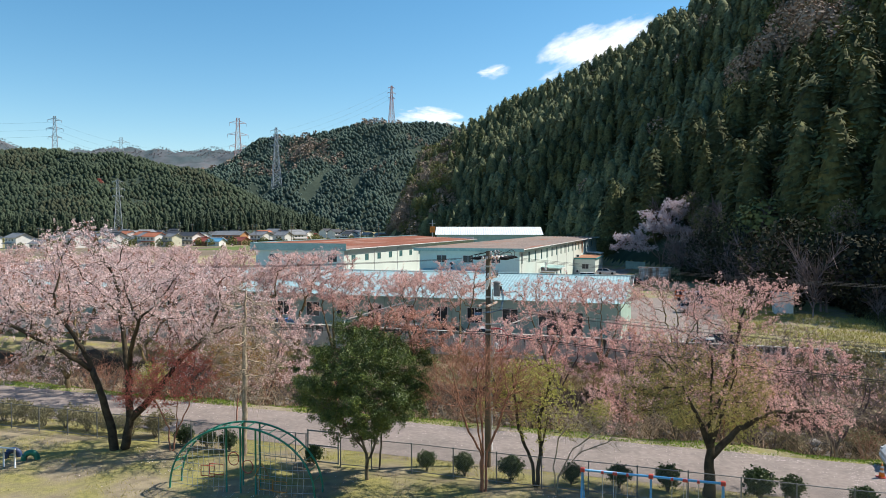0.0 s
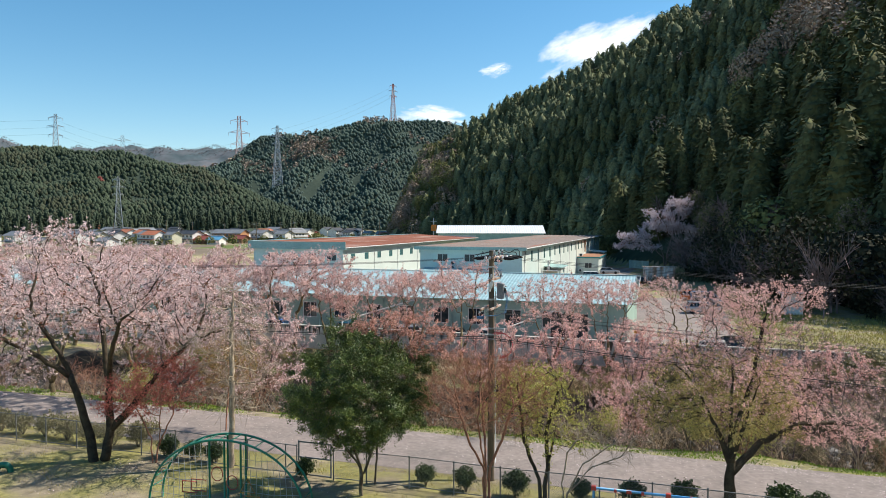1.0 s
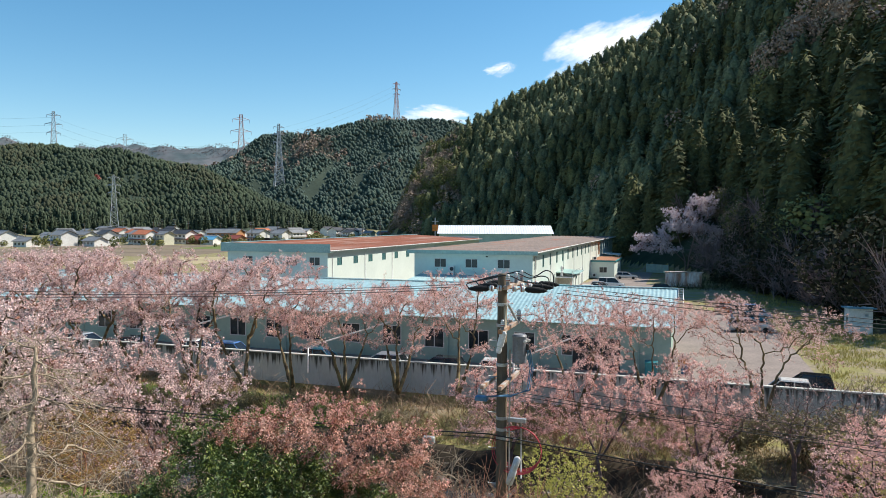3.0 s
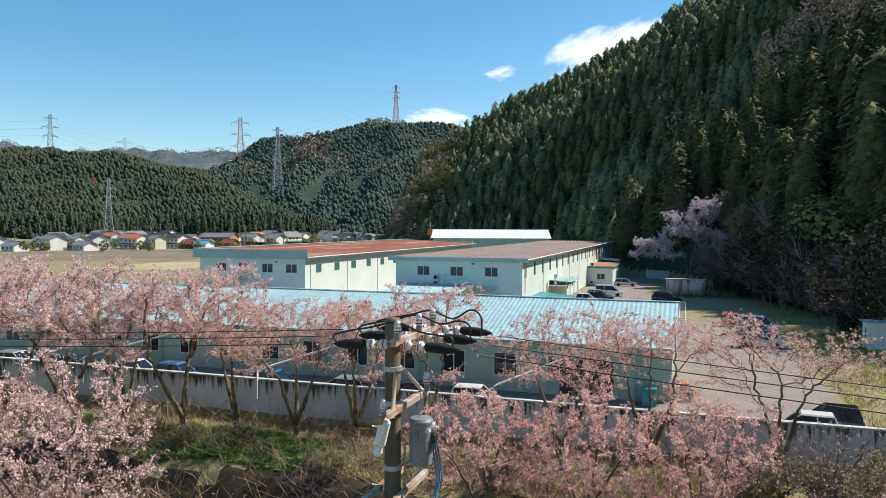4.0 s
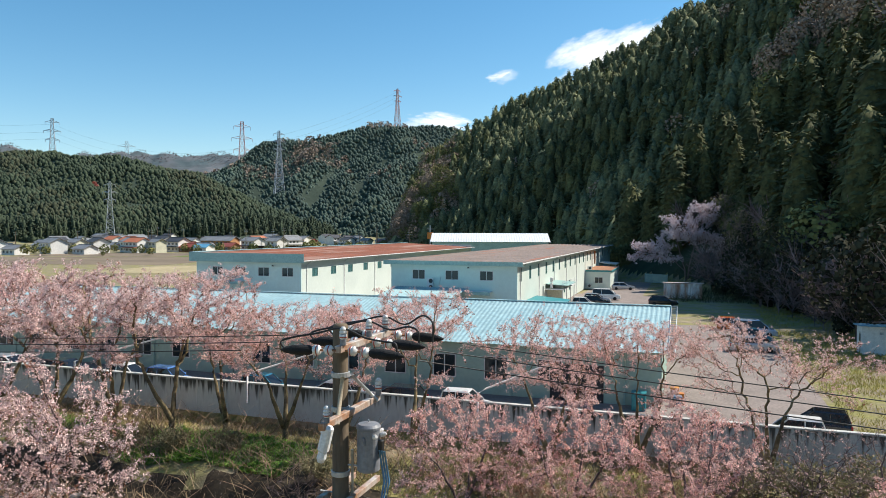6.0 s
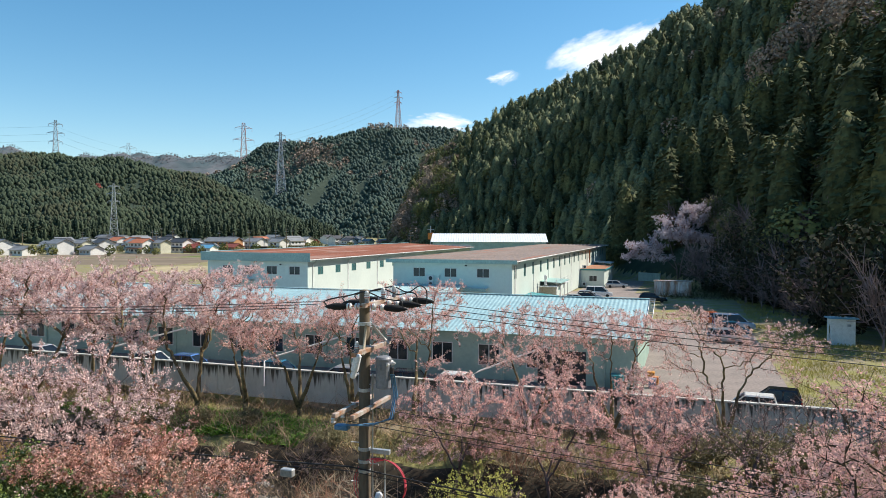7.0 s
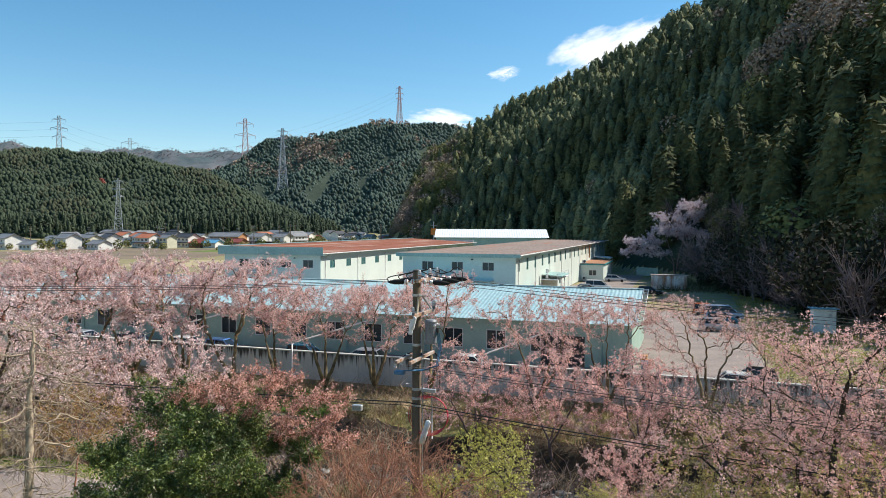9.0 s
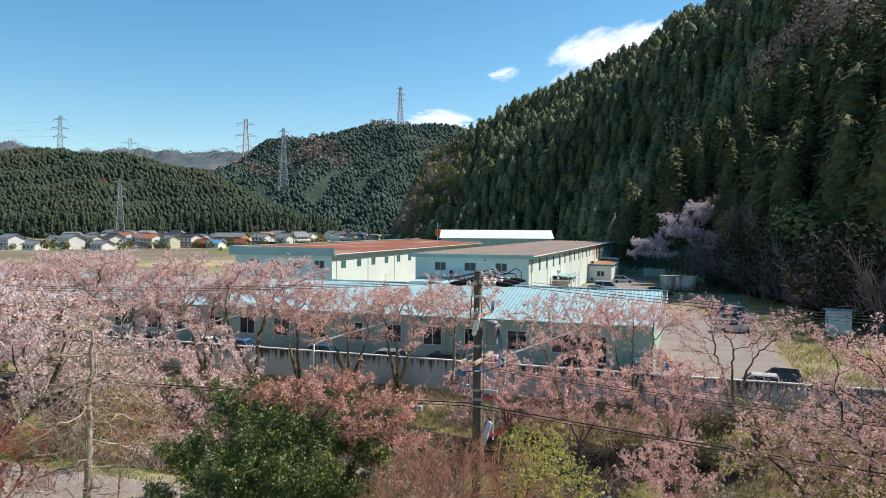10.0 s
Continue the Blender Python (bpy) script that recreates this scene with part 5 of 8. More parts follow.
for y, z0, r in ((-0.22, 6.9, 0.017), (-0.27, 6.82, 0.010)):
    wire("overhead_cable", site(-9.0, 34.14 + y, z0), site(28.5, 33.7, z0 - 1.9), 0.35, r, label="thick black telephone cable")
    wire("overhead_cable", site(-9.0, 34.14 + y, z0), site(-46.0, 33.4, z0 + 0.1), 0.35, r, label="thick black telephone cable")
cl = site(-10.6, 33.9, 6.67)
box_ob = part("cable_box", box(-0.16, 0.16, -0.08, 0.08, -0.16, 0.02, 0.02), MAT["steel"])
box_ob.matrix_world = Matrix.Translation(cl) @ SITE_TURN
tagged(box_ob, "small grey junction box hanging on the cable", "junction box")
for k in range(3):
    wire("overhead_wire", site(14, 108 + k, 6.5 + 0.5 * k), site(60, 96 + k, 6.2 + 0.4 * k), 0.4, 0.02)
    wire("overhead_wire", site(14, 108 + k, 6.5 + 0.5 * k), site(-4, 150 + k, 6.5 + 0.4 * k), 0.4, 0.02)

# ---- park: fence, climbing arch, swings, bushes ----
FENCE_V = 30.75


def fence():
    u0, u1 = -60.0, 24.0
    ob = thing("chain_link_fence", Matrix.Identity(4), "grey chain-link fence on steel posts round the park", "fence", kind="")
    posts = [u for u in np.arange(u0, u1 + 0.1, 2.02) if not (-17.0 < u < -15.2)] + [-17.0, -15.15]
    shared = lathe([(0.03, -0.3), (0.03, 1.42), (0.034, 1.43), (0.034, 1.45), (0.0, 1.47)], 8)
    pm = bpy.data.meshes.new("post")
    shared.to_mesh(pm)
    shared.free()
    pm.materials.append(MAT["fence_steel"])
    for u in posts:
        p = site(u, FENCE_V)
        o = new("post", pm)
        o.parent = ob
        o.location = (p.x, p.y, gz(p.x, p.y))
    for a, b in ((u0, -17.0), (-15.15, u1)):
        n = int((b - a) / 2)
        pts = [site(a + (b - a) * k / n, FENCE_V) for k in range(n + 1)]
        pts = [Vector((p.x, p.y, gz(p.x, p.y))) for p in pts]
        for h in (0.12, 1.4):
            part("rail", tube([p + Vector((0, 0, h)) for p in pts], 0.021, 6, MAT["fence_steel"], "rail"), None, ob)
        v, f = [], []
        step = 0.105
        m = int((b - a) / step)
        for sgn in (1, -1):
            for k in range(m):
                ua = a + k * step
                ub = min(max(ua + sgn * 1.26, a), b)
                frac = abs(ub - ua) / 1.26
                if frac < 0.05:
                    continue
                p, q = site(ua, FENCE_V + 0.004 * sgn), site(ub, FENCE_V + 0.004 * sgn)
                za, zb = gz(p.x, p.y) + 0.13, gz(q.x, q.y) + 0.13 + 1.26 * frac
                tube_into(v, f, [(p.x, p.y, za), (q.x, q.y, zb)], [0.0035, 0.0035], 3, cap=False)
        tagged(part("wire_mesh", mesh_from("wire_mesh", v, f, MAT["fence_steel"]), None, ob), kind="stuff")
    # gate with a steel bar frame
    g0, g1 = site(-16.95, FENCE_V), site(-15.2, FENCE_V)
    z = gz(g0.x, g0.y)
    gate = thing("gate", Matrix.Translation((g0.x, g0.y, z)) @ SITE_TURN, "steel gate of the park fence with a cross bar", "gate")
    for x in (0.05, 1.68):
        part("stile", box(x - 0.03, x + 0.03, -0.02, 0.02, 0.08, 1.65), MAT["fence_steel"], gate)
    for h in (0.12, 0.9, 1.6):
        part("bar", box(0.083, 1.647, -0.015, 0.015, h - 0.03, h + 0.03), MAT["fence_steel"], gate)


fence()


def climbing_arch():
    ob = thing("climbing_arch", Matrix.Translation((-8.52, 30.55, 0.72)) @ Matrix.Rotation(radians(-12), 4, "Z"), "green steel climbing arch with rope nets in the park", "climbing frame")
    R, H = 3.35, 2.85

    def arc(y, k=40):
        return [(-R * math.cos(math.pi * i / k), y, H * math.sin(math.pi * i / k) ** 0.92) for i in range(k + 1)]

    for y in (-0.45, 0.45):
        part("arch", tube(arc(y), 0.045, 8, MAT["paint_play"], "arch"), None, ob)
    for i in range(3, 38, 2):
        a, b = arc(-0.45)[i], arc(0.45)[i]
        part("rung", tube([a, b], 0.022, 6, MAT["paint_play"], "rung"), None, ob)
    for x, y in ((-0.65, -0.45), (0.0, -0.45), (0.7, -0.45), (-0.35, 0.45), (0.45, 0.45)):
        top = H * math.sqrt(max(0, 1 - (x / R) ** 2)) ** 0.92
        part("post", tube([(x, y, -0.1), (x, y, top)], 0.04, 8, MAT["paint_play"], "post"), None, ob)
    # rope net hung on both halves
    v, f = [], []
    for sgn in (-1, 1):
        for k in range(9):
            x = sgn * (0.8 + 0.25 * k)
            top = H * max(0.0, 1 - (x / R) ** 2) ** 0.46
            tube_into(v, f, [(x, -0.44, 0.0), (x + 0.05, -0.4, top * 0.5), (x, -0.44, top - 0.03)], [0.009] * 3, 4, cap=False)
        for j in range(7):
            z = 0.25 + 0.32 * j
            far_x = R * max(0.0, 1 - (z / H) ** 2.1) ** 0.5
            if far_x > 0.9:
                tube_into(v, f, [(sgn * 0.75, -0.44, z), (sgn * (0.75 + far_x) / 2, -0.44, z - 0.07), (sgn * (far_x - 0.05), -0.44, z)], [0.009] * 3, 4, cap=False)
    part("net", mesh_from("net", v, f, MAT["steel"]), None, ob, "grey rope net")
    for x, z, mat, tri in ((-1.5, 0.9, "paint_red", False), (-1.1, 1.0, "paint_red", False), (1.2, 0.5, "paint_yellow", False), (1.0, 1.1, "paint_yellow", True), (1.8, 0.45, "paint_yellow", False)):
        w = 0.32
        pts = [(x - w, -0.5, z - w * 0.8), (x + w, -0.5, z - w * 0.8), (x, -0.5, z + w)] if tri else [(x - w, -0.5, z - w * 0.7), (x + w, -0.5, z - w * 0.7), (x + w, -0.5, z + w * 0.7), (x - w, -0.5, z + w * 0.7)]
        part("foothold", tube(pts + pts[:1], 0.022, 6, MAT[mat], "foothold"), None, ob, "coloured foothold frame")
    for x, z in ((-0.3, 2.0), (0.35, 1.7)):
        part("ring", tube([(x + 0.24 * math.cos(a), -0.48, z - 0.5 + 0.28 * math.sin(a)) for a in np.linspace(0, 6.283, 17)], 0.018, 6, MAT["paint_red"], "ring"), None, ob, "red ring foothold")


climbing_arch()


def swing_set():
    a, b = Vector((5.62, 28.5, 0)), Vector((10.68, 26.95, 0))
    way = math.atan2(b.y - a.y, b.x - a.x)
    length = (b - a).length
    ob = thing("swing_set", Matrix.Translation((a.x, a.y, 0.76)) @ Matrix.Rotation(way, 4, "Z"), "light blue swing frame with red joints", "swing")
    H = 1.55
    part("beam", tube([(-0.1, 0, H), (length + 0.1, 0, H)], 0.05, 10, MAT["paint_blue"], "beam"), None, ob)
    for x in (0, length / 2, length):
        for s in (-1, 1):
            part("leg", tube([(x, 0, H), (x, s * 0.75, -0.1)], 0.042, 8, MAT["paint_blue"], "leg"), None, ob)
        part("joint", box(x - 0.09, x + 0.09, -0.08, 0.08, H - 0.09, H + 0.09, 0.02), MAT["paint_red"], ob, "red joint")
    for k in range(4):
        x = length * (0.14 + 0.1 * (k % 2) + 0.5 * (k // 2) + 0.05)
        for dx in (-0.22, 0.22):
            part("hanger", lathe([(0.06, -0.06), (0.07, 0), (0.06, 0.06)], 8), MAT["paint_red"], ob).matrix_local = Matrix.Translation((x + dx, 0, H - 0.02))
            part("chain", tube([(x + dx, 0, H), (x + dx, 0, 0.45)], 0.012, 5, MAT["steel"], "chain"), None, ob)
        part("seat", box(x - 0.25, x + 0.25, -0.09, 0.09, 0.40, 0.44, 0.01), MAT["black"], ob)


swing_set()


def park_corner():
    # white rail frame and half-buried tyres
    ob = thing("rail_frame", Matrix.Translation((-21.0, 33.6, 0.76)) @ Matrix.Rotation(radians(-15), 4, "Z"), "low white pipe rail in the park grass", "railing")
    part("rail", tube([(-1.2, 0, 0.85), (0.9, 0, 0.85)], 0.045, 8, MAT["white_metal"], "rail"), None, ob)
    for x in (-1.1, 0.2, 0.85):
        part("post", tube([(x, 0, -0.1), (x, 0, 0.85)], 0.045, 8, MAT["white_metal"], "post"), None, ob)
    for x, y, mat, label in ((-21.2, 34.9, "paint_navy", "navy blue half-buried tyre in the grass"), (-20.1, 34.5, "paint_play", "green half-buried tyre in the grass")):
        t = thing("play_tyre", Matrix.Translation((x, y, 0.74)) @ Matrix.Rotation(radians(20), 4, "Z"), label, "tyre")
        arc = [(0.3 * math.cos(a), 0, 0.33 * math.sin(a) + 0.02) for a in np.linspace(-0.25, math.pi + 0.25, 18)]
        part("tread", tube(arc, 0.13, 10, MAT[mat], "tread"), None, t)
        part("inner_rim", tube([(p[0] * 0.72, 0.0, p[2] * 0.72) for p in arc], 0.06, 8, MAT["black"], "inner_rim"), None, t)


park_corner()


def leaf_ball(seed, blobs, n, size, mat, inner=0.55):
    """A shrub's leaves, thrown through ellipsoids."""
    rng = np.random.default_rng(seed)
    pts = attractors(rng, blobs, n)
    lines = [[Vector(p), Vector(p + rng.normal(0, 0.05, 3))] for p in pts]
    return tuft_mesh("leaves", seed, lines, n * 3, 0.03, size, mat)

# ---- trees ----
def attractors(rng, blobs, count):
    """Points in a set of ellipsoids (cx, cy, cz, rx, ry, rz, weight), denser towards their skins."""
    w = np.array([b[6] for b in blobs], float)
    pick = rng.choice(len(blobs), count, p=w / w.sum())
    d = rng.normal(0, 1, (count, 3))
    d /= np.linalg.norm(d, axis=1)[:, None]
    r = rng.random(count) ** 0.42
    b = np.array(blobs)[pick]
    return b[:, :3] + d * r[:, None] * b[:, 3:6]


def colonize(seed, stems, blobs, count=700, step=0.35, reach=4.5, kill=0.75, droop=0.0, jitter=0.25, rounds=70):
    """Space colonisation: stems are lists of points; returns places and parents of the nodes."""
    rng = np.random.default_rng(seed)
    pos, par = [], []
    for line in stems:
        prev = -1
        if pos:
            gap = np.linalg.norm(np.array(pos) - np.array(line[0], float), axis=1)
            if gap.min() < 0.5:
                prev = int(gap.argmin())
        for a, b in zip(line, line[1:]):
            a, b = np.array(a, float), np.array(b, float)
            n = max(1, int(np.linalg.norm(b - a) / step))
            for k in range(n):
                if prev < 0 or k > 0 or True:
                    pos.append(a + (b - a) * k / n + (rng.normal(0, 0.02, 3) if prev >= 0 else 0))
                    par.append(prev)
                    prev = len(pos) - 1
        pos.append(np.array(line[-1], float))
        par.append(prev)
    stem_nodes = len(pos)
    att = attractors(rng, blobs, count)
    pos_a = np.array(pos)
    near_d = np.full(len(att), 1e9)
    near_i = np.zeros(len(att), int)
    fresh = np.arange(len(pos_a))
    for _ in range(rounds):
        d = np.linalg.norm(att[:, None] - pos_a[fresh][None], axis=2)
        m = d.argmin(1)
        dm = d[np.arange(len(att)), m]
        better = dm < near_d
        near_d[better], near_i[better] = dm[better], fresh[m[better]]
        alive = near_d > kill
        att, near_d, near_i = att[alive], near_d[alive], near_i[alive]
        use = near_d < reach
        if not use.any():
            break
        pull = np.zeros((len(pos_a), 3))
        diff = att[use] - pos_a[near_i[use]]
        diff /= np.linalg.norm(diff, axis=1)[:, None]
        np.add.at(pull, near_i[use], diff)
        grow_from = np.unique(near_i[use])
        g = pull[grow_from]
        g /= np.linalg.norm(g, axis=1)[:, None] + 1e-9
        g = g + rng.normal(0, jitter, g.shape) + np.array([0, 0, -droop])
        g /= np.linalg.norm(g, axis=1)[:, None]
        fresh = np.arange(len(pos_a), len(pos_a) + len(grow_from))
        pos_a = np.concatenate([pos_a, pos_a[grow_from] + g * step])
        par += list(grow_from)
        if len(pos_a) > 6000:
            break
    return pos_a, np.array(par), stem_nodes


def branch_system(seed, pos, par, tip, power, max_r, twig_n, twig_len, twig_r, droop=0.0, spread=0.8, base_r=0.0, stem_nodes=0, taper=6.0):
    """Tubes for the limbs with their thickness from what they carry, fine twigs at the thin ends; gives limb tubes, twig lines."""
    rng = np.random.default_rng(seed + 99)
    n = len(pos)
    load = np.zeros(n)
    kids = [[] for _ in range(n)]
    for i in range(n - 1, -1, -1):
        if not kids[i]:
            load[i] = tip ** power
        if par[i] >= 0:
            kids[par[i]].append(i)
            load[par[i]] += load[i]
    rad = np.minimum(load ** (1 / power), max_r)
    rad[:stem_nodes] = np.maximum(rad[:stem_nodes], base_r * np.clip(1.06 - pos[:stem_nodes, 2] / taper, 0.1, 1.25))
    limbs = []
    starts = [(i, None) for i in range(n) if par[i] < 0]
    while starts:
        i, before = starts.pop()
        chain = [i] if before is None else [before, i]
        while kids[i]:
            ordered = sorted(kids[i], key=lambda k: -load[k])
            for k in ordered[1:]:
                starts.append((k, i))
            i = ordered[0]
            chain.append(i)
        r = rad[chain].copy()
        if before is not None:
            r[0] = r[1]
        r[-1] *= 0.6
        limbs.append(([Vector(pos[k]) for k in chain], list(r)))
    twigs = []
    thin = [i for i in range(n) if rad[i] < tip * 2.6 and par[i] >= 0]
    for i in thin:
        way = pos[i] - pos[par[i]]
        way /= np.linalg.norm(way) + 1e-9
        for _ in range(twig_n):
            d = way + rng.normal(0, spread, 3)
            d /= np.linalg.norm(d)
            length = twig_len * rng.uniform(0.5, 1.2)
            a = Vector(pos[i])
            m = a + Vector(d) * length * 0.5
            e = m + (Vector(d) + Vector((0, 0, -droop)) + Vector(rng.normal(0, 0.25, 3))).normalized() * length * 0.5
            twigs.append([a, m, e])
    thin_lines = [[Vector(pos[par[i]]), Vector(pos[i])] for i in thin]
    return limbs, twigs, thin_lines


def limb_mesh(name, limbs, twigs, twig_r, mat):
    v, f = [], []
    for pts, radii in limbs:
        top = max(radii)
        tube_into(v, f, pts, radii, sides=9 if top > 0.1 else 6 if top > 0.05 else 4 if top > 0.02 else 3, cap=False)
    base = len(v)
    for pts in twigs:
        tube_into(v, f, (pts[0], pts[2]), [twig_r, twig_r * 0.5], sides=3, cap=False)
    return mesh_from(name, v, f, mat, smooth=True)


def tuft_mesh(name, seed, lines, count, spread, size, mat, shape=0.8, keep=None):
    """Small petals or leaves, one triangle each, thrown round the given lines in little clusters."""
    rng = np.random.default_rng(seed)
    seg = np.array([[tuple(a), tuple(b)] for pts in lines for a, b in zip(pts, pts[1:])])
    if keep is not None:
        mid = seg.mean(1)
        seg = seg[keep(mid, rng)]
    clusters = max(1, count // 6)
    pick = rng.integers(0, len(seg), clusters)
    w = rng.random(clusters)[:, None]
    c0 = seg[pick, 0] * (1 - w) + seg[pick, 1] * w + rng.normal(0, spread, (clusters, 3))
    c = np.repeat(c0, 6, axis=0) + rng.normal(0, size * 1.3, (clusters * 6, 3))
    n = len(c)
    a = rng.normal(0, 1, (n, 3))
    a /= np.linalg.norm(a, axis=1)[:, None]
    b = np.cross(a, rng.normal(0, 1, (n, 3)))
    b /= np.linalg.norm(b, axis=1)[:, None]
    s = (size * 1.22 * rng.uniform(0.6, 1.4, n))[:, None]
    tri = np.stack([c - a * s, c + a * s * 0.6 + b * s * shape, c + a * s * 0.6 - b * s * shape], 1).reshape(-1, 3)
    me = bpy.data.meshes.new(name)
    me.vertices.add(n * 3)
    me.vertices.foreach_set("co", tri.ravel())
    me.loops.add(n * 3)
    me.loops.foreach_set("vertex_index", np.arange(n * 3, dtype=np.int32))
    me.polygons.add(n)
    me.polygons.foreach_set("loop_start", np.arange(0, n * 3, 3, dtype=np.int32))
    me.materials.append(mat)
    me.update()
    return me


def tree_model(name, seed, stems, blobs, bark, label, crowns=(), count=700, step=0.35, kill=0.75, reach=4.5, droop=0.0, tip=0.012, power=2.3,
               max_r=0.3, twig_n=2, twig_len=0.6, twig_r=0.006, category="tree", jitter=0.25, spread=0.8, twig_bark=None, base_r=0.0, taper=6.0):
    """One tree: trunk with all its limbs, and crowns of (part name, material, how many, spread, size)."""
    pos, par, stem_nodes = colonize(seed, stems, blobs, count, step, reach, kill, droop, jitter)
    limbs, twigs, thin = branch_system(seed, pos, par, tip, power, max_r, twig_n, twig_len, twig_r, droop, spread, base_r, stem_nodes, taper)
    ob = thing(name, Matrix.Identity(4), label, category)
    trunk = part("trunk", limb_mesh("trunk", limbs, [], twig_r, bark), None, ob)
    tagged(part("branchwork", limb_mesh("branchwork", [], twigs, twig_r, twig_bark or bark), None, ob), kind="stuff")
    for k, (pname, mat, many, off, size, *rest) in enumerate(crowns):
        part(pname, tuft_mesh(pname, seed + k, twigs + thin, many, off, size, mat, *rest), None, ob)
    return ob


def stand(model, x, y, turn=0, size=1.0, z=None, label="", squash=1.0, group=""):
    m = Matrix.Translation((x, y, gz(x, y) if z is None else z)) @ Matrix.Rotation(radians(turn), 4, "Z")
    ob = copy_thing(model, m)
    ob.scale = (size, size, size * squash)
    return tagged(ob, label, group=group)


def drop_model(ob):
    for o in (*ob.children_recursive, ob):
        bpy.data.objects.remove(o)


# cherries along the far bank: low forks, wide flat crowns
def bank_cherry(seed, high, wide, pink, dense, label):
    r = random.Random(seed)
    stems = []
    for k in range(r.choice((2, 3, 3))):
        a = k * 2.1 + r.uniform(0, 1)
        lean = r.uniform(0.5, 1.1)
        if not stems:
            stems.append([(0, 0, -0.3), (0, 0, 0.8)])
        stems.append([(0, 0, 0.75), (0.25 * math.cos(a), 0.25 * math.sin(a), 1.25),
                      (lean * math.cos(a), lean * math.sin(a), 2.6), (lean * 1.5 * math.cos(a), lean * 1.5 * math.sin(a), 3.8)])
    blobs = [(0, 0, high * 0.72, wide * 0.75, wide * 0.75, high * 0.15, 1.6)]
    for k in range(8):
        a, d = k * 2.4 + r.uniform(-0.5, 0.5), wide * r.uniform(0.35, 0.95)
        blobs.append((d * math.cos(a), d * math.sin(a), high * (r.uniform(0.80, 0.97) - 0.34 * (d / wide) * r.random()), wide * r.uniform(0.25, 0.5), wide * r.uniform(0.25, 0.5), high * r.uniform(0.05, 0.11), r.uniform(0.4, 1.0)))
    for k in range(3):
        a, d = k * 2.1 + r.uniform(0, 0.9), wide * r.uniform(0.5, 0.9)
        blobs.append((d * math.cos(a), d * math.sin(a), high * r.uniform(0.44, 0.58), wide * 0.3, wide * 0.3, high * 0.06, 0.25))
    return tree_model("cherry_tree", seed, stems, blobs, MAT["bark_moss"], label, [("crown", pink, int(dense * (1.45 if dense > 16000 else 2.1)), 0.06, 0.032 if dense > 16000 else 0.0265), ("young_leaves", MAT["leaf_bronze"], dense // 7, 0.07, 0.036)],
                      count=760, kill=0.72, tip=0.016 if dense > 16000 else 0.012, power=2.0, max_r=0.28, twig_n=2, twig_len=0.65, twig_r=0.008, twig_bark=MAT["bark_rose"], base_r=0.19, taper=5.5)


bank_label = "cherry tree in thin pink blossom beside the concrete wall"
bank = [bank_cherry(21, 9.6, 5.2, MAT["blossom"], 25000, bank_label), bank_cherry(22, 10.0, 4.2, MAT["blossom_deep"], 14500, bank_label),
        bank_cherry(23, 10.0, 5.3, MAT["blossom"], 27000, bank_label), bank_cherry(24, 9.6, 4.3, MAT["blossom_deep"], 12500, bank_label),
        bank_cherry(25, 9.4, 4.6, MAT["blossom_deep"], 13500, bank_label), bank_cherry(26, 9.8, 5.4, MAT["blossom"], 26000, bank_label), bank_cherry(27, 9.8, 4.8, MAT["blossom_deep"], 9000, bank_label)]
# (along, across, model, turn, size)
for k, (u, v, m, a, s) in enumerate([(-40.5, 63.2, 2, 10, 1.12), (-35.5, 62.8, 0, 70, 1.1), (-32.1, 63.9, 1, 130, 1.05), (-27.9, 64.2, 4, 200, 1.05),
                                     (-24.0, 65.0, 3, 20, 1.05), (-19.6, 65.4, 1, 300, 1.02), (-11.0, 64.5, 4, 250, 1.0),
                                     (-6.2, 65.6, 3, 120, 1.0), (0.4, 65.2, 6, 215, 0.98), (-45.5, 63.0, 5, 160, 1.14), (-50.5, 62.5, 0, 260, 1.18),
                                     (-56.0, 63.2, 2, 330, 1.16), (-62.0, 62.6, 5, 15, 1.18), (-69.0, 63.0, 2, 100, 1.16), (-77, 63.0, 0, 190, 1.18)]):
    p = site(u, v)
    stand(bank[m], p.x, p.y, a, s, group="cherry trees on the far bank")
# cherries lower down by the stream
for k, (x, y, m, a, s) in enumerate([(-20.5, 50.6, 0, 120, 0.95), (-28.0, 53.0, 5, 200, 0.98), (-36.0, 55.5, 0, 290, 1.0), (-45.0, 58.5, 2, 20, 1.0)]):
    stand(bank[m], x, y, a, s, label="cherry tree in pink blossom leaning over the stream", group="cherry trees by the stream")
for o in bank:
    drop_model(o)


# low spreading cherries, placed to fit the camera's view, some in the stream bed, their branches down to the ground
def low_cherry(seed, pink, dense):
    return tree_model("cherry_tree", seed, [[(0, 0, -0.3), (0.2, 0, 1.0), (0.9, 0.2, 2.4), (1.4, 0.3, 3.6)], [(0.15, 0, 0.8), (-0.6, -0.2, 2.2), (-1.3, -0.2, 3.4)], [(0.2, 0, 1.0), (0.1, -0.7, 2.4), (0, -1.0, 3.8)]],
                      [(0, 0, 4.8, 3.7, 3.3, 1.7, 3), (1.7, -0.3, 2.7, 2.7, 2.4, 1.1, 1.3), (-1.6, -0.4, 2.7, 2.3, 2.2, 1.1, 1.1), (0, 0, 6.4, 1.9, 1.9, 0.7, 0.8)], MAT["bark_grey"],
                      "low cherry tree with pink blossom down to the bank", [("crown", pink, dense, 0.045, 0.028), ("young_leaves", MAT["leaf_bronze"], dense // 10, 0.08, 0.03)],
                      count=520, step=0.3, kill=0.72, tip=0.013, power=2.05, max_r=0.16, twig_n=2, twig_len=0.6, twig_r=0.007, spread=0.6)


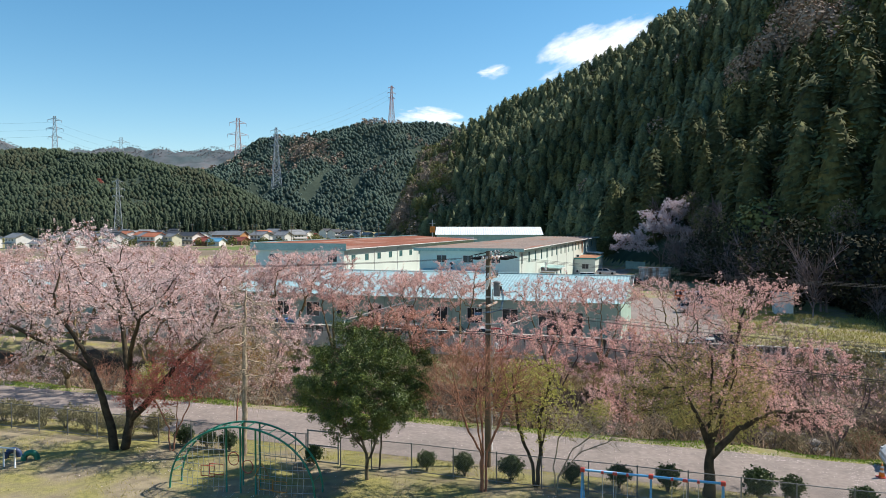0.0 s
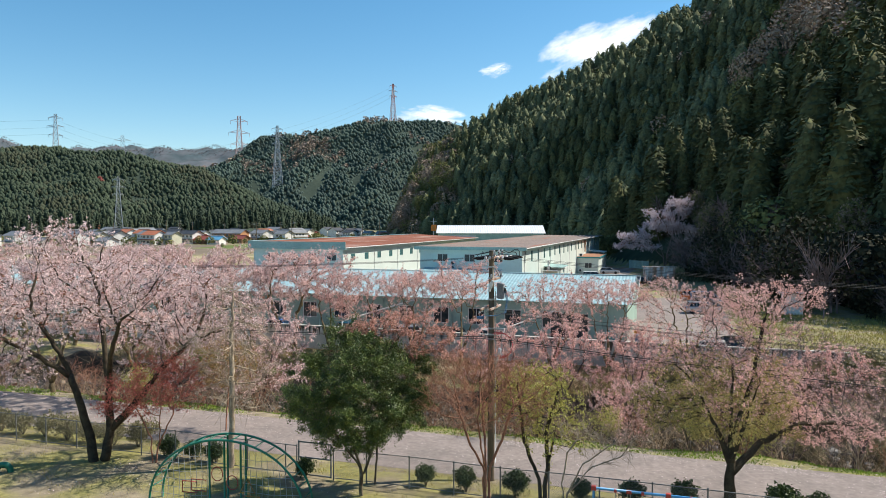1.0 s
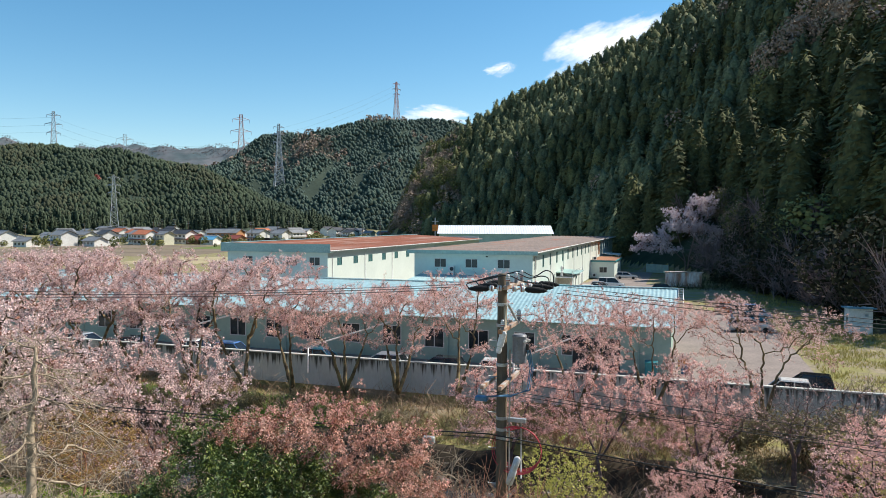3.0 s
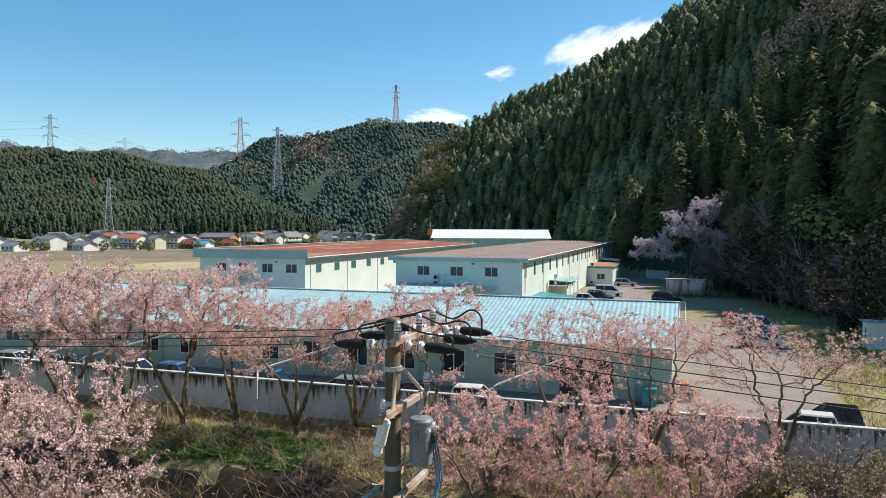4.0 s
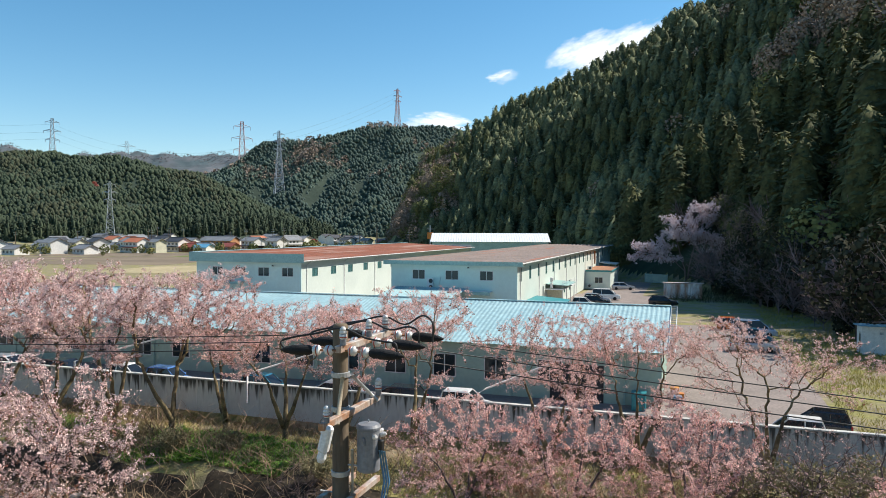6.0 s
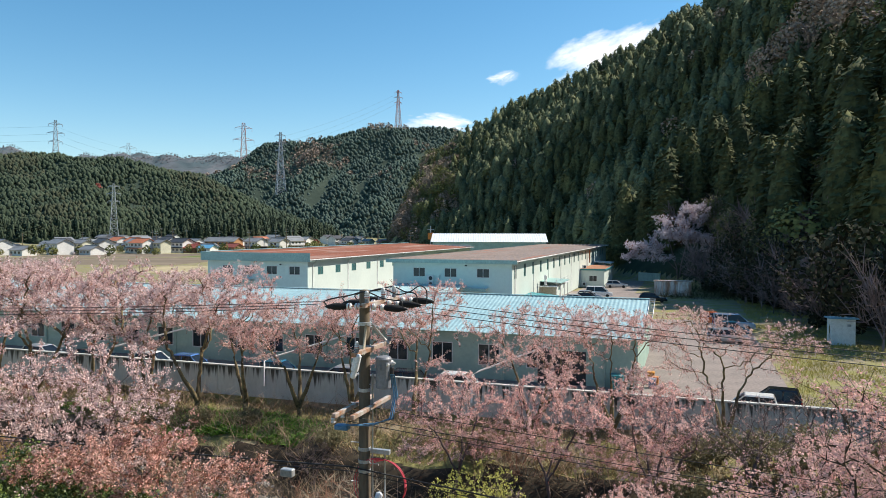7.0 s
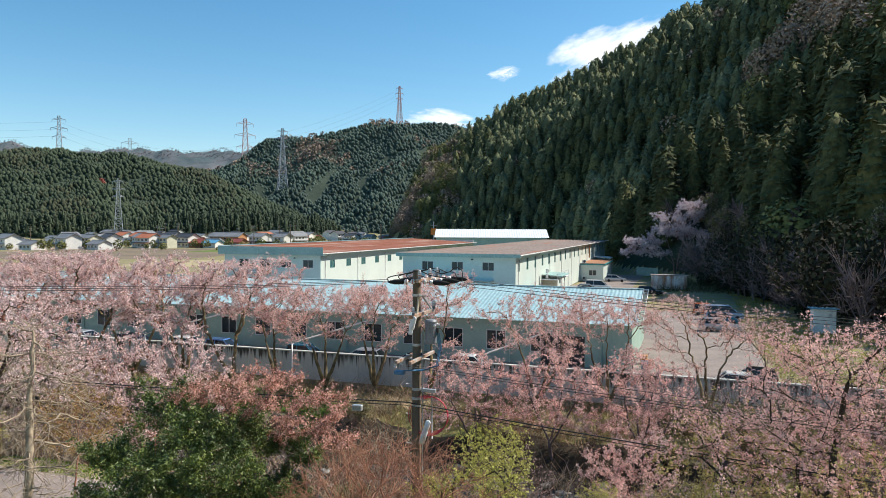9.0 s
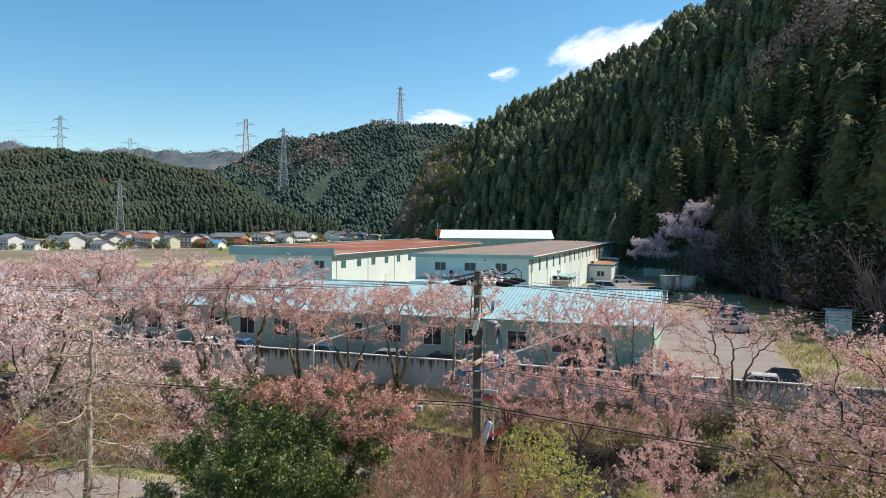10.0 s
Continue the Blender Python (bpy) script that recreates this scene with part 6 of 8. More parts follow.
low = [low_cherry(501, MAT["blossom_rose"], 26000), low_cherry(502, MAT["blossom"], 22000)]
for k, (x, y, m, a, s) in enumerate([(4.4, 58.4, 0, 20, 0.98), (9.4, 56.8, 0, 140, 1.0), (14.4, 55.2, 0, 260, 1.02), (20.2, 48.8, 0, 200, 1.0), (11.6, 47.6, 0, 80, 0.78), (26.5, 50.5, 0, 320, 0.95), (-13.4, 53.0, 1, 70, 1.38), (-18.6, 53.6, 1, 200, 1.2)]):
    stand(low[m], x, y, a, s, group="low cherry trees by the stream")
for o in low:
    drop_model(o)


def placed(model, x, y, turn=0.0, z=None):
    model.matrix_world = Matrix.Translation((x, y, (gz(x, y) if z is None else z))) @ Matrix.Rotation(radians(turn), 4, "Z")
    return model


def clumps(seed, n, centre, reach, lo, hi, weight):
    """Leaf masses set over the skin of an egg, for an uneven crown."""
    r = random.Random(seed)
    out = []
    for k in range(n):
        z = 1 - 2 * (k + 0.5) / n
        a, q = k * 2.4 + r.uniform(-0.4, 0.4), math.sqrt(1 - z * z)
        s = r.uniform(lo, hi)
        e = r.uniform(0.85, 1.1)
        out.append((centre[0] + reach[0] * q * math.cos(a) * e, centre[1] + reach[1] * q * math.sin(a) * e, centre[2] + reach[2] * z * e, s, s, s * 0.75, weight))
    return out


# the great old cherry inside the park fence
placed(tree_model("cherry_tree", 31,
                  [[(-0.2, 0, -0.3), (-0.45, 0.1, 1.2), (-1.0, 0.2, 3.0), (-1.9, 0.6, 4.8), (-3.7, 1.0, 7.2)], [(-1.5, 0.4, 4.0), (-3.0, -0.1, 5.2), (-5.0, -0.5, 6.4)], [(0.25, 0, -0.3), (0.5, 0.2, 1.6), (0.35, 0.4, 3.6), (-0.1, 0.8, 6.0), (-0.4, 1.0, 7.6)],
                   [(0.5, 0.2, 1.5), (1.5, 0.6, 2.6), (2.6, 1.2, 4.2), (4.2, 1.6, 5.8)], [(0.4, 0.4, 3.5), (0.9, -0.6, 5.2), (1.8, -1.4, 7.0)]],
                  [(-1.0, 0.8, 8.2, 5.8, 4.8, 2.3, 3), (-2.2, 0.8, 10.6, 2.4, 2.2, 1.3, 0.9), (4.4, 1.4, 7.0, 3.6, 3.2, 1.9, 1.6), (-5.8, 0.6, 6.4, 2.9, 3.0, 2.0, 1.2), (3.2, 0.5, 8.8, 3.0, 2.4, 1.3, 0.9), (-5.0, 0.4, 3.9, 2.2, 2.2, 0.9, 0.4)],
                  MAT["bark_dark"], "big old cherry tree in pale pink blossom inside the park fence",
                  [("crown", MAT["blossom_pale"], 62000, 0.06, 0.028), ("young_leaves", MAT["leaf_bronze"], 4000, 0.1, 0.04)], count=1500, kill=0.8, tip=0.019, power=1.96, max_r=0.34, twig_n=2, twig_len=0.7, twig_r=0.008, base_r=0.22, taper=9.5),
       -16.5, 36.1)
# red maple
placed(tree_model("maple_tree", 41, [[(0, 0, -0.3), (-0.1, 0, 1.2), (-0.7, 0.1, 2.4)], [(0.1, 0, -0.2), (0.3, 0, 1.0), (0.9, 0.2, 2.3)], [(0.3, 0, 0.9), (0.5, -0.4, 2.4)]],
                  [(0.2, 0, 3.6, 2.6, 2.3, 1.3, 3), (-1.6, 0, 2.9, 1.4, 1.4, 0.8, 1), (0.6, 0, 4.8, 1.6, 1.5, 0.8, 0.8)], MAT["bark_red"], "young maple with fine red spring leaves",
                  [("crown", MAT["leaf_red"], 15000, 0.08, 0.024)], count=800, step=0.25, kill=0.45, tip=0.008, max_r=0.09, twig_n=2, twig_len=0.5, twig_r=0.005), -13.8, 35.9)
# an amber shrub behind it
placed(tree_model("maple_tree", 42, [[(0, 0, -0.3), (0.1, 0, 1.2), (0.2, 0.1, 2.6)]], [(0.2, 0, 3.9, 2.0, 2.0, 1.7, 3)], MAT["bark_red"], "young tree with amber spring leaves beside the lane",
                  [("crown", MAT["leaf_amber"], 9000, 0.1, 0.026)], count=500, step=0.25, kill=0.5, tip=0.008, max_r=0.08, twig_n=2, twig_len=0.5, twig_r=0.005), -12.6, 43.2)
# bare straight tree with drooping limbs
placed(tree_model("bare_tree", 51, [[(0, 0, -0.3), (0.02, 0.2, 3), (-0.05, 0.45, 6), (0, 0.6, 8.2)]],
                  [(0, 0.4, 5.6, 2.6, 2.6, 2.2, 3), (0, 0.5, 7.6, 1.5, 1.5, 1.4, 1.2), (0, 0.2, 3.6, 2.2, 2.2, 0.9, 0.8)], MAT["bark_pale"], "bare tree with a straight pale trunk and drooping twigs",
                  count=560, step=0.3, kill=0.55, reach=2.6, droop=0.22, tip=0.017, power=2.0, max_r=0.135, twig_n=3, twig_len=1.0, twig_r=0.010, base_r=0.14, taper=9.0), -9.98, 35.5)
# broad evergreen
placed(tree_model("evergreen_tree", 61, [[(0, 0, -0.3), (-0.1, 0, 1.2), (-0.5, 0.1, 2.6), (-0.7, 0.2, 4.0)], [(0.1, 0.1, 1.0), (0.6, 0.3, 2.4), (0.9, 0.2, 3.8)], [(-0.1, 0, 1.2), (-0.9, -0.4, 2.6)]],
                  [(0, 0, 4.5, 2.4, 2.3, 1.9, 2), (-0.8, 0, 7.2, 0.85, 0.85, 0.8, 0.5), *clumps(66, 28, (0, 0, 4.5), (2.75, 2.65, 2.15), 0.75, 1.1, 0.7)],
                  MAT["bark"], "dense evergreen tree with glossy dark green leaves",
                  [("crown", MAT["leaf_dark"], 165000, 0.09, 0.034, 0.5, lambda m, r: np.sin(m[:, 0] * 4.6 + 1.2 * np.sin(m[:, 2] * 2.7)) * np.sin(m[:, 1] * 4.6 + 2) + 0.8 * np.sin(m[:, 2] * 5.2 + m[:, 0] * 2) + r.normal(0, 0.25, len(m)) > -0.25)], count=1500, step=0.3, kill=0.42, tip=0.01, power=2.5, max_r=0.15, twig_n=2, twig_len=0.4, category="tree"), -3.4, 32.0)
# slim cherry that leans over it
placed(tree_model("cherry_tree", 62, [[(0, 0, -0.3), (0.1, 0.1, 2), (0.4, 0.2, 4.2), (0.7, 0.1, 6.0)]],
                  [(0.9, -0.9, 7.4, 1.9, 1.4, 0.55, 3), (-0.4, -0.9, 7.1, 1.0, 1.0, 0.4, 0.7), (2.4, -0.9, 6.8, 1.5, 1.5, 0.6, 1.6), (3.2, -1.2, 6.0, 1.0, 1.0, 0.6, 0.8)], MAT["bark"], "slim cherry tree with coral blossom and bronze young leaves",
                  [("crown", MAT["blossom_coral"], 19000, 0.05, 0.018), ("young_leaves", MAT["leaf_bronze"], 9000, 0.06, 0.018)], count=420, step=0.28, kill=0.5, tip=0.01, max_r=0.12, twig_n=2, twig_len=0.45), -3.0, 33.4)


# bare reddish tree, vase-shaped
def vase(rng_seed, n, high, wide, fork):
    r = random.Random(rng_seed)
    out = []
    for k in range(n):
        a = 2 * math.pi * k / n + r.uniform(-0.4, 0.4)
        s = wide * r.uniform(0.5, 1.0)
        out.append([(0.10 * math.cos(a), 0.10 * math.sin(a), -0.3), (0.12 * math.cos(a), 0.12 * math.sin(a), fork), (s * 0.4 * math.cos(a), s * 0.4 * math.sin(a), high * 0.45), (s * 0.75 * math.cos(a), s * 0.75 * math.sin(a), high * 0.7)])
    return out


placed(tree_model("bare_tree", 71, vase(7, 4, 5.7, 2.2, 1.7), [(0, 0, 4.6, 2.7, 2.4, 1.4, 3), (0, 0, 5.8, 1.8, 1.7, 0.6, 1)], MAT["bark_red"], "bare tree with a spray of fine reddish twigs",
                  count=1300, step=0.24, kill=0.38, tip=0.0085, power=2.05, max_r=0.12, twig_n=4, twig_len=0.75, twig_r=0.0065, spread=0.32), 1.75, 30.5)
# tree with dark forked trunk and yellow-green young leaves
placed(tree_model("young_leaf_tree", 81, [[(0, 0, -0.3), (-0.1, 0, 1.0), (-0.7, 0, 2.6), (-0.9, 0.2, 4.3)], [(0.1, 0, -0.2), (0.25, 0, 1.4), (0.2, 0.1, 2.9), (0.7, 0.2, 4.6)], [(0.2, 0, 1.3), (0.6, 0.1, 3.2)]],
                  [(0, 0, 4.2, 2.0, 1.9, 1.9, 3), (0.8, 0, 3.0, 1.4, 1.4, 0.8, 1)], MAT["bark_dark"], "forked dark tree with sparse yellow-green young leaves",
                  [("crown", MAT["leaf_lime"], 6500, 0.1, 0.03)], count=420, step=0.28, kill=0.55, tip=0.017, power=2.0, max_r=0.2, twig_n=2, twig_len=0.5), 4.05, 31.3)
# arching bare shrub
placed(tree_model("bare_shrub", 91, [[(0, 0, -0.2), (0.1, 0, 0.8), (0.7, 0, 2.0), (1.9, 0, 2.8)], [(0.05, 0.1, -0.2), (-0.1, 0, 1.2), (0.1, 0.1, 2.4), (0.7, 0.1, 3.2)], [(0.1, 0, 0.8), (1.1, 0.2, 1.8), (2.2, 0.2, 2.2)]],
                  [(1.8, 0, 2.9, 1.9, 1.0, 0.6, 2), (0.4, 0, 3.2, 0.9, 0.8, 0.7, 1)], MAT["bark_pale"], "bare shrub with arching grey-brown stems", count=420, step=0.25, kill=0.36, tip=0.010,
                  max_r=0.08, twig_n=3, twig_len=0.55, twig_r=0.009, category="shrub", spread=0.5), 4.8, 30.0)
# big mixed tree outside the fence: olive young leaves and pink blossom
placed(tree_model("cherry_tree", 101, [[(0, 0, -0.3), (0.05, 0, 2.2), (0.15, 0.3, 3.8), (0.3, 0.6, 6.0)], [(0.05, 0, 2.1), (-0.3, 0.3, 3.2), (-1.1, 0.7, 5.0)], [(0.05, 0, 2.3), (0.4, -0.3, 3.6), (0.7, -0.6, 5.0)], [(0.1, 0, 1.8), (1.6, 0.8, 2.7), (3.4, 1.2, 3.4), (5.2, 1.6, 3.3)],
                                       [(0.3, 0.3, 3.3), (1.3, 1.0, 5.2), (2.0, 1.7, 7.4)]],
                  [(-0.3, 0.9, 5.0, 3.3, 3.2, 2.3, 3), (1.6, 1.8, 7.9, 2.3, 2.2, 1.2, 1.5), (3.0, 1.7, 8.6, 1.9, 1.8, 0.8, 1.1), (-0.8, 2.0, 6.6, 2.0, 2.0, 1.0, 0.8), (4.6, 1.5, 3.2, 2.7, 2.0, 0.9, 1.7), (2.6, 1.2, 4.6, 2.0, 2.0, 1.2, 1), (0.4, 1.2, 8.7, 1.6, 1.6, 0.8, 0.8), (-2.6, 0.8, 4.2, 1.4, 1.4, 1.0, 0.7)],
                  MAT["bark_dark"], "big cherry with pink blossom and olive young leaves beyond the fence",
                  [("crown", MAT["blossom_warm"], 38000, 0.06, 0.024, 0.8, lambda m, r: (m[:, 2] > 5.0 + r.normal(0, 0.8, len(m))) | (m[:, 0] > 2.4)),
                   ("young_leaves", MAT["leaf_olive"], 28000, 0.12, 0.026, 0.8, lambda m, r: (m[:, 2] < 5.8 + r.normal(0, 0.8, len(m))) & (m[:, 0] < 3.2))], count=1400, step=0.3, kill=0.6, tip=0.0135, power=2.05, max_r=0.2, twig_n=3, twig_len=0.6, twig_r=0.007, spread=0.6, base_r=0.27, taper=4.6), 11.5, 30.6)
# bare twiggy trees on the right bank
bare = tree_model("bare_tree", 111, [[(0, 0, -0.3), (0.1, 0, 1.3), (-0.4, 0.1, 2.6)], [(0.1, 0, 1.1), (0.9, 0, 2.4), (1.8, 0.2, 3.2)]], [(0, 0, 4.0, 3.6, 3.0, 1.5, 3), (1, 0, 5.2, 2.2, 2, 0.8, 1)],
                  MAT["bark_grey"], "bare tree with a tangle of grey-purple twigs on the stream bank", [("crown", MAT["blossom_deep"], 2000, 0.06, 0.022)], count=800, step=0.3, kill=0.5, tip=0.011, max_r=0.24, base_r=0.16, twig_n=2,
                  twig_len=0.6, twig_r=0.009, spread=0.6)
for x, y, a, s in ((22.8, 41.5, 0, 1.15), (30, 44, 120, 1.1), (28, 55, 200, 1.0), (19.0, 54.6, 40, 0.9), (23.2, 53.0, 160, 0.95), (16.0, 57.0, 300, 0.75), (-4.5, 46.5, 250, 0.7), (6.0, 45.8, 90, 0.72)):
    stand(bare, x, y, a, s, group="bare trees on the stream bank")
drop_model(bare)


def shrub_model(seed, w, h, mat, n, label, size=0.035, name="shrub"):
    ob = thing(name, Matrix.Identity(4), label, "shrub")
    r = random.Random(seed)
    blobs = [(r.uniform(-0.15, 0.15) * w, r.uniform(-0.15, 0.15) * w, h * r.uniform(0.5, 0.66), w * r.uniform(0.34, 0.48), w * r.uniform(0.34, 0.48), h * r.uniform(0.28, 0.38), 1) for _ in range(3)]
    v, f = [], []
    for k in range(7):
        a = k * 0.9 + r.random()
        tube_into(v, f, [(0, 0, -0.1), (0.12 * w * math.cos(a), 0.12 * w * math.sin(a), h * 0.35), (0.36 * w * math.cos(a), 0.36 * w * math.sin(a), h * 0.75)], [0.02, 0.013, 0.005], 4)
    part("stem", mesh_from("stem", v, f, MAT["bark"]), None, ob)
    part("foliage", leaf_ball(seed, blobs, n, size, mat), None, ob)
    return ob


bush = [shrub_model(201 + k, 0.95, 1.0, MAT["hedge"], 900, "clipped dark green bush beside the fence", name="bush") for k in range(2)]
for k, (x, y) in enumerate([(-0.75, 33.4), (1.0, 32.75), (3.06, 32.2), (5.74, 31.7), (7.8, 31.3), (9.85, 31.0), (-6.2, 34.2), (-10.9, 36.2)]):
    stand(bush[k % 2], x, y, 70 * k, 1.0 + 0.12 * (k % 3), group="bushes along the fence")
for k, (x, y, s) in enumerate([(13.6, 30.3, 1.5), (15.0, 30.2, 1.2), (17.5, 29.4, 1.1), (-13.4, 37.0, 1.15), (-12.2, 36.6, 1.0)]):
    stand(bush[k % 2], x, y, 50 * k, s, label="loose dark green shrub outside the fence", group="bushes along the fence")
for o in bush:
    drop_model(o)
hedge = [shrub_model(211 + k, 1.9, 1.35, MAT["leaf_scrub"], 1100, "overgrown olive shrub behind the fence", 0.033, name="hedge_shrub") for k in range(2)]
for k, u in enumerate(np.arange(-44, -25.5, 1.55)):
    p = site(u, 32.0)
    stand(hedge[k % 2], p.x, p.y, 90 * k, 0.9 + 0.15 * ((k * 7) % 3) / 2, group="overgrown shrubs by the fence")
for k, (u, v, s) in enumerate([(-33, 59.5, 1.2), (-29.5, 61, 1.1), (-37, 60, 1.2), (-22, 58, 1.2), (-13, 58.5, 1.3), (-2, 57, 1.6), (4, 60, 1.8), (9, 63, 1.9), (14, 61, 1.8), (1, 52, 1.4), (7, 50, 1.5), (12, 53, 1.6), (17, 57, 1.9), (-17, 46, 1.2), (-6, 45.5, 1.2)]):
    p = site(u, v)
    stand(hedge[k % 2], p.x, p.y, 40 * k, s, label="overgrown olive shrub on the stream bank", group="shrubs on the stream bank")
for k, (x, y, s) in enumerate([(17.4, 58.0, 1.9), (20.6, 57.0, 2.2), (24.0, 57.0, 2.4), (28.0, 56.5, 2.6), (33.5, 58.0, 2.8), (22.0, 53.0, 1.7)]):
    stand(hedge[k % 2], x, y, 65 * k, s, label="big overgrown olive shrub below the wall", group="shrubs on the stream bank")
for o in hedge:
    drop_model(o)
lime = shrub_model(221, 2.6, 3.2, MAT["leaf_lime"], 2000, "loose yellow-green shrub on the stream bank", 0.019, name="lime_shrub")
for x, y, s in ((5.4, 43.5, 1.6), (9.4, 43.2, 0.9), (13.5, 41.0, 1.0), (2.5, 44.5, 0.7), (17.5, 41.5, 1.1), (-19.5, 48, 1.0)):
    stand(lime, x, y, 60 * x, s, group="yellow-green shrubs")
drop_model(lime)


# bare brown thickets along both banks
def thicket_model(seed, high, wide, bark):
    return tree_model("bare_shrub", seed, vase(seed, 5, high, wide, 0.5), [(0, 0, high * 0.68, wide, wide, high * 0.3, 3)], bark, "bare brown thicket shrub on the stream bank",
                      count=220, step=0.3, kill=0.45, tip=0.008, power=2.1, max_r=0.05, twig_n=3, twig_len=0.6, twig_r=0.007, category="shrub", spread=0.6)


thickets = [thicket_model(401, 3.2, 1.5, MAT["bark_red"]), thicket_model(402, 2.6, 1.7, MAT["bark_grey"]), thicket_model(403, 3.6, 1.6, MAT["bark_pale"])]
bank_rng = random.Random(77)
for k in range(64):
    u = -52 + 80 * (k * 0.618 % 1)
    v = bank_rng.choice((bank_rng.uniform(42.8, 46), bank_rng.uniform(54.0, 57.6), bank_rng.uniform(43, 46)))
    if v > 53 and k % 3:
        continue
    p = site(u, v)
    stand(thickets[bank_rng.randrange(3)], p.x, p.y, bank_rng.uniform(0, 360), bank_rng.uniform(0.75, 1.25), group="thickets on the stream banks")
for o in thickets:
    drop_model(o)


def blades(name, seed, spots, lo, hi, width, lean, mat, label, category):
    """Many thin bent blades or stalks, each two quads, in one mesh."""
    rng = np.random.default_rng(seed)
    n = len(spots)
    h = rng.uniform(lo, hi, n)[:, None]
    a = rng.uniform(0, 6.283, n)
    side = np.stack([np.cos(a), np.sin(a), np.zeros(n)], 1) * width
    d = rng.normal(0, lean, (n, 3))
    d[:, 2] = 1
    mid = spots + d * h * 0.55
    d2 = d + rng.normal(0, lean, (n, 3)) * 1.4
    d2[:, 2] = 0.75
    tip = mid + d2 * h * 0.5
    quad = np.stack([spots - side, spots + side, mid + side * 0.8, mid - side * 0.8, tip], 1).reshape(-1, 3)
    b = np.arange(n)[:, None] * 5
    loops = np.concatenate([b + np.array([[0, 1, 2, 3]]), b + np.array([[3, 2, 4]])], 1).ravel()
    starts = (np.arange(n)[:, None] * 7 + np.array([[0, 4]])).ravel()
    me = bpy.data.meshes.new(name)
    me.vertices.add(n * 5)
    me.vertices.foreach_set("co", quad.ravel())
    me.loops.add(n * 7)
    me.loops.foreach_set("vertex_index", loops.astype(np.int32))
    me.polygons.add(n * 2)
    me.polygons.foreach_set("loop_start", starts.astype(np.int32))
    me.materials.append(mat)
    me.update()
    return tagged(new(name, me), label, category, kind="stuff")


def strewn(seed, u0, u1, v0, v1, n, patch=0.0, scale=2.0, lift=0.0):
    rng = np.random.default_rng(seed)
    u, v = rng.uniform(u0, u1, n), rng.uniform(v0, v1, n)
    x, y = u * CG + v * SG, -u * SG + v * CG
    if patch:
        ok = wobble(x, y, scale, seed) + rng.normal(0, 0.3, n) > patch
        x, y = x[ok], y[ok]
    return np.stack([x, y, ground_height(x, y) + lift], 1)


def off_scarp(p):
    """Thins the stalks out where the far bank breaks off steeply."""
    v = p[:, 0] * SG + p[:, 1] * CG
    rng = np.random.default_rng(3)
    return p[(v < 53.2) | (v > 59.6) | (rng.random(len(p)) < 0.5)]


blades("dry_brush", 1, off_scarp(np.concatenate([strewn(1, -55, 30, 42.8, 61.5, 23000, -0.5, 2.6), strewn(2, -55, 30, 58, 66.4, 9000, 0.1, 1.8)])), 0.6, 2.1, 0.019, 0.85, MAT["brush"], "dry brown brambles and stalks on the stream banks", "brush")
blades("verge_grass", 2, strewn(3, -60, 36, 40.5, 42.9, 22000, -0.6, 1.5), 0.05, 0.15, 0.022, 0.4, MAT["grass_blade"], "fresh green grass along the lane", "grass")
blades("bank_grass", 3, strewn(4, -55, 25, 58.6, 66.4, 32000, -0.7, 2.1), 0.15, 0.4, 0.022, 0.4, MAT["grass_straw"], "yellowish dry grass below the wall", "grass")
blades("bank_weeds", 4, np.concatenate([strewn(5, -36, -25, 58.5, 63.8, 11000, 0.0, 1.3), strewn(6, -46, -40, 60, 64, 2500, 0.2, 1.3)]), 0.15, 0.42, 0.05, 0.8, MAT["weed"], "patch of bright green weeds on the bank", "weeds")
blades("yard_grass", 5, np.concatenate([strewn(7, 6, 26, 68, 103, 18000, -0.6, 2.5), strewn(8, 6.2, 16, 104, 150, 9000, -0.3, 3)]), 0.12, 0.4, 0.026, 0.4, MAT["grass_dry"], "tall yellow-green grass beside the yard", "grass")
blades("park_grass", 6, np.concatenate([strewn(9, -50, 20, 22, 30.6, 20000, 0.2, 2.0), strewn(10, -50, 20, 30.8, 34.3, 16000, -0.2, 1.5)]), 0.04, 0.12, 0.012, 0.5, MAT["grass_dry"], "short worn grass of the park", "grass")


def petals():
    rng = np.random.default_rng(31)
    spots = np.concatenate([strewn(32, -60, 30, 39.6, 41.0, 9000, -0.4, 1.2, 0.036), strewn(33, -60, 30, 34.4, 40, 2500, 0, 1, 0.036), strewn(34, -45, 5, 22, 30, 9000, 0.75, 1.9, 0.012), strewn(35, 8, 26, 36, 41, 4000, -0.2, 1, 0.036), strewn(36, -45, 25, 41, 66, 6000, -0.2, 2, 0.03)])
    n = len(spots)
    a = rng.uniform(0, 6.283, n)
    s = rng.uniform(0.012, 0.035, n)[:, None]
    d1 = np.stack([np.cos(a), np.sin(a), rng.normal(0, 0.2, n)], 1) * s
    d2 = np.stack([-np.sin(a), np.cos(a), rng.normal(0, 0.2, n)], 1) * s
    quad = np.stack([spots - d1, spots + d2 * 0.7, spots + d1, spots - d2 * 0.7], 1).reshape(-1, 3)
    me = mesh_from("fallen_petals", quad, [tuple(range(4 * k, 4 * k + 4)) for k in range(n)], MAT["petal"])
    tagged(new("fallen_petals", me), "drifts of fallen pale petals on lane and grass", "petals", kind="stuff")


petals()


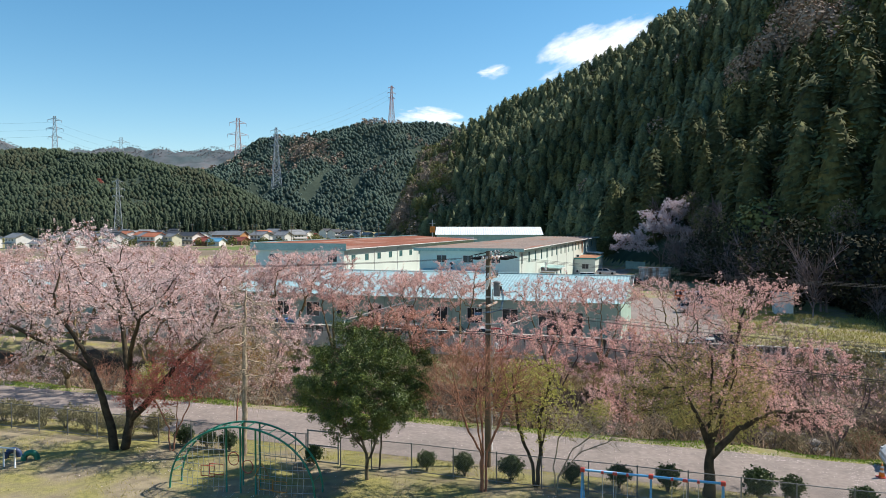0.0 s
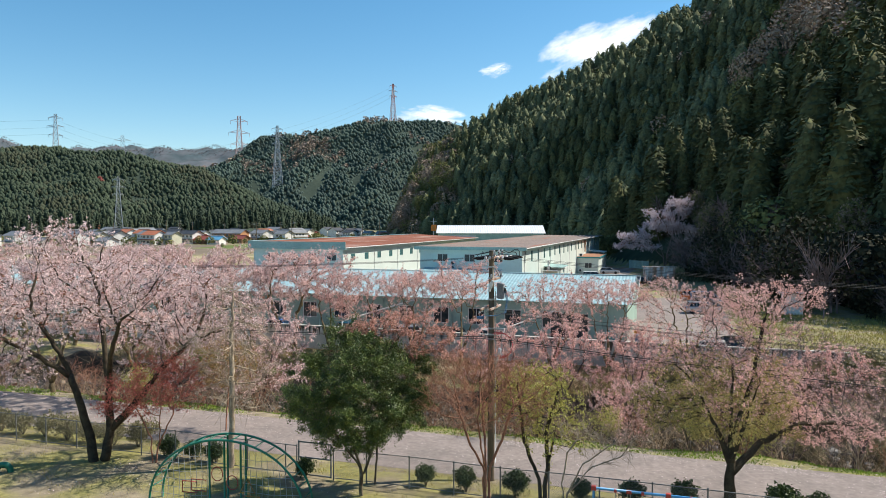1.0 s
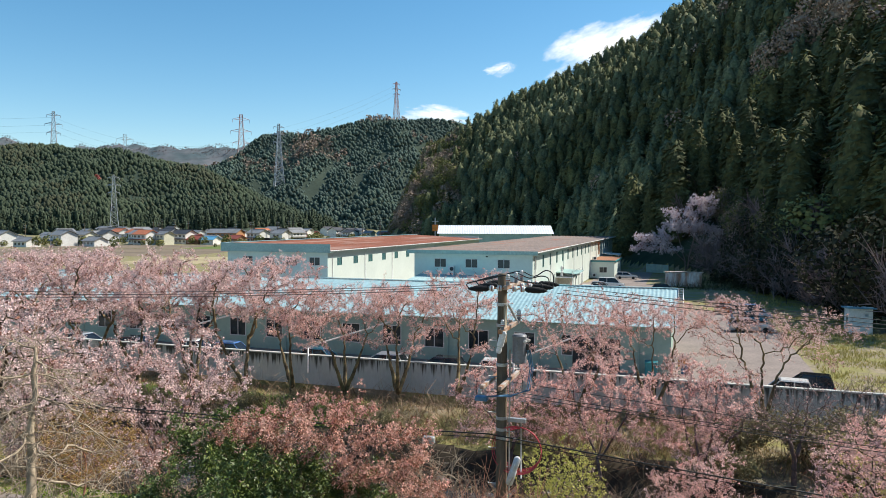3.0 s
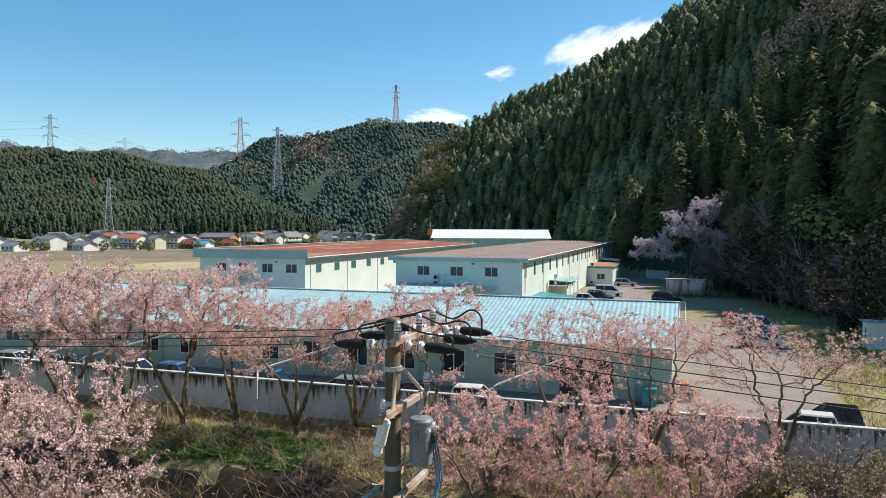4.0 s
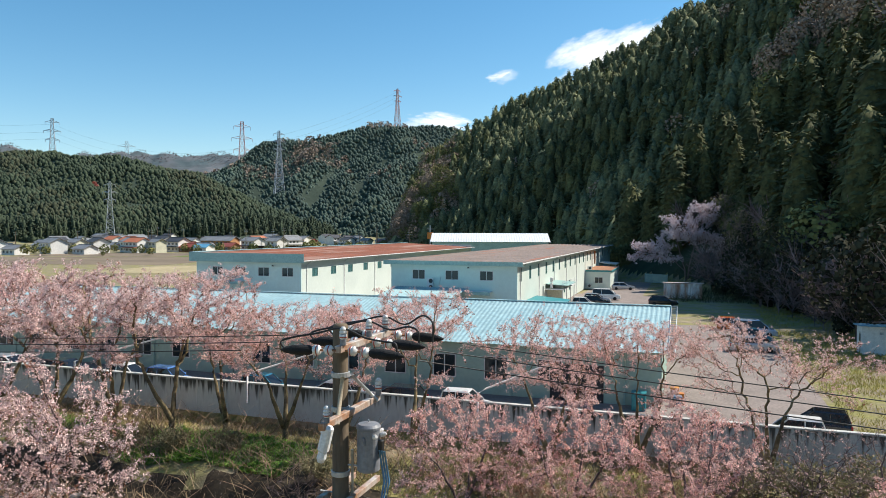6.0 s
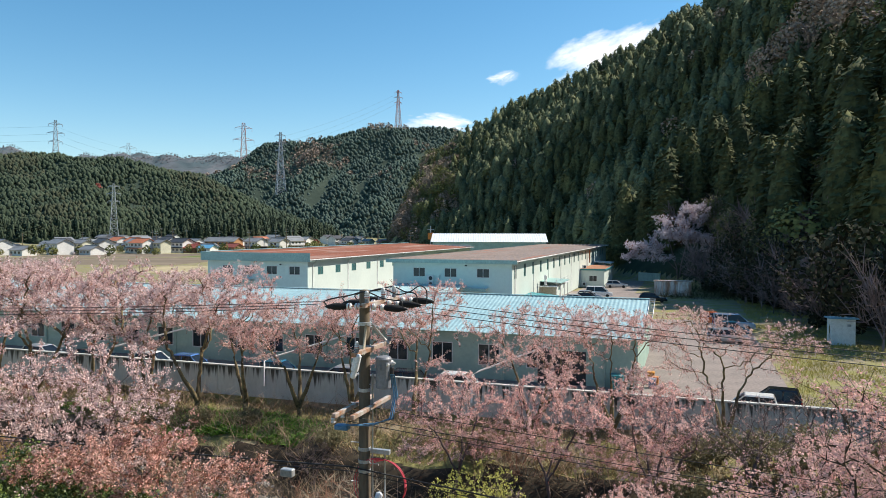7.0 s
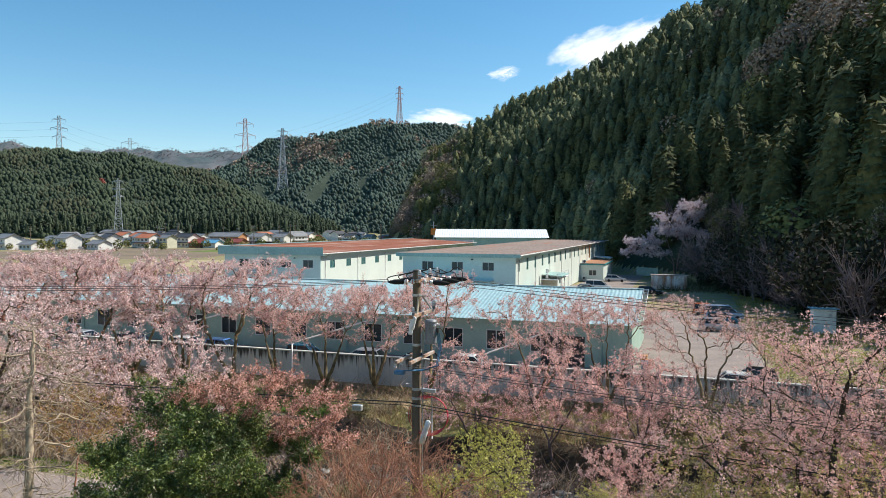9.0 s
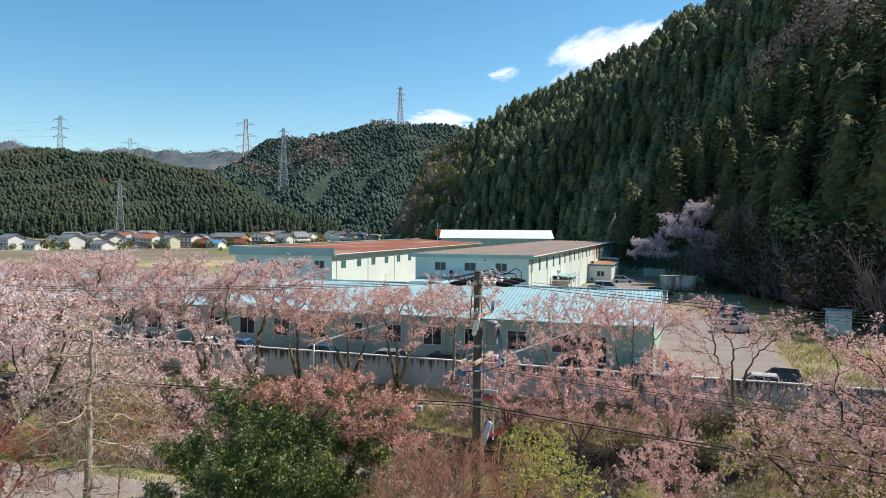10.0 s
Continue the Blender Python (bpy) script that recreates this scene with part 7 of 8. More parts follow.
def stream():
    verts, faces = [], []
    n = 60
    for k in range(n + 1):
        u = -120 + 180 * k / n
        for v in (46.2, 48.5, 51.0, 54.2):
            p = site(u, v, -2.72 + 0.01 * math.sin(u * 0.7 + v))
            verts.append(p)
    for k in range(n):
        for j in range(3):
            q = k * 4 + j
            faces.append((q, q + 4, q + 5, q + 1))
    tagged(new("stream", mesh_from("stream", verts, faces, MAT["water"], smooth=True)), "shallow dark stream between the banks", "water", kind="structure")
    rng = np.random.default_rng(8)
    V, F = [], []
    base_bm = bmesh.new()
    bmesh.ops.create_icosphere(base_bm, subdivisions=1, radius=1.0)
    bv = np.array([tuple(v.co) for v in base_bm.verts])
    bf = [tuple(v.index for v in f.verts) for f in base_bm.faces]
    base_bm.free()
    for k in range(900):
        u, v = rng.uniform(-60, 35), rng.choice((rng.uniform(45, 48.5), rng.uniform(52, 56), rng.uniform(48, 53)))
        p = site(u, v)
        s = rng.uniform(0.08, 0.42) * (1.6 if rng.random() < 0.05 else 1)
        q = bv * rng.uniform(0.75, 1.25, bv.shape) * np.array([s, s * rng.uniform(0.6, 1), s * 0.6])
        o = len(V)
        z = max(gz(p.x, p.y), -2.75)
        V += [(p.x + a, p.y + b, z + c) for a, b, c in q]
        F += [tuple(o + i for i in f) for f in bf]
    tagged(new("stream_stones", mesh_from("stream_stones", V, F, MAT["stone"])), "grey boulders and pebbles in the stream bed", "stones", kind="stuff")


stream()
# the lilac-white wild cherry at the foot of the hill
wild = tree_model("cherry_tree", 301, [[(0, 0, -0.5), (-0.3, 0, 2), (-2.4, 0, 4), (-6, 0, 5.6)], [(0.3, 0, -0.4), (0.6, 0, 3), (1.6, 0, 7), (2.5, 0, 10)], [(0.4, 0, 1.8), (3, 0, 4.4), (5.5, 0, 6.4)], [(-0.2, 0, 2.0), (-1, 1, 5.5), (-1.8, 1, 8.6)]],
                  [(0, 0, 10.0, 6.4, 5.5, 1.4, 2.0), (3.4, 0, 16.0, 3.6, 3.8, 1.0, 1.2), (-1.0, 0, 13.0, 4.6, 4, 1.0, 1.2), (5.2, 0, 13.6, 3.0, 3, 0.8, 0.8), (-7.4, 0, 7.4, 5.0, 4, 0.9, 1.4), (-9.6, 0, 5.0, 3.6, 3.6, 0.7, 0.7), (-4.0, 0, 4.6, 3.6, 3.6, 0.7, 0.5), (6.0, 0, 9.0, 4.0, 4, 1.3, 1.1), (7.4, 0, 6.2, 2.6, 3, 0.8, 0.5)], MAT["bark_grey"], "big wild cherry in lilac-white blossom below the forest",
                  [("crown", MAT["blossom_lilac"], 30000, 0.2, 0.10), ("young_leaves", MAT["leaf_bronze"], 1800, 0.3, 0.11)], count=1100, step=0.7, kill=1.3, reach=7, tip=0.03, power=2.2, max_r=0.42, twig_n=2, twig_len=1.3, twig_r=0.014)
placed(wild, 54.8, 180.0)
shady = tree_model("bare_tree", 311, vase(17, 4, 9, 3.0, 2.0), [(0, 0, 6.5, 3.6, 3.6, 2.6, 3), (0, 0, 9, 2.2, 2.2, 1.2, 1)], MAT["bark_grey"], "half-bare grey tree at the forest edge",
                   [("crown", MAT["twig_hill"], 3000, 0.25, 0.10), ("foliage", MAT["leaf_hill"], 2200, 0.3, 0.12)], count=500, step=0.5, kill=0.9, reach=6, tip=0.02, power=2.1, max_r=0.22, twig_n=2, twig_len=1.0, twig_r=0.011)
for k, (x, y, s) in enumerate(((61, 150, 1.1), (58, 128, 1.0), (66, 116, 1.2), (70, 140, 1.3), (62, 168, 1.1), (57, 108, 0.9), (72, 104, 1.2), (66, 92, 1.0), (80, 120, 1.3), (63, 182, 1.1), (78, 96, 1.1))):
    stand(shady, x, y, 80 * k, s, group="trees at the forest edge")
drop_model(shady)
blades("forest_edge_brush", 7, np.concatenate([strewn(41, 22, 48, 88, 170, 16000, -0.9, 3.0), strewn(42, -6, 14, 150, 215, 8000, -0.5, 3.0)]), 0.4, 1.6, 0.03, 0.5, MAT["brush_dark"], "undergrowth with shade in its colour at the foot of the forest", "undergrowth")

# ---- forest on the hills ----
def conifer_template(seed, sprays, slim, blunt, size, sides=8, rings=7, stray=0.3):
    """One conifer of unit height: a lumpy tapering crown with small folded sprays hanging off its skin."""
    rng = np.random.default_rng(seed)
    v, f = [], []
    width = lambda z: slim * min(1.0, ((1 - z) / 0.8) ** blunt) * (0.62 + 0.38 * min(1.0, z / 0.35))
    lumps = rng.uniform(0.84, 1.14, (rings, sides))
    lean = rng.normal(0, 0.03, 2)
    for t in range(rings):
        z = 0.95 * t / rings
        for k in range(sides):
            a = 2 * math.pi * (k + 0.5 * (t % 2) + rng.uniform(-0.2, 0.2)) / sides
            r = width(z) * 0.84 * lumps[t, k]
            v.append((r * math.cos(a) + lean[0] * z, r * math.sin(a) + lean[1] * z, z + rng.normal(0, 0.16) / rings))
    v.append((lean[0], lean[1], 0.97))
    for t in range(rings):
        for k in range(sides):
            a, b = t * sides + k, t * sides + (k + 1) % sides
            if t < rings - 1:
                c, d = a + sides, b + sides
                f += [(a, b, c), (b, d, c)] if t % 2 == 0 else [(a, b, d), (a, d, c)]
            else:
                f.append((a, b, rings * sides))
    for _ in range(sprays):
        z = 1 - rng.random() ** 0.66 * 0.92
        a = rng.uniform(0, 2 * math.pi)
        r = (width(z) + 0.008) * lumps[min(rings - 1, int(z * rings)), int(a / 6.2832 * (sides - 0.01))] * rng.uniform(0.88, 1.1)
        c, d = math.cos(a), math.sin(a)
        s = size * rng.uniform(0.6, 1.4)
        out = np.array([c, d, -0.75]) + rng.normal(0, stray, 3)
        side = np.array([-d, c, 0.0]) + rng.normal(0, stray, 3)
        top = np.array([r * c + lean[0] * z, r * d + lean[1] * z, z])
        b = len(v)
        v += [tuple(top - out * s * 0.8), tuple(top + out * s * 0.7 + side * s * 0.75), tuple(top + out * s * 0.7 - side * s * 0.75)]
        f.append((b, b + 2, b + 1))
    return np.array(v), np.array(f)


def broad_template(seed, tufts, size=1.0):
    """A rounded broadleaf crown of unit height."""
    rng = np.random.default_rng(seed)
    v, f = [], []
    for _ in range(tufts):
        d = rng.normal(0, 1, 3)
        d /= np.linalg.norm(d)
        c = np.array([0, 0, 0.6]) + d * np.array([0.36, 0.36, 0.38]) * rng.uniform(0.75, 1.05)
        a = rng.normal(0, 1, 3)
        a /= np.linalg.norm(a)
        b2 = np.cross(a, d)
        s = rng.uniform(0.07, 0.13) * size
        b = len(v)
        v += [tuple(c + a * s), tuple(c + b2 * s), tuple(c - a * s), tuple(c - b2 * s + d * s * 0.5)]
        f += [(b, b + 1, b + 2), (b, b + 2, b + 3)]
    return np.array(v), np.array(f)


def forest(name, seed, spots, heights, kinds, mat, label):
    rng = np.random.default_rng(seed)
    V, T, base = [], [], 0
    for (x, y, z), h in zip(spots, heights):
        tv, tf = kinds[rng.integers(len(kinds))]
        a = rng.uniform(0, 6.28)
        c, s = math.cos(a), math.sin(a)
        w = h * rng.uniform(0.85, 1.25)
        V.append(np.stack([x + (tv[:, 0] * c - tv[:, 1] * s) * w, y + (tv[:, 0] * s + tv[:, 1] * c) * w, z + tv[:, 2] * h - 0.5], 1))
        T.append(tf + base)
        base += len(tv)
    V, T = np.concatenate(V), np.concatenate(T)
    me = bpy.data.meshes.new(name)
    me.vertices.add(len(V))
    me.vertices.foreach_set("co", V.ravel())
    me.loops.add(len(T) * 3)
    me.loops.foreach_set("vertex_index", T.ravel().astype(np.int32))
    me.polygons.add(len(T))
    me.polygons.foreach_set("loop_start", np.arange(0, len(T) * 3, 3, dtype=np.int32))
    me.polygons.foreach_set("use_smooth", np.ones(len(T), bool))
    me.materials.append(mat)
    me.update()
    return tagged(new(name, me), label, "forest", kind="stuff")


def scatter(seed, x0, x1, y0, y1, step, keep):
    rng = np.random.default_rng(seed)
    xs, ys = np.meshgrid(np.arange(x0, x1, step), np.arange(y0, y1, step))
    x = xs.ravel() + rng.uniform(-0.48, 0.48, xs.size) * step
    y = ys.ravel() + rng.uniform(-0.48, 0.48, xs.size) * step
    z = ground_height(x, y)
    ok = keep(x, y, z)
    return np.stack([x[ok], y[ok], z[ok]], 1)


RNG = np.random.default_rng(5)


def valley_side(x, y, pts, margin):
    """True on the valley's side of a ridge line and for a strip just behind it."""
    best, out = np.full(x.shape, 1e9), np.zeros(x.shape, bool)
    for (x0, y0, _), (x1, y1, _) in zip(pts, pts[1:]):
        dx, dy = x1 - x0, y1 - y0
        n = math.hypot(dx, dy)
        w = np.clip(((x - x0) * dx + (y - y0) * dy) / n ** 2, 0, 1)
        d = np.hypot(x - x0 - w * dx, y - y0 - w * dy)
        side = ((x - x0) * dy - (y - y0) * dx) / n
        near = d < best
        out = np.where(near, (side > 0) | (d < margin), out)
        best = np.minimum(best, d)
    return out


def on_right(x, y, z):
    # for y < 160 unseen trees are added further right to shade the yard
    return valley_side(x, y, RIDGE_RIGHT, 14) & (ridge_field(x, y, RIDGE_RIGHT, RIGHT_SLOPE) > 0.6) & (x < y * 0.70 + np.where(y < 160, 75, 25)) & (x > -0.1 * y - 30) & (z > 0.5) & (np.hypot(x - 56, y - 182) > 12) & ~((np.abs(x - 0.31 * y) < 9) & (y > 120) & (y < 192))


def bare_template(seed, limbs, twigs):
    """A leafless crown of unit height: a stem, limbs and a haze of thin twigs."""
    rng = np.random.default_rng(seed)
    v, f = [], []

    def stroke(a, b, w):
        a, b = np.array(a), np.array(b)
        d = b - a
        s1 = np.cross(d, rng.normal(0, 1, 3))
        s1 *= w / (np.linalg.norm(s1) + 1e-9)
        q = len(v)
        v.extend([tuple(a - s1), tuple(a + s1), tuple(b + s1 * 0.4), tuple(b - s1 * 0.4)])
        f.extend([(q, q + 1, q + 2), (q, q + 2, q + 3)])

    stroke((0, 0, 0), (0.02, 0.01, 0.55), 0.02)
    for _ in range(limbs):
        a = rng.uniform(0, 2 * math.pi)
        p0 = np.array([0, 0, rng.uniform(0.15, 0.5)])
        r = rng.uniform(0.15, 0.34)
        p1 = p0 + np.array([r * math.cos(a), r * math.sin(a), rng.uniform(0.15, 0.42)])
        stroke(p0, p1, 0.010)
        for _ in range(twigs):
            q0 = p0 + (p1 - p0) * rng.uniform(0.35, 1.0)
            d = rng.normal(0, 0.09, 3) + (p1 - p0) * 0.22 + np.array([0, 0, 0.06])
            stroke(q0, q0 + d, 0.0055)
    return np.array(v), np.array(f)


spots = scatter(1, -70, 340, 60, 640, 5.0, on_right)
far = np.hypot(spots[:, 0], spots[:, 1])
mixed = wobble(spots[:, 0], spots[:, 1], 21, 2) + RNG.normal(0, 0.7, len(spots))
tip = (spots[:, 1] > 430) & (spots[:, 0] < 8)
broad = (mixed > 1.85) | ((spots[:, 0] > spots[:, 1] * 0.45) & (spots[:, 2] > 62) & (RNG.random(len(spots)) < 0.62)) | (tip & (RNG.random(len(spots)) < 0.85))
near, mid = ~broad & (far < 235), ~broad & (far >= 235)
thin = RNG.random(len(spots)) < 0.62
near = near & thin
forest("hillside_cedars", 1, spots[near], RNG.uniform(14, 26, near.sum()), [conifer_template(k, 900, 0.15 + 0.014 * k, 0.66, 0.021, 8, 9) for k in range(6)], MAT["cedar"], "cedar trees with shade in their colour on the steep hillside above the yard")
olive = (wobble(spots[:, 0], spots[:, 1], 34, 9) + RNG.normal(0, 0.5, len(spots))) > 0.55
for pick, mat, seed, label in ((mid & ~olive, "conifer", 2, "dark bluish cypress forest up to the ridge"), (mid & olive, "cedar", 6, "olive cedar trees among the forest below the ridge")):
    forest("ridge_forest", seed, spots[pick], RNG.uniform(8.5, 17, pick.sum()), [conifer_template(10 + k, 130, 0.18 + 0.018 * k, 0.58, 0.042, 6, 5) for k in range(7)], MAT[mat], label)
pale = broad & (RNG.random(len(spots)) < 0.5)
forest("hillside_broadleaf_trees", 3, spots[broad & ~pale], RNG.uniform(8, 13, (broad & ~pale).sum()), [broad_template(k, 170, 0.45) for k in range(4)], MAT["leaf_hill"], "olive broadleaf trees among the cedars")
forest("hillside_bare_trees", 4, spots[pale], RNG.uniform(8, 13, pale.sum()), [broad_template(20 + k, 170, 0.42) for k in range(4)], MAT["twig_hill"], "greyish brown bare trees among the cedars")


def grove(places):
    """Places on the hill's ground for trees that stand out one by one."""
    x, y = np.array(places, float).T
    return np.stack([x, y, ground_height(x, y)], 1)


def lone_trees(seed, places, lo, hi, mat, label, name="hillside_bare_trees", tufts=900, size=0.24):
    spots = grove(places)
    return forest(name, seed, spots, np.random.default_rng(seed).uniform(lo, hi, len(spots)), [broad_template(seed * 7 + k, tufts, size) for k in range(3)], MAT[mat], label)


lone_trees(19, [(104, 241), (107, 239), (102, 244)], 17, 20, "twig_hill", "clump of pinkish brown bare trees high on the hillside")
lone_trees(21, [(116, 243), (120, 240), (118, 231), (122, 233), (114, 207), (118, 222), (112, 228), (124, 226)], 16, 20, "twig_hill", "greyish brown bare trees near the top of the hillside")
lone_trees(20, [(96, 234), (71, 134), (60, 133), (121, 216), (74, 131)], 14, 18, "leaf_hill", "yellow-green broadleaf trees standing out on the dark hillside", "hillside_broadleaf_trees")
lone_trees(24, [(-348, 730), (-351, 733)], 5.5, 8, "leaf_red", "single rust-red tree on the low wooded hill", "hillside_red_tree", 200, 0.6)
lone_trees(22, [(-16, 458), (4, 461), (-5, 466), (-12, 452), (-1, 474)], 13, 17, "leaf_hill", "yellowish broadleaf trees at the end of the spur", "hillside_broadleaf_trees")
lone_trees(23, [(-26, 462), (-22, 468), (-30, 470), (-11, 484), (-20, 476), (-28, 456)], 12, 17, "twig_hill", "reddish brown bare trees at the end of the spur")
edge = scatter(14, 60, 150, 70, 215, 6.5, lambda x, y, z: (ridge_field(x, y, RIDGE_RIGHT, RIGHT_SLOPE) > 0.5) & (ridge_field(x, y, RIDGE_RIGHT, RIGHT_SLOPE) < 26) & (x < y * 0.70 + 20) & (np.hypot(x - 56, y - 182) > 9))
edge = edge[RNG.random(len(edge)) < 0.6]
forest("forest_edge_bare_trees", 8, edge, RNG.uniform(7, 13, len(edge)), [bare_template(90 + k, 16, 18) for k in range(4)], MAT["twig_shade"], "mauve-brown leafless trees along the forest's edge")
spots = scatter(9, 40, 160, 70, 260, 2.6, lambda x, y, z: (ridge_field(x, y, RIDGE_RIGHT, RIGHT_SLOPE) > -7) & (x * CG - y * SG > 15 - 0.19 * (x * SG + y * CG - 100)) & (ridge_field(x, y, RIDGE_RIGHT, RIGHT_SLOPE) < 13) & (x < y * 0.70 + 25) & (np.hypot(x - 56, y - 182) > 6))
forest("hill_foot_undergrowth", 9, spots, RNG.uniform(0.8, 3.0, len(spots)), [broad_template(80 + k, 60) for k in range(4)], MAT["leaf_shade"], "evergreen undergrowth with shade in its colour at the foot of the hill")
# band of trees added before the forest to cast shade on the yard's edge
thick = scatter(15, 30, 120, 70, 215, 3.4, lambda x, y, z: (ridge_field(x, y, RIDGE_RIGHT, RIGHT_SLOPE) > -20) & (ridge_field(x, y, RIDGE_RIGHT, RIGHT_SLOPE) < 2) & (np.hypot(x - 56, y - 182) > 15) & (x * CG - y * SG > 15.5 - 0.19 * (x * SG + y * CG - 100)) & (x * SG + y * CG > 99) & (x < y * 0.70 + 25))
tall = RNG.random(len(thick)) < 0.58
deep = ~tall & (RNG.random(len(thick)) < 0.5)
forest("forest_edge_evergreens", 18, thick[deep], RNG.uniform(8, 14, deep.sum()), [broad_template(120 + k, 800, 0.24) for k in range(4)], MAT["leaf_shade"], "ivy-clad evergreen trees with shade in their colour before the forest")
forest("forest_edge_thicket", 16, thick[~tall & ~deep], RNG.uniform(2.0, 5.0, (~tall & ~deep).sum()), [broad_template(95 + k, 60) for k in range(4)], MAT["leaf_shade"], "evergreen thicket with shade in its colour in front of the forest")
forest("forest_edge_bare_trees", 17, thick[tall], RNG.uniform(5, 11, tall.sum()), [bare_template(98 + k, 16, 18) for k in range(4)], MAT["twig_shade"], "leafless brown trees in front of the forest")
spots = scatter(2, -620, -90, 600, 815, 3.7, lambda x, y, z: (ridge_field(x, y, RIDGE_LEFT, 0.55) > 1) & (np.abs(x) < y * 0.70))
low = wobble(spots[:, 0], spots[:, 1], 30, 4) + RNG.normal(0, 0.6, len(spots)) > 0.9
for pick, mat, seed, label in ((~low, "conifer_dark", 2, "dark cedar forest on the low hill behind the town"), (low, "cedar_far", 7, "brownish green cedars on the low hill")):
    forest("low_hill_forest", seed, spots[pick], RNG.uniform(4.2, 6.6, pick.sum()), [conifer_template(30 + k, 14, 0.45 + 0.02 * k, 0.5, 0.08, 5, 3) for k in range(6)], MAT[mat], label)
foot = scatter(4, -700, -60, 560, 830, 5.5, lambda x, y, z: (ridge_field(x, y, RIDGE_LEFT, 0.55) > 0) & (ridge_field(x, y, RIDGE_LEFT, 0.55) < 14) & (np.abs(x) < y * 0.70))
forest("hill_foot_cedars", 12, foot, RNG.uniform(11, 17, len(foot)), [conifer_template(35 + k, 40, 0.16, 0.6, 0.06, 5, 4) for k in range(4)], MAT["conifer_dark"], "tall cedars along the foot of the low hill")
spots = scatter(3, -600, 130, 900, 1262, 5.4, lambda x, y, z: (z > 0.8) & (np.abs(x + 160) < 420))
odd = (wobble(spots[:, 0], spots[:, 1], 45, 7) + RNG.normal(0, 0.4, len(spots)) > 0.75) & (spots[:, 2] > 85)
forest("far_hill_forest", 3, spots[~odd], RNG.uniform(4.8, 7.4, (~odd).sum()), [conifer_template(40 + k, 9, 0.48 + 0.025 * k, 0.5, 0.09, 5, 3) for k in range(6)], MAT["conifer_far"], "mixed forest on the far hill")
forest("far_hill_bare_trees", 5, spots[odd], RNG.uniform(7, 11, odd.sum()), [broad_template(60 + k, 14, 1.5) for k in range(4)], MAT["twig_hill"], "brown bare trees near the top of the far hill")
range_spots = scatter(35, -2100, -760, 2880, 3040, 13.0, lambda x, y, z: z > 200)
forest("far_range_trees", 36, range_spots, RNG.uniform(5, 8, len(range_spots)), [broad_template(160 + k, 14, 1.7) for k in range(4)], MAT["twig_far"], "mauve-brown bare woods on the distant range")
garden = scatter(33, -270, -30, 345, 560, 13.0, lambda x, y, z: z < 0.8)
garden = garden[RNG.random(len(garden)) < 0.55]
forest("town_trees", 34, garden, RNG.uniform(2.0, 6.0, len(garden)), [broad_template(150 + k, 150, 0.75) for k in range(4)], MAT["leaf_hill"], "small garden trees and hedges among the houses")

# ---- town, fields, pylons, clouds ----
def house_model(w, d, storeys, roof_mat, wall_mat, label, hip=False):
    ob = thing("house", Matrix.Identity(4), label, "house")
    h = 2.8 * storeys
    cache = {}
    holes = []
    for s in range(storeys):
        for k in range(max(1, int(w / 3))):
            holes.append((0.9 + k * 3.0, 0.9 + 2.8 * s, 1.6, 1.2))
    fr = part("front_wall", wall_with_holes(w, -1.5, h, 0.2, [(x, x + a, z, z + b) for x, z, a, b in holes]), wall_mat, ob)
    for x, z, a, b in holes:
        window_into(fr, x, z, a, b, FRONT, cache, MAT["glass_dark"], MAT["frame_white"])
    part("back_wall", box(0, w, d - 0.2, d, -1.5, h), wall_mat, ob)
    rise = d * 0.24
    for x in (0, w - 0.2):
        bm = bmesh.new()
        rings = [[bm.verts.new((x + dx, y, z)) for y, z in ((0.203, -1.5), (d - 0.203, -1.5), (d - 0.203, h), (d / 2, h + rise - 0.06), (0.203, h))] for dx in (0, 0.2)]
        bm.faces.new(rings[0])
        bm.faces.new(list(reversed(rings[1])))
        for k in range(5):
            bm.faces.new((rings[0][k], rings[0][(k + 1) % 5], rings[1][(k + 1) % 5], rings[1][k]))
        part("gable_wall", bm, wall_mat, ob)
    o = 0.7
    e = rise * o / (d / 2)
    for pts in ([(-o, -o, h - e), (w + o, -o, h - e), (w + o, d / 2, h + rise), (-o, d / 2, h + rise)], [(-o, d / 2, h + rise), (w + o, d / 2, h + rise), (w + o, d + o, h - e), (-o, d + o, h - e)]):
        part("roof", slab([(p[0], p[1], p[2] + 0.18) for p in pts], 0.16), roof_mat, ob)
    part("ridge", box(-o, w + o, d / 2 - 0.15, d / 2 + 0.15, h + rise + 0.14, h + rise + 0.32, 0.03), roof_mat, ob)
    if storeys > 1:
        part("eave_roof", slab([(-0.4, -1.6, 2.6), (w + 0.4, -1.6, 2.6), (w + 0.4, -0.003, 3.05), (-0.4, -0.003, 3.05)], 0.12), roof_mat, ob, "lower eave roof")
    return ob


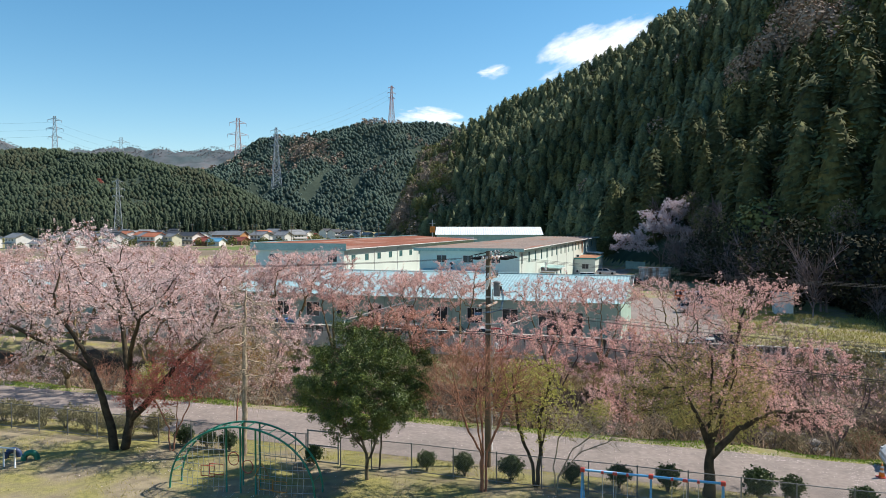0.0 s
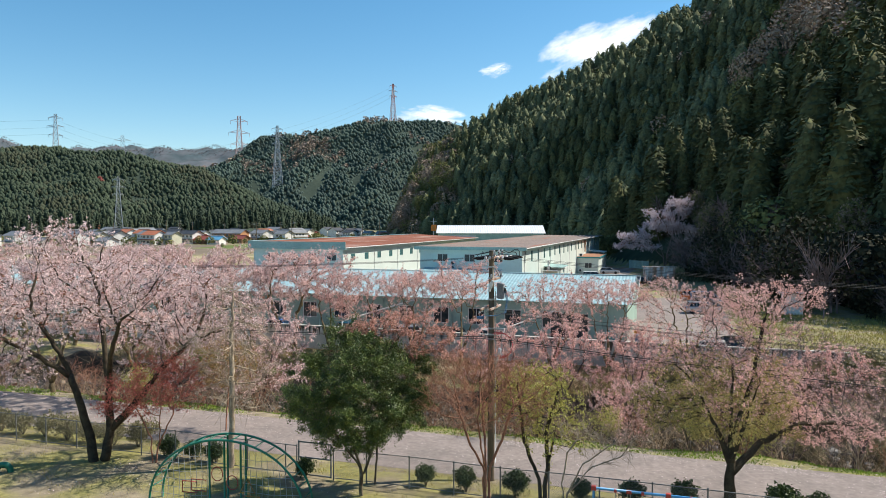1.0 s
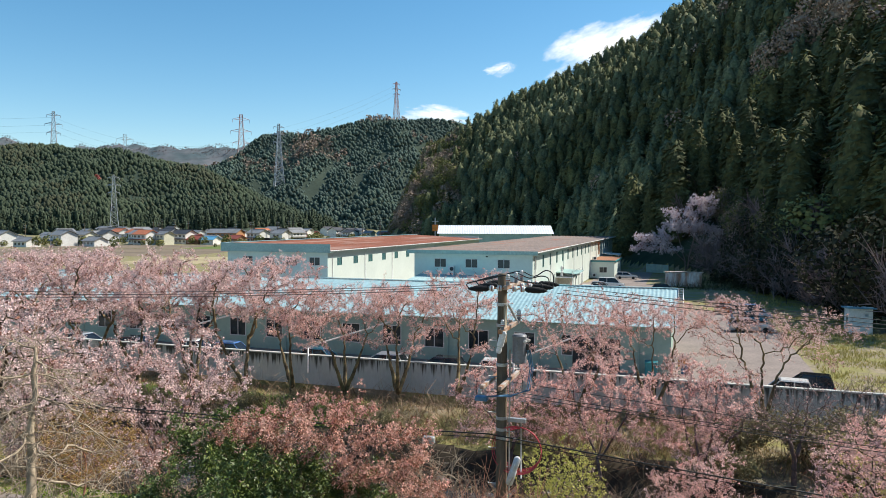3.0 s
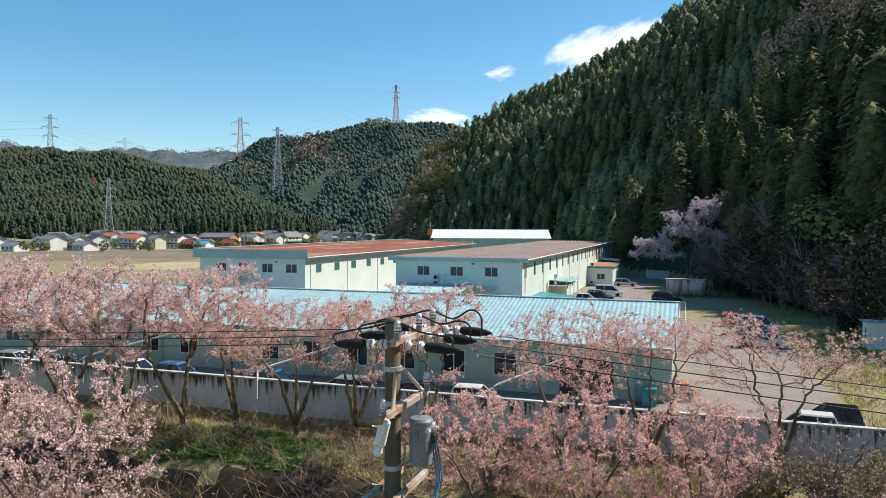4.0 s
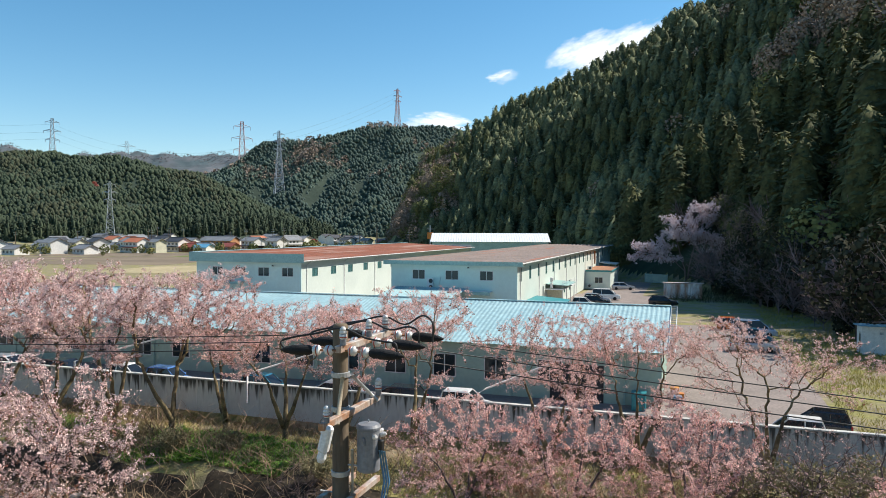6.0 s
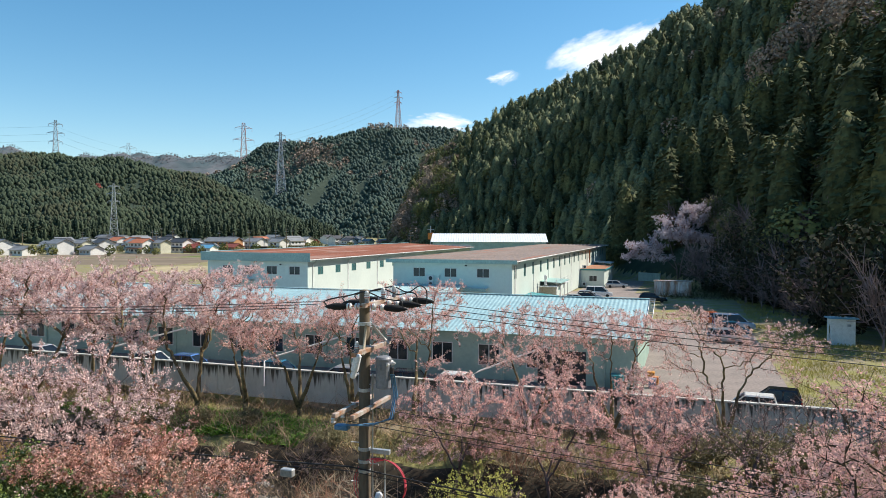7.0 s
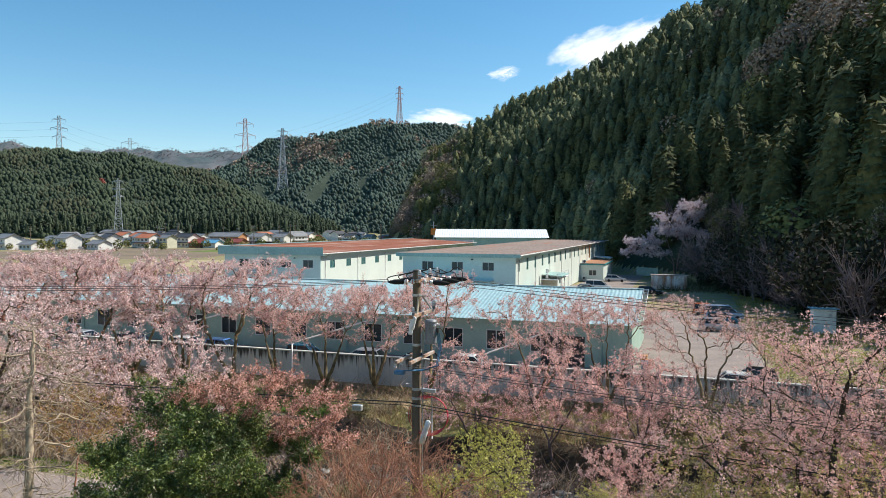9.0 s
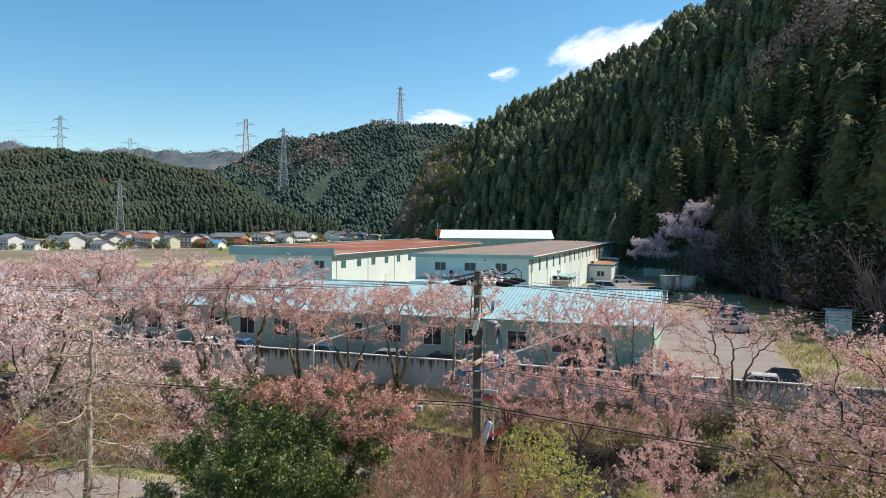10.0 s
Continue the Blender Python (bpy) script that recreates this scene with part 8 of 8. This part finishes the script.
homes = {
    "grey": house_model(11, 8, 2, MAT["tile_grey"], MAT["plaster_white"], "white two-storey house with a grey tiled roof"),
    "dark": house_model(9, 8, 2, MAT["tile_dark"], MAT["plaster_white"], "white house with a dark tiled roof"),
    "orange": house_model(10, 8, 2, MAT["tile_orange"], MAT["plaster_white"], "white house with an orange tiled roof"),
    "cream": house_model(7, 6, 2, MAT["tile_grey"], MAT["plaster_cream"], "cream house with a grey tiled roof"),
    "red": house_model(8, 7, 1, MAT["tile_red"], MAT["plaster_brown"], "low brown house with a dull red roof"),
    "blue": house_model(8, 6, 1, MAT["tile_blue"], MAT["plaster_white"], "low white house with a blue sheet roof"),
    "brick": house_model(20, 9, 2, MAT["tile_grey"], MAT["plaster_brick"], "orange-brown two-storey block with a flat grey roof"),
    "white": house_model(8, 7, 2, MAT["tile_grey"], MAT["plaster_white"], "white two-storey house with a flat grey roof"),
    "low": house_model(10, 7, 1, MAT["tile_grey"], MAT["plaster_white"], "low white house with a grey tiled roof"),
}


def settle(kind, x, y, turn, size=1.0):
    ob = copy_thing(homes[kind], Matrix.Translation((x, y, gz(x, y))) @ Matrix.Rotation(radians(turn), 4, "Z"))
    ob.scale = (size, size, size)
    return tagged(ob, group="houses of the town")


# front row, from the far west to the river bend
for kind, x, y, turn in (("grey", -218, 356, -34), ("low", -203, 351, -28), ("grey", -194, 366, -36), ("cream", -184, 372, -30), ("dark", -179, 380, -40), ("low", -176, 362, -33), ("orange", -163, 388, -30),
                         ("grey", -170, 398, -38), ("cream", -151, 388, -36), ("dark", -147, 402, -30), ("red", -139, 398, -25), ("blue", -130, 394, -20), ("brick", -142, 440, -18), ("grey", -118, 438, -34),
                         ("grey", -236, 360, -30), ("dark", -254, 370, -40), ("low", -226, 380, -24), ("white", -100, 425, -32), ("red", -123, 416, -30)):
    settle(kind, x, y, turn)
town = random.Random(12)
for k in range(44):
    settle(town.choice(("grey", "dark", "low", "cream", "red", "grey", "low", "blue", "dark", "orange")), -250 + 3.6 * k + town.uniform(-2, 2), town.uniform(420, 500), town.choice((-34, -34, -28, 56)) + town.uniform(-8, 8), town.uniform(0.8, 1.05))
for k in range(52):
    settle(town.choice(("grey", "dark", "low", "cream", "grey", "low", "dark", "red")), -290 + 5.0 * k + town.uniform(-3, 3), town.uniform(500, 640), town.choice((-34, -34, -28, 56)) + town.uniform(-8, 8), town.uniform(0.85, 1.1))
for o in homes.values():
    for q in (*o.children_recursive, o):
        bpy.data.objects.remove(q)


def field(name, x0, x1, y0, y1, mat, label):
    n = 12
    verts, faces = [], []
    for i in range(n + 1):
        for j in range(n + 1):
            x, y = x0 + (x1 - x0) * i / n, y0 + (y1 - y0) * j / n
            verts.append((x + 0.12 * (y - y0), y, gz(x, y) + 0.05))
    for i in range(n):
        for j in range(n):
            q = i * (n + 1) + j
            faces.append((q, q + n + 1, q + n + 2, q + 1))
    tagged(new(name, mesh_from(name, verts, faces, mat)), label, "field", kind="structure")


field("field_1", -150, -92, 262, 330, MAT["field_soil"], "ploughed brown field")
field("field_2", -96, -70, 215, 258, MAT["field_straw"], "pale straw-coloured field")
field("field_3", -190, -120, 335, 380, MAT["field_soil"], "ploughed brown field")
field("field_4", -118, -60, 335, 400, MAT["field_green"], "green field before the town")
field("field_5", -260, -155, 240, 330, MAT["field_soil"], "ploughed brown field")
field("field_6", -66, 0, 262, 440, MAT["field_soil"], "bare field behind the factory")

# the dark lineside fence
ob = thing("lineside_fence", Matrix.Translation((-112, 430, gz(-60, 430))) @ Matrix.Rotation(radians(-6), 4, "Z"), "long dark brown board fence across the valley", "fence")
for k in range(38):
    part("board_panel", box(k * 2.6, k * 2.6 + 2.55, 0, 0.15, -1, 2.6), MAT["rail_dark"], ob) if k == 0 else None
first = ob.children[0]
for k in range(1, 38):
    q = new("board_panel", first.data)
    q.parent = ob
    q.location = (k * 2.6, 0.02 * (k % 2), 0)
part("cap_rail", box(0, 98.8, -0.05, 0.22, 2.603, 2.8), MAT["rail_dark"], ob)


def signpost():
    ob = thing("sign_tower", Matrix.Translation((-4.5, 305, 0)), "orange illuminated sign on a steel lattice post", "sign")
    part("post", box(-0.2, 0.2, -0.2, 0.2, 0, 14), MAT["steel"], ob)
    part("sign_face", box(-1.1, 1.1, -0.45, -0.203, 8.6, 11.2, 0.05), MAT["sign_orange"], ob, "orange sign board")
    part("sign_disc", lathe([(0.0, 0.0), (0.62, 0.0), (0.62, 0.05), (0.0, 0.05)], 20), MAT["paint_yellow"], ob).matrix_local = Matrix.Translation((0, -0.452, 10.0)) @ Matrix.Rotation(radians(90), 4, "X")
    part("bracket", box(-1.3, 1.3, -0.08, 0.08, 12.4, 12.6), MAT["steel"], ob)


signpost()


def town_pole(x, y, h):
    ob = thing("utility_pole", Matrix.Translation((x, y, gz(x, y))), "distant grey utility pole among the houses", "utility pole", "town poles")
    part("pole", lathe([(0.22, -0.5), (0.16, h), (0.0, h + 0.05)], 8), MAT["pole"], ob)
    for z in (h - 0.6, h - 1.6):
        part("crossarm", box(-1.0, 1.0, -0.07, 0.07, z, z + 0.14), MAT["steel"], ob)


for k in range(26):
    town_pole(-250 + 10.2 * k + town.uniform(-4, 4), town.uniform(380, 560), town.uniform(10, 14))


def pylon(x, y, h, mat, label, arms=3, z=None, thick=0.22, spread=0.11):
    """A lattice tower: four legs, cross bracing, arms with insulator strings."""
    ob = thing("pylon", Matrix.Translation((x, y, gz(x, y) if z is None else z)) @ Matrix.Rotation(radians(25), 4, "Z"), label, "pylon", "power pylons")
    half = lambda t: h * spread * (1 - t) ** 1.25 + h * 0.014
    corners = ((1, 1), (-1, 1), (-1, -1), (1, -1))
    levels = [1 - (1 - k / 13) ** 1.15 for k in range(14)]
    for cx, cy in corners:
        part("leg", tube([(cx * half(t), cy * half(t), h * t) for t in levels], thick, 4, mat, "leg"), None, ob)
    v, f = [], []
    for a, b in zip(levels, levels[1:]):
        for k in range(4):
            (ax, ay), (bx, by) = corners[k], corners[(k + 1) % 4]
            for s, e in (((ax, ay, a), (bx, by, b)), ((bx, by, a), (ax, ay, b)), ((ax, ay, b), (bx, by, b))):
                tube_into(v, f, [(s[0] * half(s[2]), s[1] * half(s[2]), h * s[2]), (e[0] * half(e[2]), e[1] * half(e[2]), h * e[2])], [thick * 0.55] * 2, 3, cap=False)
    part("bracing", mesh_from("bracing", v, f, mat), None, ob)
    for k in range(arms):
        t = 0.95 - 0.12 * k
        r = h * (0.085 + 0.02 * (k % 2))
        v, f = [], []
        for s in (-1, 1):
            for dy in (-1, 1):
                tube_into(v, f, [(s * half(t), dy * half(t), h * t + h * 0.02), (s * r, 0, h * t)], [thick * 0.7, thick * 0.5], 3)
                tube_into(v, f, [(s * half(t), dy * half(t), h * t - h * 0.005), (s * r, 0, h * t)], [thick * 0.7, thick * 0.5], 3)
            tube_into(v, f, [(s * r, 0, h * t), (s * r, 0, h * t - h * 0.035)], [thick * 0.7] * 2, 4)
        tagged(part("arm", mesh_from("arm", v, f, mat), None, ob), kind="stuff")
    return ob


def tower(x, y, top, mat, label, thick):
    z = gz(x, y)
    return pylon(x, y, top - z, mat, label, z=z, thick=thick, spread=0.062)


tower(-472, 875, 143, MAT["pylon_grey"], "tall grey lattice pylon on the low hill", 0.34)
tower(-272, 600, 50, MAT["pylon_grey"], "grey lattice pylon behind the town", 0.26)
tower(-399, 1400, 218, MAT["pylon_red"], "red and white lattice pylon on a distant slope", 0.45)
tower(-246, 1060, 154, MAT["pylon_grey"], "grey lattice pylon on the far hillside", 0.40)
tower(-90, 1262, 254, MAT["pylon_red"], "red and white lattice pylon on the hilltop", 0.40)
tower(-895, 2000, 252, MAT["pylon_grey"], "far grey lattice pylon beyond the low hill", 0.5)
for dz in (3, 12, 20):
    wire("power_line", (-246, 1060, 150 - dz), (-90, 1262, 252 - dz), 6, 0.07, label="high-voltage line between the pylons")
    wire("power_line", (-472, 875, 139 - dz), (-1100, 700, 150 - dz), 16, 0.06, label="high-voltage line between the pylons")
    wire("power_line", (-246, 1060, 150 - dz), (-472, 875, 139 - dz), 30, 0.05, label="high-voltage line between the pylons")


def cloud_material(seed, soft):
    m = bpy.data.materials.new("cloud")
    m.use_nodes = True
    n, l = m.node_tree.nodes, m.node_tree.links
    n.remove(n["Principled BSDF"])
    tc = n.new("ShaderNodeTexCoord")
    mp = n.new("ShaderNodeMapping")
    mp.inputs["Location"].default_value = (seed, seed * 0.7, 0)
    l.new(tc.outputs["Object"], mp.inputs["Vector"])
    nz = n.new("ShaderNodeTexNoise")
    nz.inputs["Scale"].default_value, nz.inputs["Detail"].default_value, nz.inputs["Roughness"].default_value = 2.6, 10.0, 0.6
    l.new(mp.outputs["Vector"], nz.inputs["Vector"])
    ln = n.new("ShaderNodeVectorMath")
    ln.operation = "LENGTH"
    l.new(tc.outputs["Object"], ln.inputs[0])
    rad = n.new("ShaderNodeMapRange")
    rad.inputs["From Min"].default_value, rad.inputs["From Max"].default_value = 0.1, 1.0
    rad.inputs["To Min"].default_value, rad.inputs["To Max"].default_value = 0.34, -0.42
    l.new(ln.outputs["Value"], rad.inputs["Value"])
    add = n.new("ShaderNodeMath")
    l.new(nz.outputs["Fac"], add.inputs[0])
    l.new(rad.outputs["Result"], add.inputs[1])
    ramp = n.new("ShaderNodeMapRange")
    ramp.inputs["From Min"].default_value, ramp.inputs["From Max"].default_value = 0.50, 0.50 + soft
    l.new(add.outputs[0], ramp.inputs["Value"])
    em = n.new("ShaderNodeEmission")
    em.inputs["Color"].default_value, em.inputs["Strength"].default_value = (0.93, 0.96, 1.0, 1), 0.98
    tr = n.new("ShaderNodeBsdfTransparent")
    mix = n.new("ShaderNodeMixShader")
    l.new(ramp.outputs["Result"], mix.inputs["Fac"])
    l.new(tr.outputs["BSDF"], mix.inputs[1])
    l.new(em.outputs["Emission"], mix.inputs[2])
    l.new(mix.outputs["Shader"], n["Material Output"].inputs["Surface"])
    return m


def cloud(x, z, w, h, seed, tilt, soft, label):
    me = mesh_from("cloud", [(-1, -1, 0), (1, -1, 0), (1, 1, 0), (-1, 1, 0)], [(0, 1, 2, 3)], cloud_material(seed, soft))
    ob = tagged(new("backdrop_cloud", me), label, "cloud", kind="structure")
    ob.matrix_world = Matrix.Translation((x, 4600, z)) @ Matrix.Rotation(radians(tilt), 4, "Y") @ Matrix.Rotation(radians(90), 4, "X") @ Matrix.Diagonal((w, h, 1, 1))
    ob.visible_shadow = False


cloud(985, 1140, 800, 330, 3.1, -24, 0.3, "white cloud rising behind the wooded ridge")
cloud(-60, 690, 420, 120, 8.4, 4, 0.3, "low white cloud behind the far hill")
cloud(330, 985, 200, 90, 5.7, -10, 0.4, "small wisp of white cloud")
